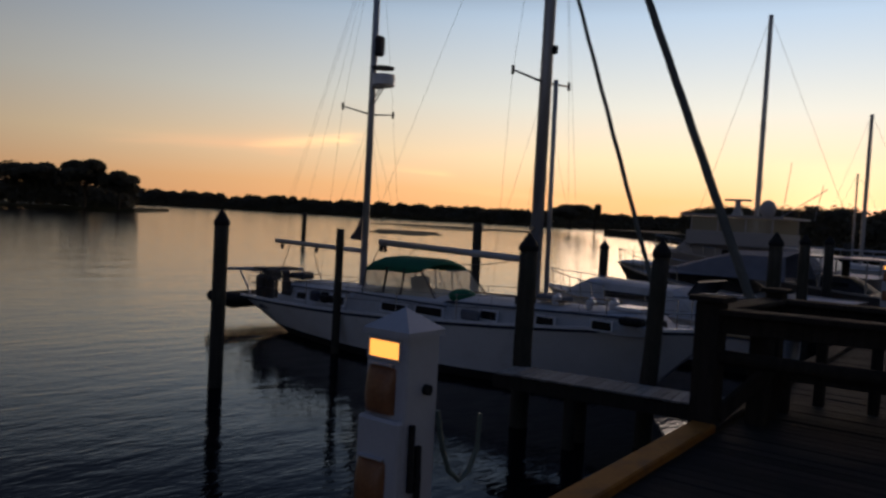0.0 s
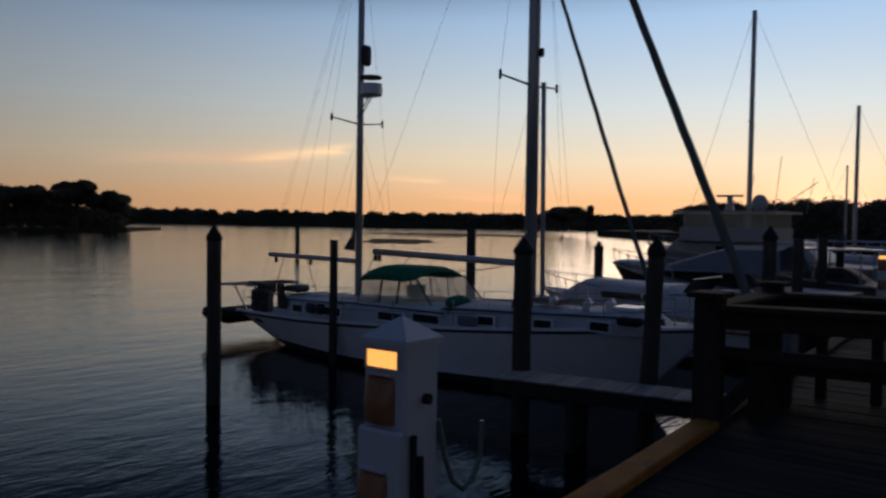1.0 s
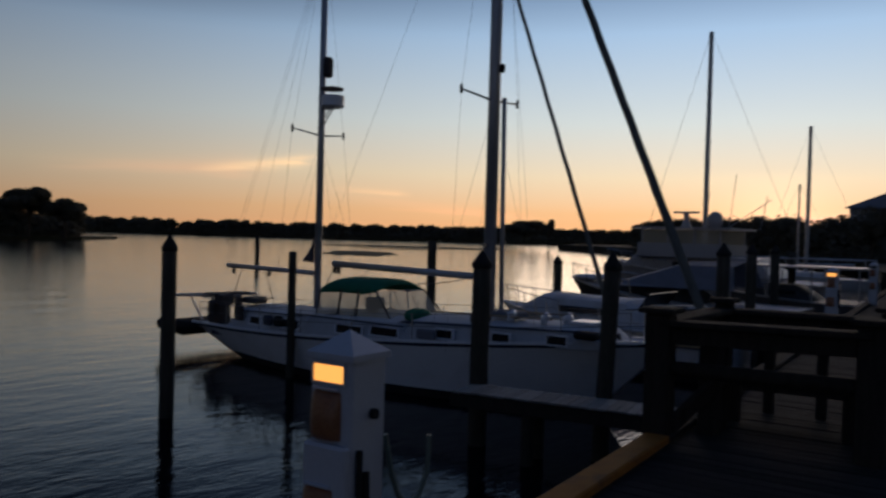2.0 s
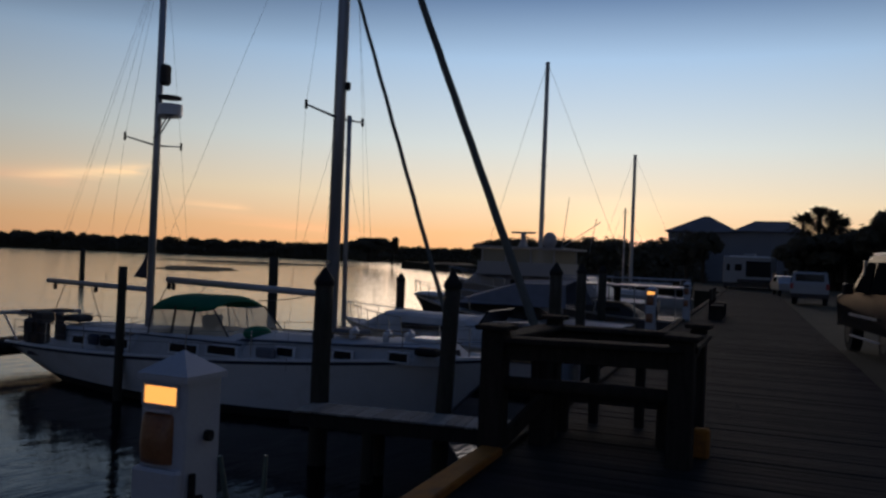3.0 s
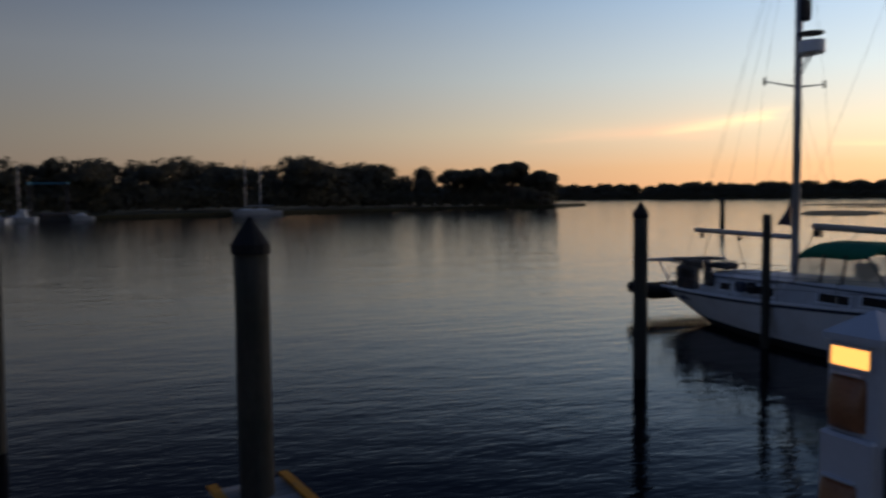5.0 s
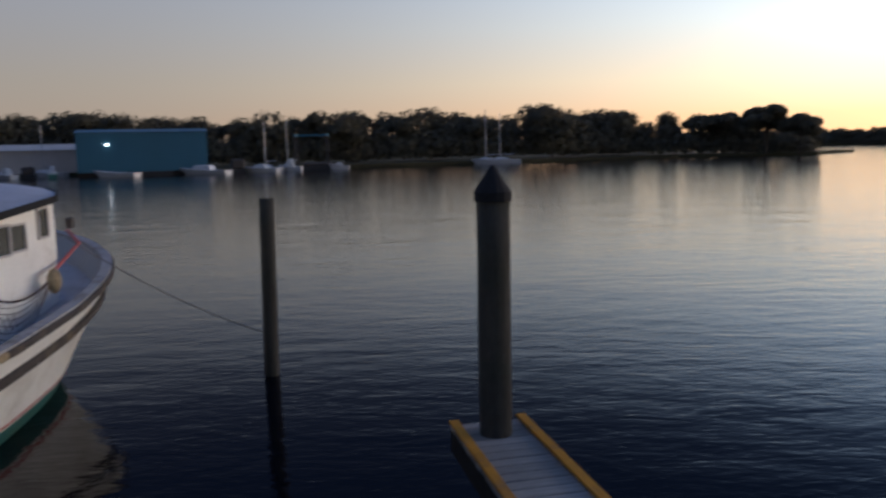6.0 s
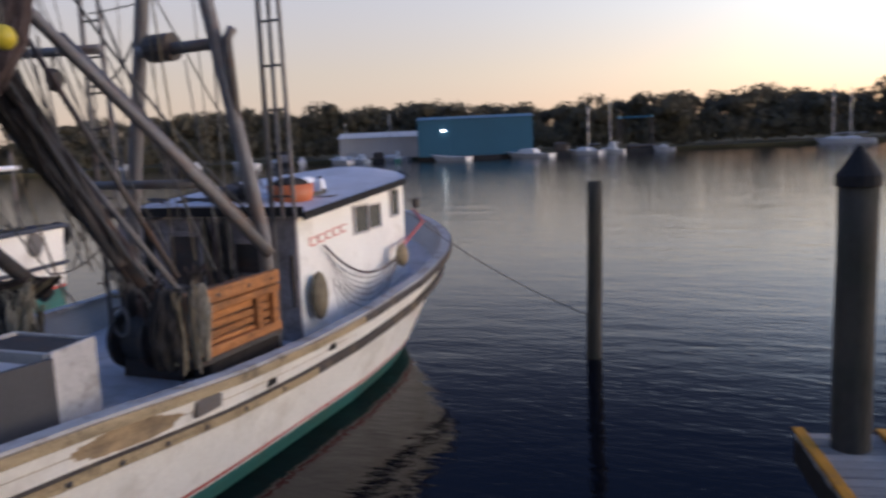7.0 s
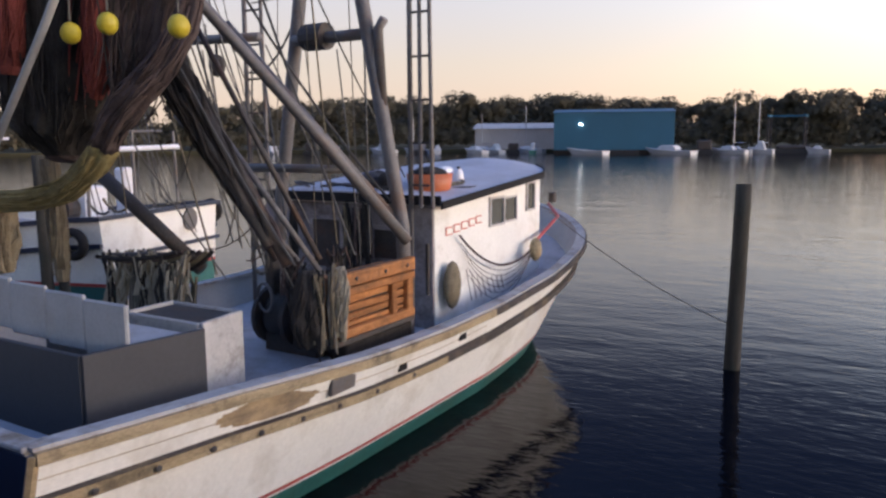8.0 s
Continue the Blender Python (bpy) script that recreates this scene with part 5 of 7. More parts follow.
for k, (a, b, r) in enumerate((((1.36, 6.3, 2.3), (-0.5, 6.1, 5.3), 0.068), ((1.2, 6.2, 2.5), (-0.95, 6.0, 5.6), 0.06), ((1.02, 6.5, 2.3), (-0.75, 6.3, 5.0), 0.05), ((1.62, 6.5, 2.35), (-0.15, 6.1, 5.6), 0.03))):
    o = leg("outrigger", [a, Vector(a).lerp(Vector(b), 0.5), b], r, DARK_METAL, label="dark outrigger spar swung up")
    a, b = Vector(a), Vector(b)
    side = (b - a).orthogonal().normalized()
    up = (b - a).normalized().cross(side)
    rng = random.Random(k)
    for q in range(5 if k < 3 else 0):
        f0 = rng.uniform(0.05, 0.3)
        pts = []
        for i in range(15):
            f = f0 + (0.98 - f0) * i / 14
            w = r * rng.uniform(1.0, 1.5)
            ang = q * 1.3 + f * rng.choice((4, 5))
            pts.append(a.lerp(b, f) + (side * math.cos(ang) + up * math.sin(ang)) * w + Vector((0, 0, -0.05 * abs(math.sin(f * 17 + q)))))
        part("lashing", tubed(pts, rng.uniform(0.014, 0.026), 6), (NET_DARK, NET_GREY, NET_DARK)[q % 3], o)
    if k < 3:
        net_bag("furled_net", [a.lerp(b, f) + Vector((-0.03, 0, -0.06)) for f in (0.25, 0.5, 0.75, 1.0)], [0.05, 0.1, 0.13, 0.17], NET_DARK, "dark net furled along the spar", parent=o, seg=24, rough=0.3, seed=50 + k, strands=30)


def rope_hank(name, top, low, wide, n, materials, label, seed, r=0.011, parent=None, loop=False):
    """Many loose strands that hang from one place down to another."""
    rng = random.Random(seed)
    e = None
    for mt in materials:
        bm = bmesh.new()
        for _ in range(max(3, n // len(materials))):
            a = Vector(top) + Vector((rng.uniform(-wide, wide), rng.uniform(-wide, wide), rng.uniform(-0.06, 0.06)))
            b = Vector(low) + Vector((rng.uniform(-wide, wide) * 1.3, rng.uniform(-wide, wide) * 1.3, rng.uniform(-0.1, 0.35)))
            mid = a.lerp(b, 0.5) + Vector((rng.uniform(-wide, wide), rng.uniform(-wide, wide), rng.uniform(-0.1, 0.1))) * 0.9
            pts = [a, a.lerp(mid, 0.5) + Vector((rng.uniform(-0.02, 0.02), rng.uniform(-0.02, 0.02), 0)), mid, b]
            if loop:
                pts += [b + Vector((rng.uniform(0.03, 0.08), 0, 0.02)), mid + Vector((rng.uniform(0.03, 0.1), rng.uniform(-0.04, 0.04), 0.1))]
            tube(bm, pts, r * rng.uniform(0.7, 1.5), 5)
        ob = part(name if e is None else "loose_twine", bm, mt, e or parent or shrimper, label if e is None else "")
        ob["kind"] = "stuff"
        e = e or ob
    return e


net_bag("hung_net", [(-0.12, 5.0, 5.9), (-0.14, 5.0, 4.9), (-0.2, 5.0, 4.2), (-0.26, 5.0, 3.75), (-0.26, 5.0, 3.47)], [0.5, 0.56, 0.58, 0.5, 0.2], NET_DARK, "dark net bundle hung up to dry", seed=1, seg=60, rough=0.14, strands=150)
net_bag("hung_net", [(0.86, 4.66, 5.9), (0.82, 4.66, 4.8), (0.76, 4.64, 4.25), (0.7, 4.62, 3.98)], [0.16, 0.13, 0.11, 0.05], NET_RED, "red brown net bundle hung up to dry", seed=2, strands=60)
net_bag("hung_net", [(1.0, 5.0, 5.9), (1.0, 5.0, 5.0), (0.95, 4.9, 4.4), (0.86, 4.8, 4.05)], [0.32, 0.3, 0.24, 0.12], NET_GREY, "grey brown net bundle hung up to dry", seed=12, rough=0.3, strands=110)
net_bag("hung_net", [(0.06, 4.3, 5.9), (0.04, 4.3, 4.9), (-0.02, 4.3, 4.2)], [0.16, 0.15, 0.07], NET_RED, "red brown net bundle hung up to dry", seed=3, strands=110)
net_bag("hung_net", [(-1.2, 5.6, 4.4), (-1.2, 5.6, 3.8), (-1.15, 5.5, 3.4)], [0.3, 0.3, 0.15], NET_GREY, "pale grey net bundle behind the others", seed=31, strands=60)
net_bag("chafing_roll", [(-1.6, 4.4, 3.08), (-0.88, 4.5, 3.03), (-0.31, 4.6, 3.05), (0.22, 4.6, 3.16), (0.57, 4.6, 3.36), (0.8, 4.6, 3.57)], [0.09, 0.095, 0.1, 0.105, 0.11, 0.115], NET_GREEN, "yellow green rope roll slung under the nets", seed=4, rough=0.1, strands=60)
net_bag("net_tail", [(0.8, 4.6, 3.57), (0.97, 4.6, 3.78), (1.22, 4.65, 4.01), (1.41, 4.75, 4.21), (1.6, 4.9, 4.6), (1.65, 5.0, 5.3)], [0.115, 0.12, 0.12, 0.115, 0.11, 0.09], NET_GREY, "grey brown net tail", seed=5, strands=70)
net_bag("net_drape", [(-1.5, 4.9, 3.0), (-1.45, 4.9, 2.5), (-1.4, 4.9, 2.2)], [0.16, 0.14, 0.06], NET_TAN, "tan mesh hanging from the roll", seed=6, rough=0.5)
net_bag("net_drape", [(-2.0, 5.9, 3.4), (-1.95, 5.9, 2.6), (-1.93, 5.9, 1.9)], [0.08, 0.1, 0.07], NET_TAN, "tan mesh bundle hanging down", seed=7, rough=0.25)
leg("gear_rack", [(-1.85, 6.5, 2.14), (-0.55, 6.75, 2.2)], 0.045, DARK_METAL, label="dark bar hung with ropes")
for i, (x, lo) in enumerate(((-1.8, 1.3), (-1.62, 1.5), (-1.45, 1.2), (-1.25, 1.45), (-1.08, 1.2), (-0.9, 1.3), (-0.72, 1.25), (-0.6, 1.4))):
    rope_hank("rope_hank", (x, 6.5 + 0.1 * (i % 3), 2.18), (x + 0.04, 6.48, lo), 0.09, 12, ((PALE_ROPE, NET_DARK), (PALE_ROPE, NET_TAN), (PALE_ROPE, ROPE))[i % 3], "hank of tan and dark rope", 20 + i, r=0.016, loop=True)
for i in range(7):
    part("rope_swag", tubed(sag((-1.9 + 0.1 * i, 6.35 + 0.04 * i, 2.15), (-0.7 + 0.05 * i, 6.6 + 0.05 * i, 2.25), 0.06 + 0.03 * i, 8), 0.03, 6), (NET_DARK, NET_GREY, NET_TAN)[i % 3], shrimper)
leg("net_boom", [(-2.1, 6.4, 3.4), (-0.6, 6.9, 2.0)], 0.09, DARK_METAL)
leg("pale_spar", [(-0.35, 4.1, 3.2), (0.75, 4.15, 4.55), (1.35, 4.2, 5.4)], 0.035, HATCH_WHITE)
for x, y, z in ((0.87, 4.3, 4.5), (1.35, 4.3, 4.54), (2.16, 4.3, 4.46)):
    f = part("net_float", ball(bmesh.new(), (x, y, z), (0.082, 0.082, 0.09), 3), FLOAT_YELLOW, shrimper, "round yellow net float", smooth=True)
    part("float_line", tubed([(x, y, z + 0.1), (x + 0.01, y, z + 1.2)], 0.008, 5), ROPE, f)
# falls and stays
for i, (a, b) in enumerate((((1.6, 8.1, 2.7), (0.2, 6.0, 6.4)), ((1.2, 8.8, 3.1), (0.4, 7.2, 6.5)), ((0.3, 7.0, 2.2), (-0.6, 6.6, 6.0)), ((0.9, 6.9, 1.9), (-0.4, 6.4, 5.5)), ((1.55, 7.2, 2.3), (0.5, 6.6, 6.0)), ((1.3, 8.8, 5.9), (-1.6, 9.0, 5.6)), ((-0.1, 8.3, 5.3), (-1.7, 9.0, 4.6)), ((-0.3, 7.0, 1.9), (-2.2, 6.4, 4.8)), ((1.45, 6.3, 2.3), (0.4, 5.8, 4.4)), ((-0.6, 8.3, 3.5), (-1.9, 8.6, 5.0)), ((-0.2, 8.0, 2.6), (-1.1, 8.6, 5.0)))):
    part("rigging_line", tubed(sag(a, b, 0.06 if i % 3 else 0.25, 8), 0.011 if i % 2 else 0.016, 5), ROPE if i % 2 else WIRE, shrimper)
for i, (a, b) in enumerate((((1.7, 8.05, 2.5), (0.3, 6.6, 4.9)), ((1.3, 7.0, 2.0), (-0.2, 6.5, 4.2)), ((0.9, 7.3, 1.9), (-0.7, 6.7, 3.9)))):
    leg("strut", [a, b], 0.04 - 0.006 * i, GREY_STEEL)
rng = random.Random(21)
for i in range(22):
    a = (rng.uniform(-1.9, 1.7), rng.uniform(6.2, 9.0), rng.uniform(1.6, 3.0))
    b = (a[0] + rng.uniform(-1.2, 0.4), a[1] + rng.uniform(-1.2, 0.6), rng.uniform(4.6, 7.5))
    part("rigging_line", tubed(sag(a, b, rng.choice((0.02, 0.05, 0.18)), 7), rng.choice((0.007, 0.01, 0.013)), 4), rng.choice((ROPE, WIRE, NET_TAN)), shrimper)
for i, (x, z1, z0, mt) in enumerate(((0.18, 2.55, 1.75, NET_TAN), (0.34, 2.5, 1.6, NET_GREY), (0.5, 2.55, 1.9, NET_DARK), (-0.8, 2.5, 1.3, NET_DARK), (1.1, 2.5, 1.9, NET_GREY))):
    rope_hank("hanging_gear", (x, 8.86, z1 + 0.12), (x + 0.05, 8.82, z0), 0.05, 22, (NET_DARK, mt), "brown gear hanging behind the wheelhouse", 70 + i, r=0.012)
for i, (x, y, z1, z0, mt) in enumerate(((-0.5, 4.55, 5.6, 3.8, NET_DARK), (0.2, 4.55, 5.6, 3.9, NET_DARK), (-1.1, 4.7, 5.6, 4.1, NET_RED), (1.1, 4.65, 5.6, 4.1, NET_GREY), (0.5, 4.8, 5.5, 4.0, NET_RED))):
    rope_hank("net_fold", (x, y, z1), (x * 0.9, y, z0), 0.14, 26, (mt, NET_DARK), "hanging fold of net", 240 + i, r=0.006)
for i in range(16):
    u = rng.uniform(0, 1)
    a = Vector((1.3, 6.3, 2.6)).lerp(Vector((-0.6, 6.0, 5.2)), u)
    part("net_strand", tubed(sag(a, a + Vector((rng.uniform(-0.7, 0.3), rng.uniform(-0.3, 0.2), rng.uniform(-1.0, -0.3))), 0.12, 6), 0.008, 4), rng.choice((NET_DARK, NET_GREY, ROPE)), shrimper)
# winch, doors and hold
w = part("winch", tubed([(0.2, 7.3, 1.45), (1.05, 7.3, 1.45)], 0.24, 16), DARK_METAL, shrimper, "dark rusty trawl winch")
for x in (0.18, 0.62, 1.08):
    part("drum_flange", tubed([(x - 0.03, 7.3, 1.45), (x + 0.03, 7.3, 1.45)], 0.36, 18), DARK_METAL, w)
part("winch_base", boxed((0.6, 7.4, 1.12), (0.85, 0.55, 0.3), bevel=0.03), DARK_METAL, w)
part("winch_frame", boxed((0.2, 7.3, 1.65), (0.13, 0.16, 1.35), bevel=0.02), DARK_METAL, w, "dark upright winch frame")
part("winch_frame", boxed((1.1, 7.35, 1.55), (0.1, 0.16, 1.1), bevel=0.02), DARK_METAL, w)
part("gear_case", boxed((0.62, 7.45, 1.85), (0.5, 0.4, 0.42), bevel=0.06), DARK_METAL, w, "rusty winch gear case")
part("brake_wheel", tyre((0.34, 7.0, 1.72), (0.3, 1, 0), 0.17, 0.02), GREY_STEEL, w)
for k in range(9):
    part("wire_turn", tyre((0.28 + 0.036 * k, 7.3, 1.45), (1, 0, 0), 0.25, 0.018), WIRE, w)
part("rope_loop", tyre((0.05, 7.25, 2.12), (0.2, 1, 0), 0.17, 0.02), ROPE, w)
for i, (x, y, z0, z1) in enumerate(((0.75, 7.1, 1.6, 2.2), (1.2, 7.3, 1.5, 2.3))):
    rope_hank("draped_net", (x, y, z1), (x - 0.05, y, z0), 0.1, 24, (NET_DARK, NET_GREY), "brown net and rope draped over the winch", 40 + i, r=0.012)
door = part("trawl_door", boxed((1.74, 7.2, 1.86), (0.03, 1.36, 0.66)), DARK_METAL, shrimper, "orange wooden trawl door standing on deck")
# heavy top board, frame and slats; the dark backing paints shade into their gaps
for y, z, ly, lz, x in ((7.22, 2.13, 1.44, 0.15, 1.86), (7.24, 1.995, 1.42, 0.085, 1.85), (7.22, 1.545, 1.44, 0.1, 1.85), (6.57, 1.76, 0.14, 0.42, 1.845), (7.85, 1.76, 0.12, 0.42, 1.845), (7.52, 1.76, 0.1, 0.42, 1.84)):
    part("board", boxed((x, y, z), (0.09, ly, lz), pose(0, 0, 0, 0.6 * math.sin(y * 9 + z * 5), 0, 0), bevel=0.014), DOOR_WOOD, door)
for k, (z, h) in enumerate(((1.9, 0.085), (1.8, 0.075), (1.705, 0.07), (1.625, 0.05))):
    part("slat", boxed((1.8 + 0.006 * (k % 2), 7.05, z), (0.05, 0.86, h), pose(0, 0, 0, 0.8 * (-1) ** k, 0, 0), bevel=0.01), DOOR_WOOD, door)
    part("slat", boxed((1.8, 7.68, z), (0.05, 0.24, h), bevel=0.01), DOOR_WOOD, door)
part("shoe", boxed((1.8, 7.2, 1.46), (0.16, 1.5, 0.06), bevel=0.01), DARK_METAL, door)
for y in (6.75, 7.3, 7.75):
    part("bolt", ball(bmesh.new(), (1.912, y, 2.13), (0.012, 0.028, 0.028), 1), DARK_METAL, door)
part("skid_beam", boxed((1.75, 7.25, 1.2), (0.24, 1.3, 0.47), bevel=0.02), DARK_WOOD, shrimper, "dark timber skid under the trawl doors")
for i, (x, y, z0, z1, r, n) in enumerate(((1.86, 6.42, 1.45, 2.28, 0.045, 30), (1.76, 6.3, 1.42, 2.22, 0.06, 30))):
    rope_hank("net_hank", (x, y, z1), (x, y, z0), r, n, ((ROPE, NET_TAN), (NET_DARK, NET_TAN))[i], "netting bundled at the end of the trawl door", 150 + i, r=0.009)
net_bag("gathered_net", [(1.6, 6.3, 2.26), (1.62, 6.26, 1.95), (1.63, 6.26, 1.65), (1.6, 6.3, 1.45)], [0.07, 0.13, 0.15, 0.09], NET_DARK, "dark net bundle beside the trawl door", seed=61, rough=0.25, seg=28, strands=50)
net_bag("woven_cover", [(1.9, 6.5, 2.3), (1.93, 6.49, 2.05), (1.93, 6.48, 1.8), (1.9, 6.5, 1.5)], [0.035, 0.055, 0.05, 0.03], PALE_ROPE, "pale woven rope hung over the door's end", parent=door, seg=20, rough=0.25, seed=63, strands=50)
d2 = part("trawl_door", boxed((1.5, 7.2, 1.78), (0.1, 1.36, 0.7), bevel=0.012), DOOR_WOOD, shrimper, "second trawl door behind the first")
hold = part("sorting_bin", boxed((0.6, 4.42, 1.3), (1.6, 1.0, 0.08)), DECK_GREY, shrimper, "grey plywood sorting bin")
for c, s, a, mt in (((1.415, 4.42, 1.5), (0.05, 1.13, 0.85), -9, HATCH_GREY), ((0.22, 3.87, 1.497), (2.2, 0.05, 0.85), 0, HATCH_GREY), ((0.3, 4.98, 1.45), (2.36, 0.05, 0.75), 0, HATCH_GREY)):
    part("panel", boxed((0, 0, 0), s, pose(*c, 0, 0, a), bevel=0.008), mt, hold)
part("bin_lid", boxed((0.75, 4.66, 1.85), (1.15, 0.56, 0.03), bevel=0.005), DECK_GREY, hold, "pale grey bin lid")
for i, (x, w, z) in enumerate(((1.06, 0.56, 2.24), (0.5, 0.55, 2.27), (-0.06, 0.56, 2.3), (-0.62, 0.56, 2.33))):
    part("back_board", boxed((x, 4.31 + 0.004 * i, z - 0.24), (w, 0.045, 0.5), bevel=0.015), HATCH_WHITE, hold, "chalky white upright board")
cabn = part("deck_cabinet", boxed((0.75, 5.4, 1.12), (0.9, 0.5, 0.06)), HATCH_WHITE, shrimper, "stained white open deck cabinet")
for c, s, a in (((1.27, 5.42, 1.5), (0.05, 0.6, 0.84), 8), ((0.25, 5.42, 1.5), (0.05, 0.6, 0.84), 0), ((0.79, 5.13, 1.497), (0.98, 0.05, 0.83), 0), ((0.73, 5.71, 1.497), (0.96, 0.05, 0.83), 0)):
    part("panel", boxed((0, 0, 0), s, pose(*c, 0, 0, a), bevel=0.01), STAINED_WHITE, cabn)
# dark slab near the top stands in for the shade inside the cabinet
part("dark_interior", boxed((0.76, 5.42, 1.86), (0.93, 0.52, 0.06), bevel=0.01), DARK_METAL, cabn, "dark slab painting the shaded interior of the open cabinet")
part("runner", boxed((0.9, 5.42, 1.07), (0.8, 0.5, 0.09), bevel=0.01), DARK_WOOD, cabn)
part("transom_cap", boxed((0, 3.04, ts(0) + 0.022), (3.94, 0.17, 0.04), bevel=0.01), CAP_PAINT, shrimper, "worn pale cap on the transom")
# on and along the wheelhouse
part("basket", tubed([(1.0, 9.75, 2.83), (1.0, 9.75, 2.9), (1.0, 9.75, 3.1)], 0.28, 16, 0.34), ORANGE_PLASTIC, shrimper, "faded orange plastic basket on the roof", smooth=True)
part("basket_filling", ball(bmesh.new(), (1.0, 9.75, 3.08), (0.28, 0.28, 0.13), 2), NET_DARK, shrimper)
part("roof_plate", tubed([(1.15, 10.3, 2.87), (1.15, 10.3, 2.9)], 0.3, 16), DARK_METAL, shrimper, "round dark plate on the roof")
for y, x in ((9.3, 0.6), (9.55, 0.25)):
    part("roof_float", ball(bmesh.new(), (x, y, 3.02), (0.17, 0.17, 0.13), 2), NET_DARK, shrimper, "dark bundled gear on the roof", smooth=True)
j = part("jug", tubed([(1.0, 10.6, 2.88), (1.0, 10.6, 3.08), (1.0, 10.6, 3.14)], 0.1, 12, 0.05), GEL_WHITE, shrimper, "white plastic jug on the roof", smooth=True)
part("cap", tubed([(1.0, 10.6, 3.13), (1.0, 10.6, 3.17)], 0.03, 8), BLACK_RUBBER, j)
j = part("roof_tank", ball(bmesh.new(), (0.35, 11.3, 3.06), (0.12, 0.2, 0.09), 2), GEL_WHITE, shrimper, "white rounded canister on the roof", smooth=True)
bm = bmesh.new()
for k in range(40):
    a = k * 0.5
    p = [Vector((0.85 + math.cos(a + t) * (0.38 + 0.04 * math.sin(k)), 10.2 + math.sin(a + t) * 0.42, 2.9 + 0.012 * (k % 7))) for t in (0, 0.25, 0.5)]
    tube(bm, p, 0.014, 5)
part("coiled_rope", bm, ROPE, shrimper, "coil of dark rope on the roof")
bm = bmesh.new()
rng = random.Random(5)
for k in range(14):
    x, y = rng.uniform(-1.0, 0.9), rng.uniform(9.1, 9.8)
    tube(bm, [(x, y, 2.91), (x + rng.uniform(-0.8, 0.5), y + rng.uniform(-0.1, 0.4), 2.94)], 0.02, 5)
ball(bm, (0.2, 9.5, 2.98), (0.25, 0.3, 0.16), 2)
part("roof_clutter", bm, DARK_METAL, shrimper, "dark bars and gear lying on the roof")
part("tyre_fender", ball(bmesh.new(), (1.62, 9.32, 1.6), (0.09, 0.2, 0.34), 2), NET_TAN, shrimper, "old rope fender hanging on the wheelhouse", smooth=True)
part("tyre_fender", ball(bmesh.new(), (1.75, 11.85, 1.78), (0.1, 0.14, 0.2), 2), RUB_WOOD, shrimper, "old fender on the bulwark", smooth=True)
bm = bmesh.new()
tube(bm, [(1.72, 11.95, 1.92), (1.42, 13.6, 2.15), (0.9, 14.4, 2.3)], 0.03, 6)
part("red_rail", bm, RED_STRIPE, shrimper, "red painted bow rail")
bm = bmesh.new()
for k in range(7):
    o = 0.05 * k
    tube(bm, sag((1.58, 9.6 + o + 0.04 * math.sin(k * 5), 2.25 - 0.1 * k), (1.72, 11.7, 1.78 - 0.02 * k), 0.32 + 0.03 * k, 10), 0.018 if k == 0 else 0.005, 5)
for k in range(8):
    tube(bm, [(1.6, 9.75 + 0.16 * k, 1.75 - 0.25 * math.sin(k * 0.26)), (1.66, 9.8 + 0.15 * k, 1.3)], 0.005, 4)
part("hung_net_swag", bm, NET_GREY, shrimper, "thin net swag hung along the wheelhouse")
bm = bmesh.new()
for k in range(5):
    for y0, y1, z0, z1 in ((0, 0.17, 0, 0), (0, 0.17, 0.1, 0.1), (0, 0, 0, 0.1)):
        box(bm, (1.505, 9.35 + k * 0.22 + (y0 + y1) / 2, 2.28 + (z0 + z1) / 2 + 0.02 * k), (0.012, max(y1 - y0, 0.03), max(z1 - z0, 0.02)))
part("registration_bars", bm, FADED_RED, shrimper, "faded red registration marks as bars")
part("vent_pipe", tubed([(1.42, 9.0, 1.5), (1.42, 9.0, 2.2)], 0.03, 8), DARK_METAL, shrimper)
part("side_light", boxed((1.56, 13.0, 2.55), (0.1, 0.16, 0.18), bevel=0.02), DARK_METAL, shrimper, "dark side lamp box")
for y in (3.4, 3.9, 4.4, 4.9, 5.4, 5.9, 6.5, 7.2):
    s = (y - 2.75) / 12.2
    p = TH.point(s, rub_line(s), 1)
    part("rail_bolt", ball(bmesh.new(), (p.x + 0.08, y, p.z), (0.014, 0.035, 0.03), 1), DARK_METAL, shrimper)
patch = TH.band(lambda s: ts(s) - 0.32, lambda s: ts(s) - 0.1, n=360, m=24, out=0.004)


def worn(c, lift):
    """Ragged oval about the middle of the patch."""
    e = ((c.y - 5.0) / 0.62) ** 2 + ((c.z - lift) / 0.13) ** 2
    q = Vector((c.y * 3, c.z * 8, 0))
    return e + 0.5 * noise.noise(q) + 0.25 * noise.noise(q * 3) < 0.85


bmesh.ops.delete(patch, geom=[f for f in patch.faces if f.calc_center_median().x < 0 or not worn(f.calc_center_median(), ts((f.calc_center_median().y - 3.0) / 12.1) - 0.215)], context="FACES")
part("sanded_patch", patch, BARE_WOOD, shrimper, "bare sanded patch of planking")
mr = thing("mooring_line", "thin grey mooring line from trawler to pile", "rope")
part("line", tubed(sag((-5.6, 13.0, 2.3), (-2.4, 12.62, 0.7), 0.14, 16), 0.009, 6), ROPE, mr)

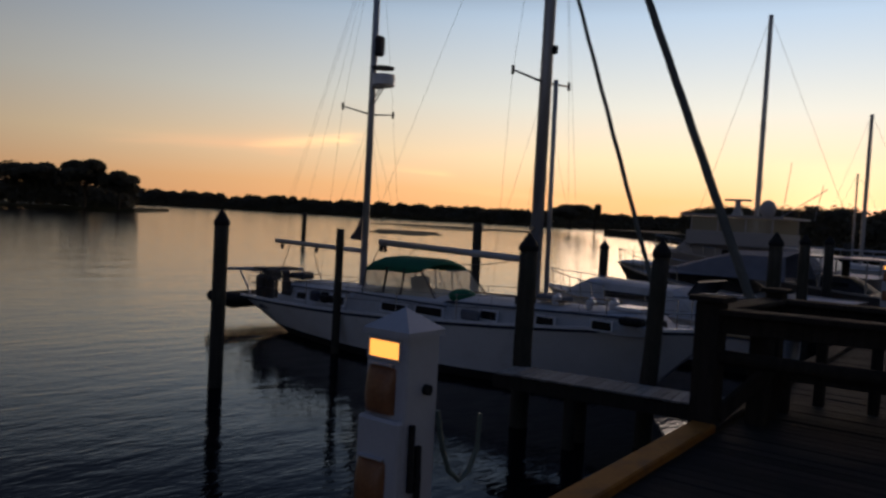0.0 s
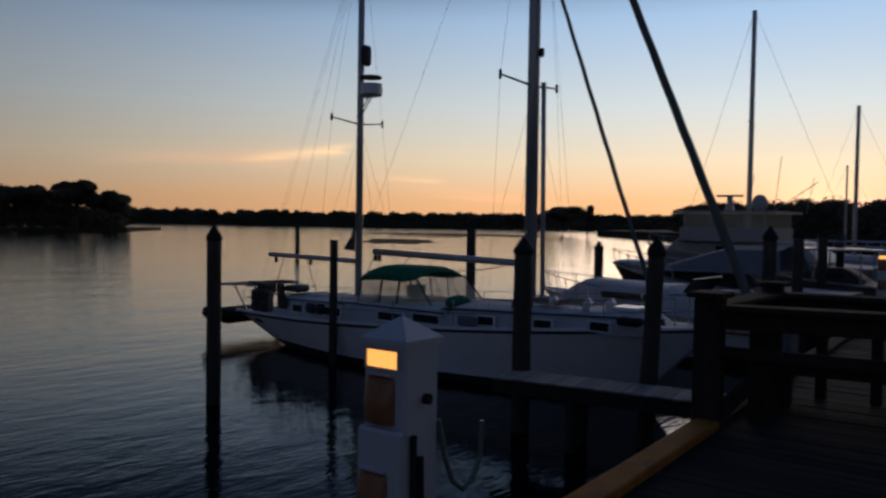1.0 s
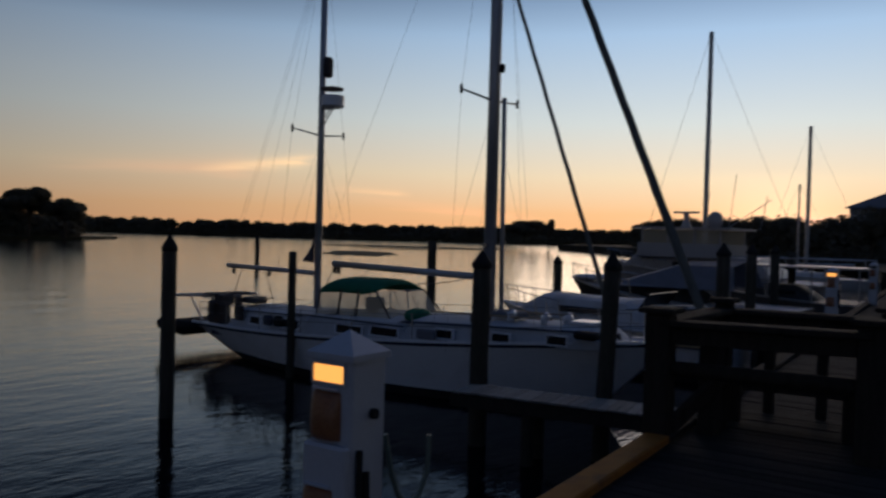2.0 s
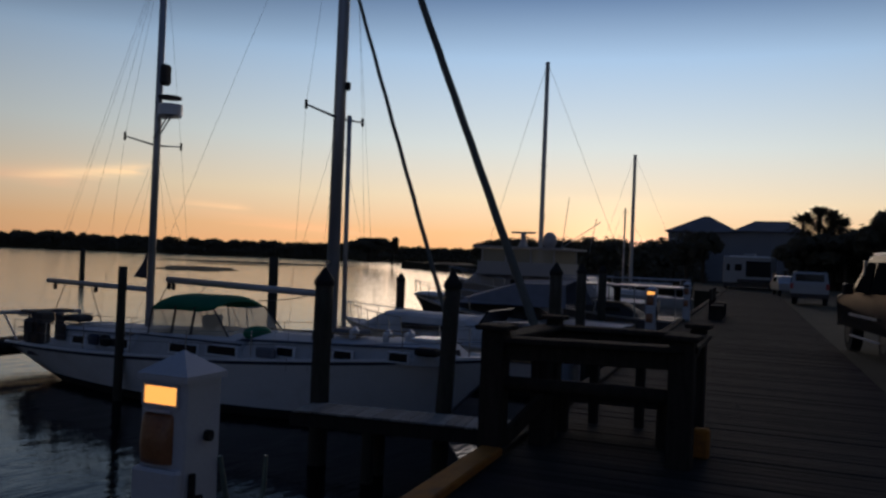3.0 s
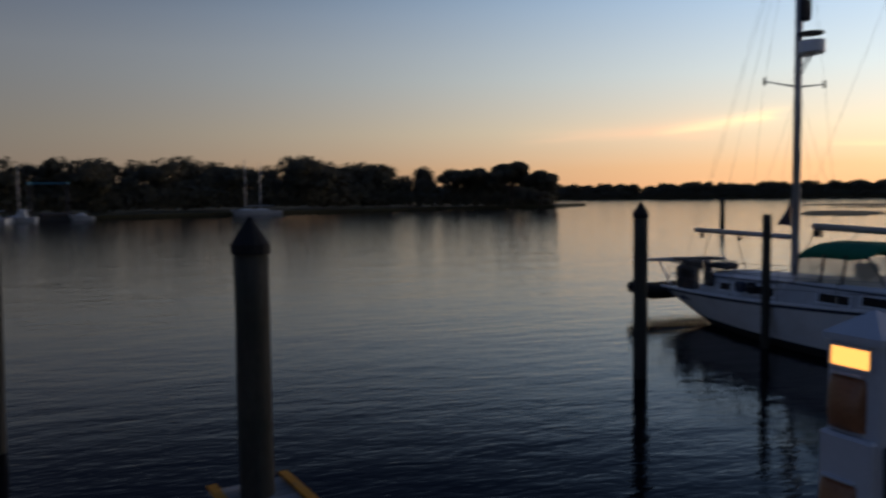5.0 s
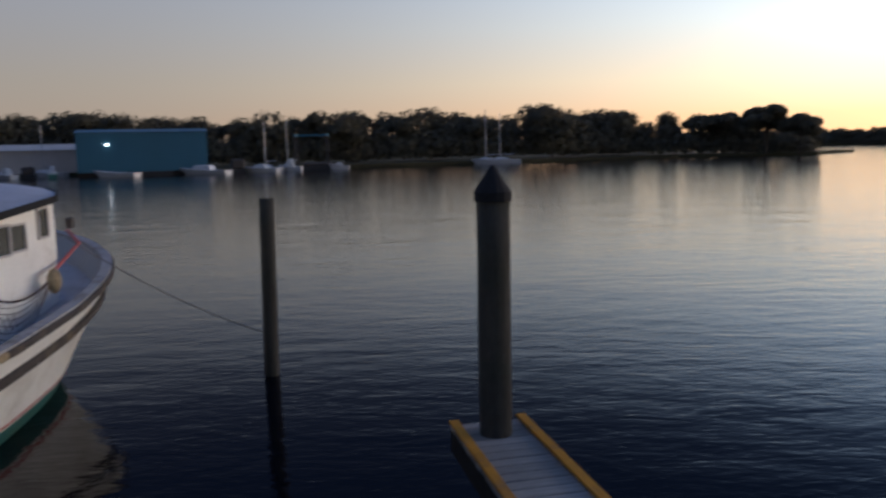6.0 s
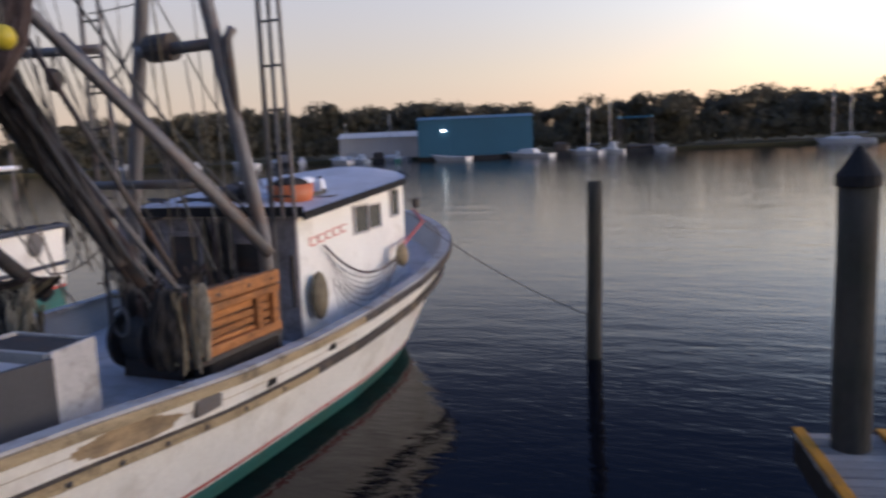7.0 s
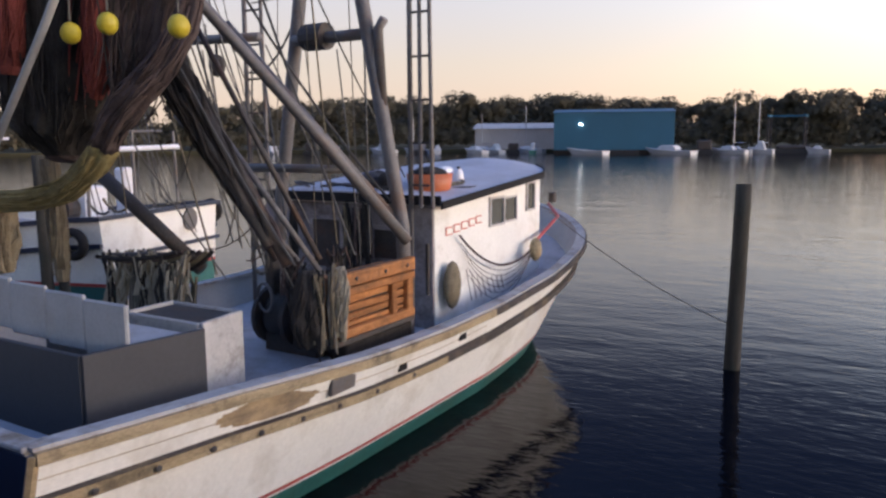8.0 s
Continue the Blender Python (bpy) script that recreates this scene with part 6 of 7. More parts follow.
# ---------------------------------------------------------------- second trawler
for x, y, r in ((-12.9, 8.13, 0.1), (-12.78, 8.36, 0.09)):
    pile(x, y, r, 3.4 - 4 * (r - 0.09), label="weathered olive timber pile with a dark wet foot", cap=False, seed=int(r * 100))
boat2 = thing("shrimp_trawler", "white trawler with dark stripes and green bottom", "trawler", pose(-14.9, 12.35, 0, 0, 0, 104))
t2 = curve((0, 1.97), (0.08, 1.92), (0.2, 1.78), (0.35, 1.7), (0.6, 1.8), (1, 2.6))
H2 = Hull(0, 12.5, 1.0, 2.3, t2, flare=0.1, stern=0.93, full=3.2, fullest=0.3)
part("hull", H2.band(lambda s: 0.6, lambda s: t2(s), m=5, transom=True), TRAWL_WHITE, boat2, "white hull", smooth=False)
part("red_stripe", H2.band(lambda s: 0.53, lambda s: 0.602, m=1, out=0.004, transom=True), RED_STRIPE, boat2)
part("bottom", H2.band(lambda s: -0.6, lambda s: 0.532, m=4, transom=True), TEAL, boat2, "green bottom", smooth=False)
part("rub_rail", H2.rail(lambda s: t2(s) - 0.55, 0.05, out=0.03), NAVY, boat2)
part("cap_rail", H2.rail(lambda s: t2(s) + 0.02, 0.06, (0.08, 0.05)), NAVY, boat2)
part("transom_stripe", boxed((0, -0.03, 1.12), (4.3, 0.06, 0.09)), NAVY, boat2)
part("transom_cap", boxed((0, -0.02, 1.99), (4.5, 0.14, 0.08)), NAVY, boat2)
part("deck", H2.cap(lambda s: t2(s) - 0.35), DECK_GREY, boat2)
part("name_bars", boxed((-2.27, 2.3, 1.52), (0.03, 0.5, 0.09)), NAVY, boat2, "lettering bars on the side")


part("tyre_fender", tyre((-2.34, 0.5, 1.48), (1, 0, 0), 0.25, 0.1), BLACK_RUBBER, boat2, "black tyre hung as a fender", smooth=True)
part("tyre_fender", tyre((2.38, 0.3, 1.75), (1, 0, 0), 0.22, 0.1), BLACK_RUBBER, boat2, "black tyre hung as a fender", smooth=True)
part("hatch_plate", tubed([(0.95, -0.02, 1.68), (0.95, -0.06, 1.68)], 0.27, 20), GREY_STEEL, boat2, "round grey plate on the transom")
part("deck_locker", boxed((-0.9, 1.4, 2.2), (0.7, 0.7, 0.75), bevel=0.04), GEL_WHITE, boat2, "white deck locker")
part("vent_housing", boxed((0.2, 1.2, 2.3), (0.32, 0.32, 1.3), bevel=0.05), GEL_WHITE, boat2, "tall white vent housing")
part("deck_winch", tubed([(-1.6, 1.5, 2.1), (-1.0, 1.5, 2.1)], 0.3, 14), DARK_METAL, boat2)
trunk = part("cabin", prism(bmesh.new(), [(-1.3, 6.2), (1.3, 6.2), (1.3, 9.0), (0, 9.8), (-1.3, 9.0)], 1.4, 3.6), TRAWL_WHITE, boat2, "white cabin")
part("cabin_roof", prism(bmesh.new(), [(-1.5, 5.8), (1.5, 5.8), (1.5, 9.2), (0, 10.1), (-1.5, 9.2)], 3.6, 3.68), ROOF_GREY, boat2)
part("rig_beam", tubed([(-2.1, 0.4, 3.38), (1.3, 0.4, 3.42)], 0.06, 8), GEL_WHITE, boat2, "white crossbeam over the stern")
part("rig_rail", tubed([(-2.1, 0.6, 3.75), (0.9, 0.6, 3.8)], 0.03, 8), GREY_STEEL, boat2)
for x, y in ((-1.9, 0.45), (1.2, 0.45), (-0.4, 0.45)):
    part("rig_leg", tubed([(x, y, 1.6), (x * 0.95, y, 3.8)], 0.035, 8), GREY_STEEL, boat2)
rg = random.Random(9)
for k in range(12):
    x = rg.uniform(-1.9, 1.4)
    part("rig_wire", tubed([(x, 0.5, 1.9), (x + rg.uniform(-0.5, 0.3), 0.6, 3.4), (x * 0.6, 0.9, rg.uniform(3.9, 6.5))], 0.013, 5), WIRE, boat2)
for k in range(6):
    part("deck_rope", tubed(sag((-1.7 + 0.5 * k, 0.1, 2.1), (-1.4 + 0.5 * k, 0.9, 2.3), 0.15, 6), 0.03, 6), rg.choice((NET_TAN, ROPE)), boat2)

# ---------------------------------------------------------------- moored motor boats
def cruiser(name, label, x, y0, y1, beam, sheer, hullm, cabm, cab, top=None, windows=True, heading=0):
    e = thing(name, label, "boat", pose(x, 1.15 if name == "motor_yacht" else 0, 0, 0, 0, heading), "moored motor boats")
    h = Hull(y0, y1, 1.3, beam, smooth(*sheer), flare=0.25, stern=0.9, full=2.4, fullest=0.35)
    z = h.sheer
    part("hull", h.band(lambda s: 0.18, lambda s: z(s), m=5, transom=True), hullm, e, smooth=True)
    part("bottom", h.band(lambda s: -0.5, lambda s: 0.182, m=3, transom=True), BOTTOM_DARK, e)
    part("rub_rail", h.rail(lambda s: z(s) - 0.03, 0.035, out=0.01), ALU, e)
    part("deck", h.cap(lambda s: z(s) - 0.03), HATCH_GREY if name == "fishing_boat" else NONSKID, e)
    c0, c1, w, hh = cab
    k = trunk_cabin(e, "cabin", c0, c1, w, w * 0.6, (z(0.4) - 0.05, z(0.8) - 0.05), (z(0.4) + hh, z(0.8) + hh * 0.75), cabm, slope=0.8, inset=0.2)
    if windows:
        for sx in (-1, 1):
            part("window", boxed((sx * (w * 0.86), (c0 * 0.55 + c1 * 0.45), z(0.5) + hh * 0.5), (0.06, (c1 - c0) * 0.35, hh * 0.3), pose(0, 0, 0, 0, 0, sx * 4), bevel=0.02), WINDOW, e, "dark side window")
    r = bmesh.new()
    prev = {}
    for i in range(7):
        s = 0.62 + 0.38 * i / 6
        for sx in (-1, 1):
            p = h.point(min(s, 0.985), z(s), sx) + Vector((-sx * 0.05, 0, 0))
            q = p + Vector((0, 0.08, 0.5))
            tube(r, [p, q], 0.014, 5)
            if sx in prev:
                tube(r, [prev[sx], q], 0.016, 5)
            prev[sx] = q
    part("bow_rail", r, CHROME, e, "bent stainless bow rail")
    return e, h


c1, _ = cruiser("cabin_cruiser", "white cabin cruiser moored bow outwards", 21.0, 5.9, 13.4, 1.6, (1.25, 1.3, 1.62), GEL_WHITE, NONSKID, (7.9, 12.5, 1.25, 0.62))
part("windscreen", boxed((0, 8.2, 2.0), (2.0, 0.05, 0.45), pose(0, 0, 0, 35)), PORT_DARK, c1)
part("side_stripe", boxed((-1.52, 8.2, 0.95), (0.03, 4.2, 0.06)), NAVY, c1)
c2, _ = cruiser("cabin_cruiser", "dark hulled cruiser under a grey canvas cover", 26.8, 5.8, 14.0, 1.9, (1.5, 1.65, 2.2), BOTTOM_DARK, BOTTOM_DARK, (8.6, 12.5, 1.3, 0.4), windows=False)
bm = bmesh.new()
grid(bm, [[(-1.75, 7.4, 2.1), (-1.2, 7.6, 2.85), (0, 7.6, 3.0), (1.2, 7.6, 2.85), (1.75, 7.4, 2.1)], [(-1.7, 9.6, 2.1), (-1.1, 9.4, 2.82), (0, 9.4, 2.95), (1.1, 9.4, 2.82), (1.7, 9.6, 2.1)], [(-1.4, 11.6, 2.05), (-0.9, 11.5, 2.15), (0, 11.5, 2.3), (0.9, 11.5, 2.15), (1.4, 11.6, 2.05)]])
part("canvas_cover", solid(bm, 0.03), BLUE_CANVAS, c2, "grey blue canvas cover")
part("white_bow", ball(bmesh.new(), (0, 13.0, 2.22), (0.7, 0.9, 0.12), 2), GEL_WHITE, c2, "white foredeck", smooth=True)
c3, _ = cruiser("motor_yacht", "large white flybridge motor yacht with a radar", 38.5, 6.0, 17.0, 2.4, (1.9, 2.1, 2.7), YACHT_PAINT, YACHT_PAINT, (8.0, 15.6, 2.0, 0.9))
fb = part("flybridge", prism(bmesh.new(), [(-2.0, 10.3), (2.0, 10.3), (2.0, 14.4), (0, 15.2), (-2.0, 14.4)], 2.9, 3.55), YACHT_PAINT, c3, "white flybridge")
part("flybridge_screen", prism(bmesh.new(), [(-1.9, 10.4), (1.9, 10.4), (1.9, 14.2), (0, 14.9), (-1.9, 14.2)], 3.552, 4.2), CLEAR_VINYL, fb, "clear enclosure panels")
for sx in (-1, 1):
    for y in (10.4, 11.6, 12.9, 14.2):
        part("frame_post", tubed([(sx * 1.92, y, 3.5), (sx * 1.9, y, 4.24)], 0.04, 6), YACHT_PAINT, fb)
part("hard_top", prism(bmesh.new(), [(-2.1, 9.9), (2.1, 9.9), (2.1, 14.6), (0, 15.5), (-2.1, 14.6)], 4.24, 4.34), YACHT_PAINT, fb)
part("satellite_dome", ball(bmesh.new(), (-1.0, 10.95, 4.7), (0.36, 0.36, 0.42), 3), YACHT_PAINT, fb, "white satellite dome", smooth=True)
bm = tubed([(-0.6, 12.5, 4.3), (-0.6, 12.5, 4.75)], 0.28, 10, 0.12)
box(bm, (-0.6, 12.5, 5.08), (0.12, 1.3, 0.1), bevel=0.02)
tube(bm, [(-0.6, 12.5, 4.7), (-0.6, 12.5, 5.05)], 0.14, 8)
part("radar_scanner", bm, YACHT_PAINT, fb, "open array radar scanner")
for y, l in ((10.2, 2.6), (11.4, 1.8), (8.8, 1.6)):
    part("whip_antenna", tubed([(-1.4, y, 4.2), (-1.45, y - 0.3, 4.2 + l)], 0.015, 5), YACHT_PAINT, fb)
part("outrigger_pole", tubed([(-1.6, 10.2, 4.3), (-1.9, 8.2, 5.6)], 0.02, 5), ALU, fb)
c4, _ = cruiser("fishing_boat", "grey open fishing boat with a long white hardtop", 33.0, 3.6, 10.4, 1.5, (1.5, 1.55, 1.8), GREY_STEEL, HATCH_GREY, (6.4, 9.4, 1.0, 0.5))
part("hard_top", boxed((0, 7.3, 2.78), (2.6, 5.2, 0.08), bevel=0.02), YACHT_PAINT, c4)
for sx in (-1, 1):
    for y in (5.0, 6.6, 8.2, 9.6):
        part("top_post", tubed([(sx * 1.1, y, 1.45), (sx * 1.15, y, 2.76)], 0.03, 6), ALU, c4)
    part("top_rail", tubed([(sx * 1.25, 4.8, 3.1), (sx * 1.25, 9.7, 3.1)], 0.025, 6), ALU, c4)
    for y in (4.8, 6.4, 8.1, 9.7):
        part("rail_post", tubed([(sx * 1.25, y, 2.8), (sx * 1.25, y, 3.1)], 0.02, 6), ALU, c4)


def sloop(x, y, length, mast, heading, label, r=0.09, lean=0.0):
    e = thing("sailboat", label, "sailboat", pose(x, y, 0, 0, 0, heading), "distant sailboats")
    h = Hull(-length / 2, length / 2, length * 0.12, length * 0.15, smooth(0.85, 0.95, 1.2), flare=0.15, stern=0.6, full=2.0)
    z = h.sheer
    part("hull", h.band(lambda s: -0.1, lambda s: z(s), n=16, m=3, transom=True), YARD_WHITE, e)
    part("deck", h.cap(lambda s: z(s) - 0.02, n=14), YARD_WHITE, e)
    trunk_cabin(e, "cabin", -length * 0.15, length * 0.25, length * 0.09, length * 0.06, (0.9, 1.0), (1.3, 1.35), YARD_WHITE)
    m = part("mast", tubed([(0, length * 0.08, 0.9), (0, length * 0.08, mast)], r, 8, r * 0.8), ALU, e)
    part("boom", tubed([(0, length * 0.08, 2.0), (0, -length * 0.3, 2.05)], r * 0.8, 6), ALU, e)
    part("spreader", tubed([(-0.6, length * 0.08, mast * 0.6), (0.6, length * 0.08, mast * 0.6)], 0.03, 5), ALU, m)
    for a, b in (((0, length * 0.08, mast), (0, length / 2, 1.1)), ((0, length * 0.08, mast), (0, -length / 2, 0.9))):
        part("stay", tubed([a, b], 0.01, 4), WIRE, e)
    return e


sloop(46.8, 14.85, 11, 16.2, 0, "white sloop with a tall bare mast", 0.17)
sloop(73.3, 15.0, 10, 14.0, 0, "white sloop with a tall bare mast", 0.19)
sloop(76.0, 16.5, 8, 9.2, 0, "small white sloop with a bare mast", 0.1)
sloop(18.0, 176.5, 8, 12.0, 80, "white sloop at anchor by the bank", 0.12)
sloop(21.2, 176.5, 8, 11.2, 80, "white sloop at anchor by the bank", 0.12)
sloop(-26.8, 150.5, 6.0, 9.4, 70, "white sloop at the far boatyard", 0.11)
sloop(-23.0, 152.5, 5.5, 10.0, 60, "white sloop at the far boatyard", 0.11)
for x, y, l, m in ((-74, 142, 7, 8.0), (-66, 146, 8, 9.5), (-95, 136, 8, 8), (-88, 138, 7, 7)):
    sloop(x, y, l, m, 75, "white sloop at the far boatyard", 0.09)


def small_boat(x, y, length, heading, cabin, label, hm=None):
    e = thing("motor_boat", label, "boat", pose(x, y, 0, 0, 0, heading), "boats at the far yard")
    h = Hull(-length / 2, length / 2, length * 0.15, length * 0.16, smooth(0.75, 0.85, 1.25), flare=0.25, stern=0.9)
    z = h.sheer
    part("hull", h.band(lambda s: -0.1, lambda s: z(s), n=14, m=3, transom=True), hm or YARD_WHITE, e)
    part("deck", h.cap(lambda s: z(s) - 0.03, n=12), YARD_WHITE, e)
    if cabin:
        c = trunk_cabin(e, "cabin", -length * 0.2, length * 0.2, length * 0.11, length * 0.09, (0.8, 0.9), (1.0 + cabin, 0.9 + cabin), YARD_WHITE, slope=0.5)
        part("window", boxed((length * 0.1, 0, 0.9 + cabin * 0.55), (0.1, length * 0.25, cabin * 0.3)), WINDOW, e)
    return e


for x, y, l, hd, c, hm in ((-50.5, 137.0, 8.8, 74, 0.0, None), (-36.7, 141.8, 10.0, 73, 0.7, None), (-27.6, 147.0, 7.0, 76, 0.5, None), (-22.6, 150.4, 4.6, 80, 1.3, None), (-13.9, 156.5, 4.2, 85, 0.4, None), (-62.3, 140, 5.0, 20, 1.1, TEAL), (-70.5, 140.5, 6, 50, 0.9, None), (-74, 138, 7, 64, 0.5, None), (-82, 137, 5, 30, 0.7, None), (-91, 131, 8, 62, 1.2, None), (-99, 126, 5, 45, 0.6, None), (-110, 119, 7, 60, 0.8, None)):
    small_boat(x, y, l, hd, c, "small white motor boat at the far boatyard" if hm is None else "small teal hulled boat at the far boatyard", hm)
for x, y, l, h, mt in ((-31.5, 146, 3.2, 1.9, DARK_METAL), (-67, 141, 2.5, 1.4, DARK_METAL), (-85.5, 135.5, 3.0, 1.6, BLUE_CANVAS), (-104, 124, 3.0, 1.6, DARK_METAL), (-18, 157, 7.0, 0.8, DARK_METAL)):
    sk = thing("work_barge", "dark covered work barge at the far boatyard", "barge", pose(x, y, 0, 0, 0, 18))
    part("hull", boxed((0, 0, 0.3), (l, 2.2, 0.9), bevel=0.08), BOTTOM_DARK, sk)
    part("load", boxed((0, 0.2, 0.7 + h / 2), (l * 0.8, 1.6, h), bevel=0.25), mt, sk, "tarpaulin-covered load")
small_boat(150, 380, 7, 90, 0.8, "small distant motor boat under way")

# ---------------------------------------------------------------- buildings
def along(a, b):
    a, b = Vector(a), Vector(b)
    return Matrix.Translation((a.x, a.y, 0)) @ Matrix.Rotation(math.atan2(b.y - a.y, b.x - a.x), 4, "Z"), (b - a).length


m, ln = along((-57.6, 138.9, 0), (-36.8, 145.8, 0))
blue = thing("boat_shed", "long blue ribbed metal boat shed by the water", "shed", m)
part("wall", boxed((ln / 2, 7, 4.2), (ln, 14, 7.2)), BLUE_METAL, blue)
for i in range(36):
    part("rib", boxed((0.3 + i * (ln - 0.6) / 35, -0.03, 4.2), (0.08, 0.06, 7.1)), BLUE_METAL, blue)
part("roof", prism(bmesh.new(), [(-0.25, 7.78), (14.25, 7.78), (7, 8.5)], -0.2, ln + 0.2, "x"), BLUE_METAL, blue)
part("base", boxed((ln / 2, 7, 0.4), (ln, 14.2, 0.8)), DARK_WOOD, blue)
part("wall_lamp", boxed((5.0, -0.2, 5.6), (0.7, 0.25, 0.22), bevel=0.03), mat("white_yard_lamp", (0.9, 0.9, 0.9), 0.4, bump=0, emit=((0.9, 0.95, 1.0), 2.5)), blue, "small lit white lamp")
part("floating_dock", boxed((12, -3.2, 0.3), (7, 3, 1.0), bevel=0.05), BOTTOM_DARK, blue, "dark floating dock")
m, ln = along((-79, 147.5, 0), (-62, 154, 0))
grey = thing("boat_shed", "low pale grey shed by the boatyard", "shed", m)
part("wall", boxed((ln / 2, 6, 2.9), (ln, 12, 4.4)), PALE_WALL, grey)
part("roof", prism(bmesh.new(), [(-0.5, 5.0), (12.5, 5.0), (6, 6.2)], -0.4, ln + 0.4, "x"), PALE_WALL, grey)
lift = thing("boat_lift", "dark steel travel lift frame at the boatyard", "boat lift", pose(-20, 164, 0))
for x in (-3.2, 3.2):
    for y in (-2, 2):
        part("leg", boxed((x, y, 3.8), (0.3, 0.3, 6.6)), DARK_METAL, lift)
    part("side_beam", boxed((x, 0, 7.0), (0.35, 4.4, 0.4)), BLUE_METAL, lift)
part("top_beam", boxed((0, 2, 7.0), (6.4, 0.35, 0.4)), BLUE_METAL, lift)
home = thing("house", "large pale house with hipped dark roofs", "house", pose(119, 0, 1.9))
for y0, y1, z0, zt, hip in ((10.9, 20.4, 7.1, 9.7, 0.4), (2.2, 10.9, 7.3, 9.1, 2.2)):
    w = part("wall", boxed((6, (y0 + y1) / 2, z0 / 2), (12, y1 - y0, z0)), HOUSE_WALL, home)
    a, b = y0 - 0.6, y1 + 0.6
    bm = bmesh.new()
    e = [bm.verts.new(p) for p in ((-0.7, a, z0), (12.7, a, z0), (12.7, b, z0), (-0.7, b, z0))]
    r = [bm.verts.new(p) for p in ((5, (a + b) / 2 - hip, zt), (7, (a + b) / 2 - hip, zt), (7, (a + b) / 2 + hip, zt), (5, (a + b) / 2 + hip, zt))]
    for i in range(4):
        bm.faces.new((e[i], e[(i + 1) % 4], r[(i + 1) % 4], r[i]))
    bm.faces.new(r)
    bm.faces.new(e[::-1])
    part("roof", bm, ROOFING, home, "dark hipped shingle roof")
for i in range(6):
    w = part("window", boxed((-0.02, 14.6 + i * 1.0, 6.5), (0.1, 0.62, 0.8)), WINDOW, home)
    part("frame", boxed((-0.04, 14.6 + i * 1.0, 6.04), (0.12, 0.8, 0.08)), GEL_WHITE, w)

# ---------------------------------------------------------------- vehicles
def wheel(e, x, y, r=0.36):
    w = part("wheel", tubed([(x - 0.11, y, r), (x + 0.11, y, r)], r, 18), BLACK_RUBBER, e)
    part("rim", tubed([(x - 0.125, y, r), (x + 0.125, y, r)], r * 0.55, 14), DARK_METAL, w)


def vehicle(name, label, m, profile, width, paint, glass, lamps=(), wheels=(0.9, 3.5), r=0.36, upper=None):
    """A car from its side outline (along local y from the nose, up z), narrowed towards the roof."""
    e = thing(name, label, "car", m, "parked vehicles")
    bm = prism(bmesh.new(), profile, -width / 2, width / 2, "x")
    for v in bm.verts:
        if v.co.z < 0.8:
            v.co.x *= 1 - 0.16 * (0.8 - v.co.z)
        if v.co.z > 1.05:
            v.co.x *= 1 - 0.16 * min(1, (v.co.z - 1.05) / 0.7)
    bmesh.ops.bevel(bm, geom=list(bm.edges), offset=0.04, segments=2, affect="EDGES", profile=0.5)
    part("body", bm, paint, e)
    for y0, y1, z0, z1, sl in glass:
        for sx in (-1, 1):
            g = prism(bmesh.new(), [(y0, z0), (y1, z0), (y1 - 0.05, z1), (y0 + sl, z1)], -0.02, 0.02, "x")
            for v in g.verts:
                v.co.x += sx * (width / 2 * (1 - 0.16 * min(1, max(0, (v.co.z - 1.05) / 0.7))) + 0.005)
            part("side_window", g, CAR_GLASS, e)
    for sx in (-1, 1):
        for y in wheels:
            wheel(e, sx * (width / 2 - 0.2), y, r)
    for name_, c, s, mt in lamps:
        part(name_, boxed(c, s, bevel=0.015), mt, e)
    return e


SUV = [(0.0, 0.45), (0.05, 0.95), (0.15, 1.05), (1.35, 1.15), (2.05, 1.78), (2.4, 1.85), (4.6, 1.83), (4.85, 1.15), (4.9, 0.45)]
suv = vehicle("parked_suv", "dark parked suv with pale trim beside the boardwalk", pose(21.0, -1.42, 1.9, 0, 0, 102) @ Matrix.Diagonal((1, 1, 1.16, 1)), SUV, 1.95, CAR_DARK,
              ((1.6, 2.7, 1.15, 1.7, 0.55), (2.8, 4.5, 1.15, 1.7, 0.02)),
              (("bumper", (0, 0.03, 0.55), (1.86, 0.16, 0.22), DARK_METAL), ("headlight", (0.75, 0.1, 0.9), (0.35, 0.12, 0.18), GEL_WHITE), ("headlight", (-0.75, 0.1, 0.9), (0.35, 0.12, 0.18), GEL_WHITE), ("side_trim", (0.985, 2.3, 0.72), (0.02, 2.0, 0.045), PALE_WALL), ("running_board", (0.93, 2.3, 0.32), (0.1, 2.0, 0.03), PALE_WALL), ("wing_mirror", (1.12, 1.75, 1.2), (0.2, 0.12, 0.2), CAR_DARK), ("roof_panel", (0, 3.4, 1.85), (1.6, 2.2, 0.05), CAR_WHITE), ("door_pillar", (0.88, 2.02, 1.42), (0.06, 0.12, 0.62), CAR_WHITE), ("windscreen", (0, 1.72, 1.47), (1.55, 0.05, 0.72), CAR_GLASS)))
VAN = [(0.0, 0.4), (0.05, 1.0), (1.2, 1.15), (1.9, 1.7), (4.3, 1.75), (4.6, 1.1), (4.65, 0.4)]
v2 = vehicle("parked_suv", "white parked suv seen from behind", pose(49.5, 0.35, 1.92, 0, 0, 90), VAN, 1.9, CAR_WHITE, ((1.5, 4.2, 1.15, 1.6, 0.5),),
             (("rear_window", (0, 4.5, 1.42), (1.35, 0.06, 0.42), WINDOW), ("tail_light", (0.85, 4.62, 1.0), (0.15, 0.06, 0.3), RED_STRIPE), ("tail_light", (-0.85, 4.62, 1.0), (0.15, 0.06, 0.3), RED_STRIPE), ("bumper", (0, 4.62, 0.5), (1.85, 0.12, 0.22), DARK_METAL)))
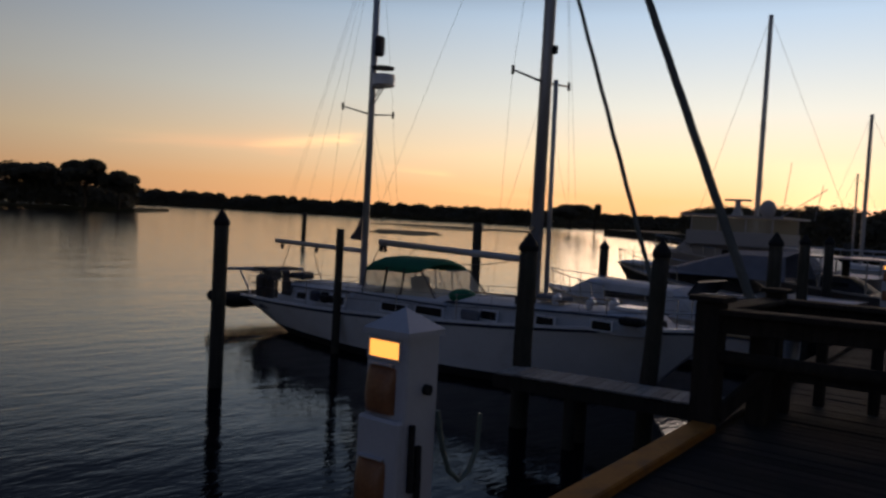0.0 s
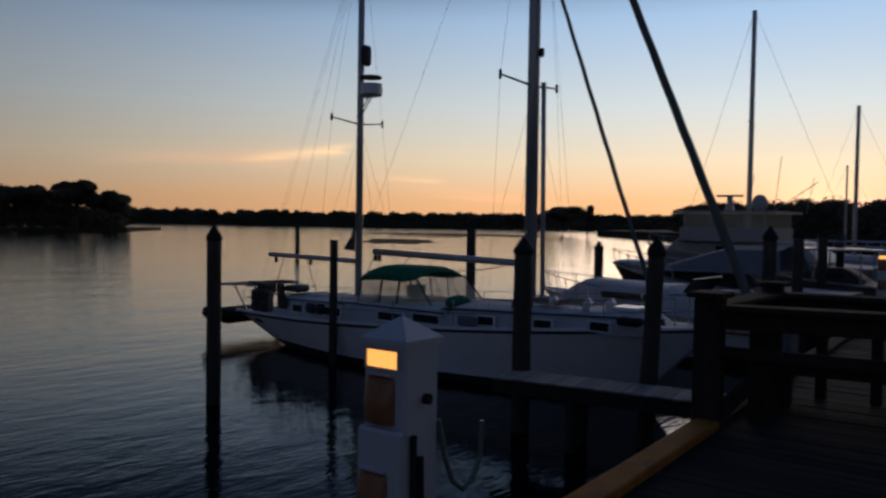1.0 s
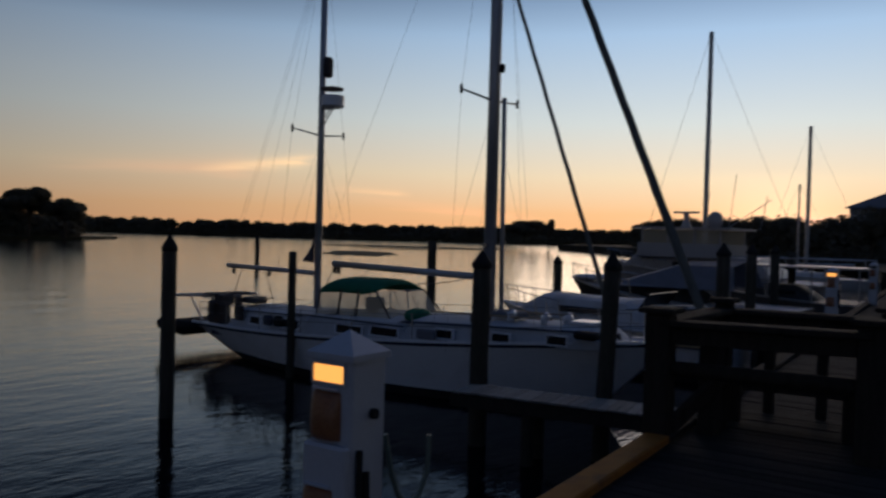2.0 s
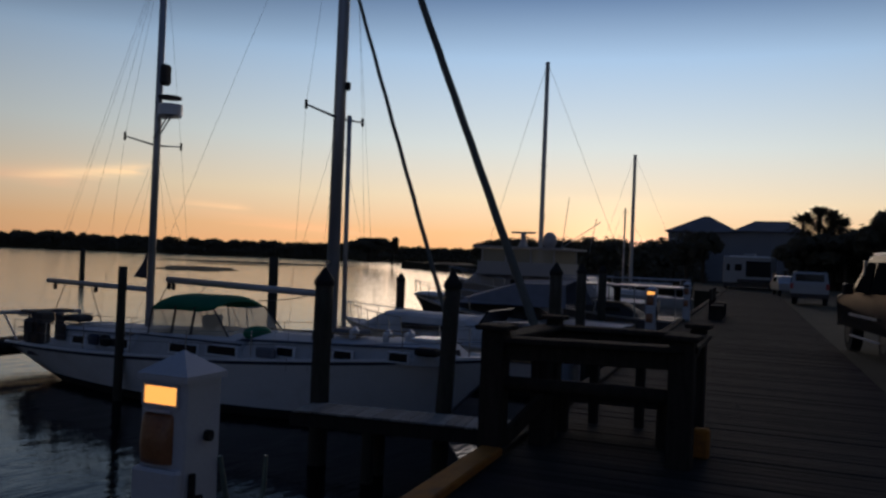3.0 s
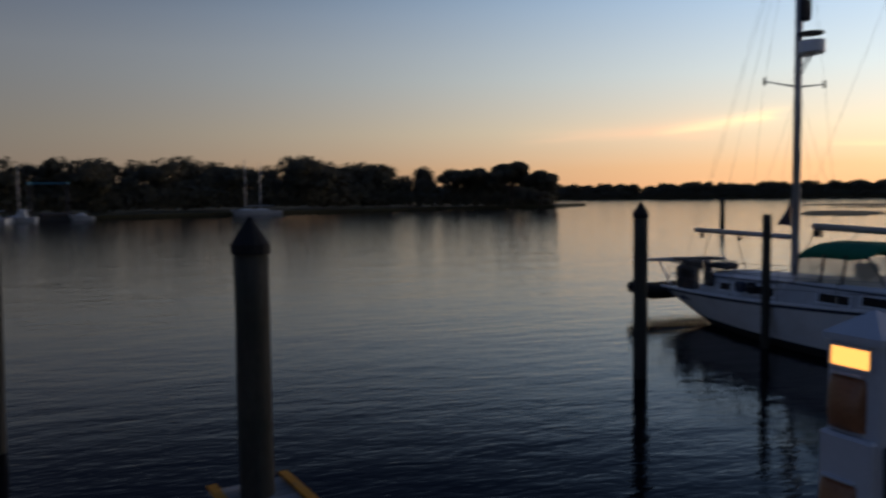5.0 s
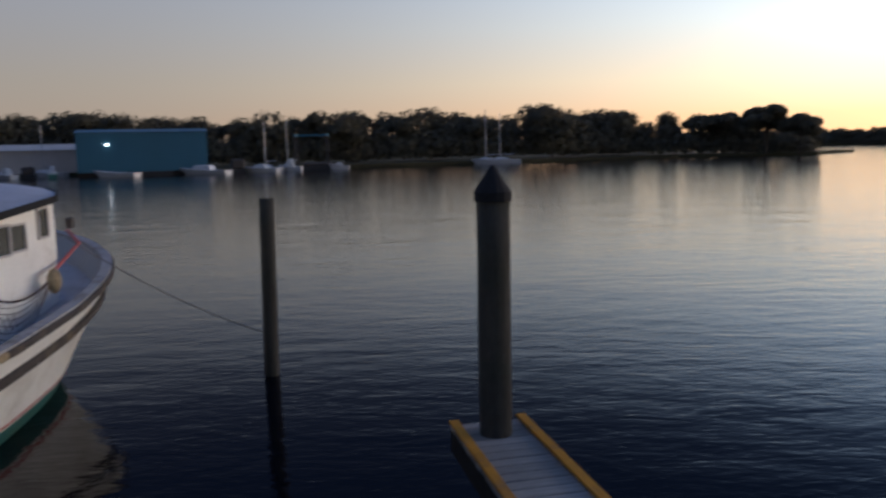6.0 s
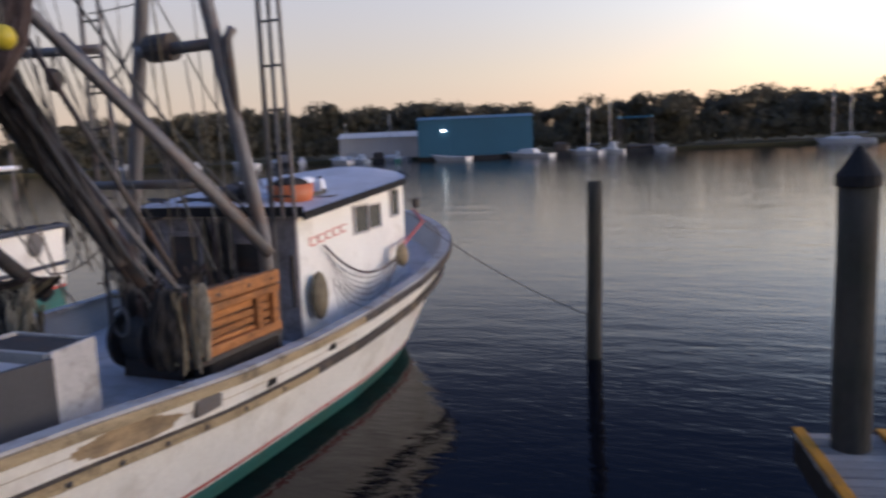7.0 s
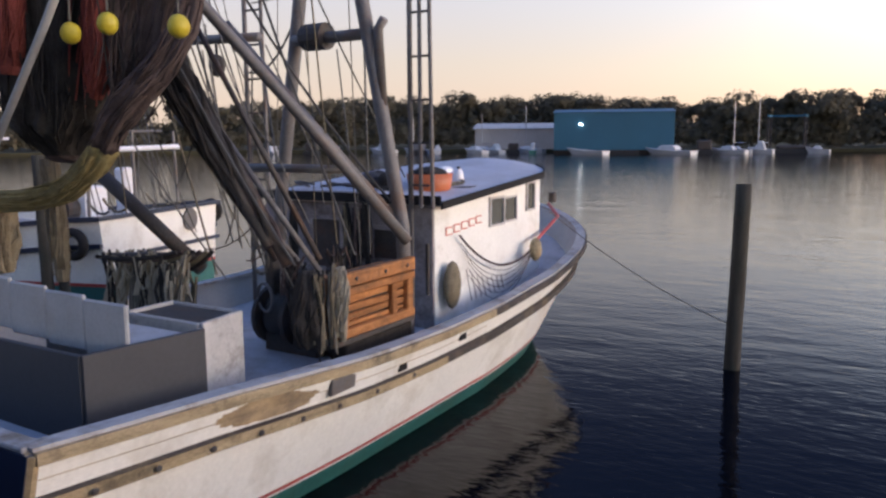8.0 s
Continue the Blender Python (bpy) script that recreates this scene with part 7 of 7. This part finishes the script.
v3 = vehicle("parked_car", "white parked sedan beside the boardwalk", pose(64, 2.4, 1.92, 0, 0, 100), [(0, 0.4), (0.05, 0.85), (1.3, 0.98), (2.0, 1.42), (3.3, 1.4), (4.1, 1.0), (4.5, 0.9), (4.5, 0.4)], 1.8, CAR_WHITE, ((1.7, 3.5, 0.98, 1.32, 0.5),))
rv = thing("motorhome", "large white motorhome with a dark windscreen", "motorhome", pose(75, 5.8, 1.92))
part("body", boxed((4.2, 0, 1.75), (8.4, 4.1, 2.5), bevel=0.12), CAR_WHITE, rv)
part("windscreen", boxed((-0.03, -0.95, 1.85), (0.08, 2.1, 1.4), bevel=0.03), PORT_DARK, rv)
for y, w, z in ((1.6, 0.3, 1.95), (0.75, 0.6, 1.95)):
    part("side_window", boxed((-0.02, y, z), (0.08, w, 0.6), bevel=0.03), PORT_DARK, rv)
part("bumper", boxed((-0.1, -0.6, 0.75), (0.2, 2.8, 0.3), bevel=0.05), DARK_METAL, rv)
part("wing_mirror", boxed((-0.3, 0.22, 2.0), (0.12, 0.2, 0.45), bevel=0.04), CAR_WHITE, rv)
part("roof_band", boxed((0.0, -0.2, 2.92), (0.12, 3.4, 0.16), bevel=0.03), GEL_WHITE, rv)
part("air_conditioner", boxed((2.5, 0, 3.1), (1.2, 1.0, 0.3), bevel=0.08), CAR_WHITE, rv)
part("skirt", boxed((4.2, 0, 0.4), (8.2, 4.0, 0.4)), DARK_METAL, rv)
for x in (1.3, 6.5):
    for y in (-1.9, 1.9):
        w = part("wheel", tubed([(x, y - 0.12, 0.42), (x, y + 0.12, 0.42)], 0.42, 14), BLACK_RUBBER, rv)
for u in (27.5, 30.0):
    be = thing("picnic_bench", "dark timber bench on the boardwalk", "bench", DOCK @ pose(u, 0.9, DECK_Z))
    part("seat", boxed((0, 0, 0.45), (1.6, 0.4, 0.05), bevel=0.01), DARK_WOOD, be)
    part("backrest", boxed((0, 0.2, 0.8), (1.6, 0.05, 0.4), bevel=0.01), DARK_WOOD, be)
    for sx in (-0.7, 0.7):
        part("leg", boxed((sx, 0, 0.225), (0.08, 0.38, 0.45)), DARK_WOOD, be)
        part("back_post", boxed((sx, 0.2, 0.5), (0.08, 0.06, 1.0)), DARK_WOOD, be)

# ---------------------------------------------------------------- boardwalk planks
PITCH = 0.146
W = DOCK_OUT - DOCK_IN - 0.2
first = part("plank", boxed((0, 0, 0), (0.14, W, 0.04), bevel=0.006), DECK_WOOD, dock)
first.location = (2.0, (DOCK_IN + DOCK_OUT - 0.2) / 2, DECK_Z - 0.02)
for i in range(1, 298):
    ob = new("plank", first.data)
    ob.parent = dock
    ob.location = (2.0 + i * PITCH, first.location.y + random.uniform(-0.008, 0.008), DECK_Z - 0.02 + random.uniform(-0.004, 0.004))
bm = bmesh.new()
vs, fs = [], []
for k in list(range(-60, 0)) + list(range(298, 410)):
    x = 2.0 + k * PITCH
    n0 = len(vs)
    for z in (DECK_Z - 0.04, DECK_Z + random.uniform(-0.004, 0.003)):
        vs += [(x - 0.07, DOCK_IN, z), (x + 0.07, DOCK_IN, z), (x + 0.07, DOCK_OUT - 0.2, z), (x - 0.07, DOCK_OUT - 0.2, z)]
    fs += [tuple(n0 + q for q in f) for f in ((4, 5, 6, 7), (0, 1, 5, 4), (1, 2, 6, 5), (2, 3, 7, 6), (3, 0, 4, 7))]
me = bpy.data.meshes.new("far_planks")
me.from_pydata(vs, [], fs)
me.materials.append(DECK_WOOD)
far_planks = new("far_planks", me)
far_planks.parent = dock
far_planks["kind"] = "stuff"
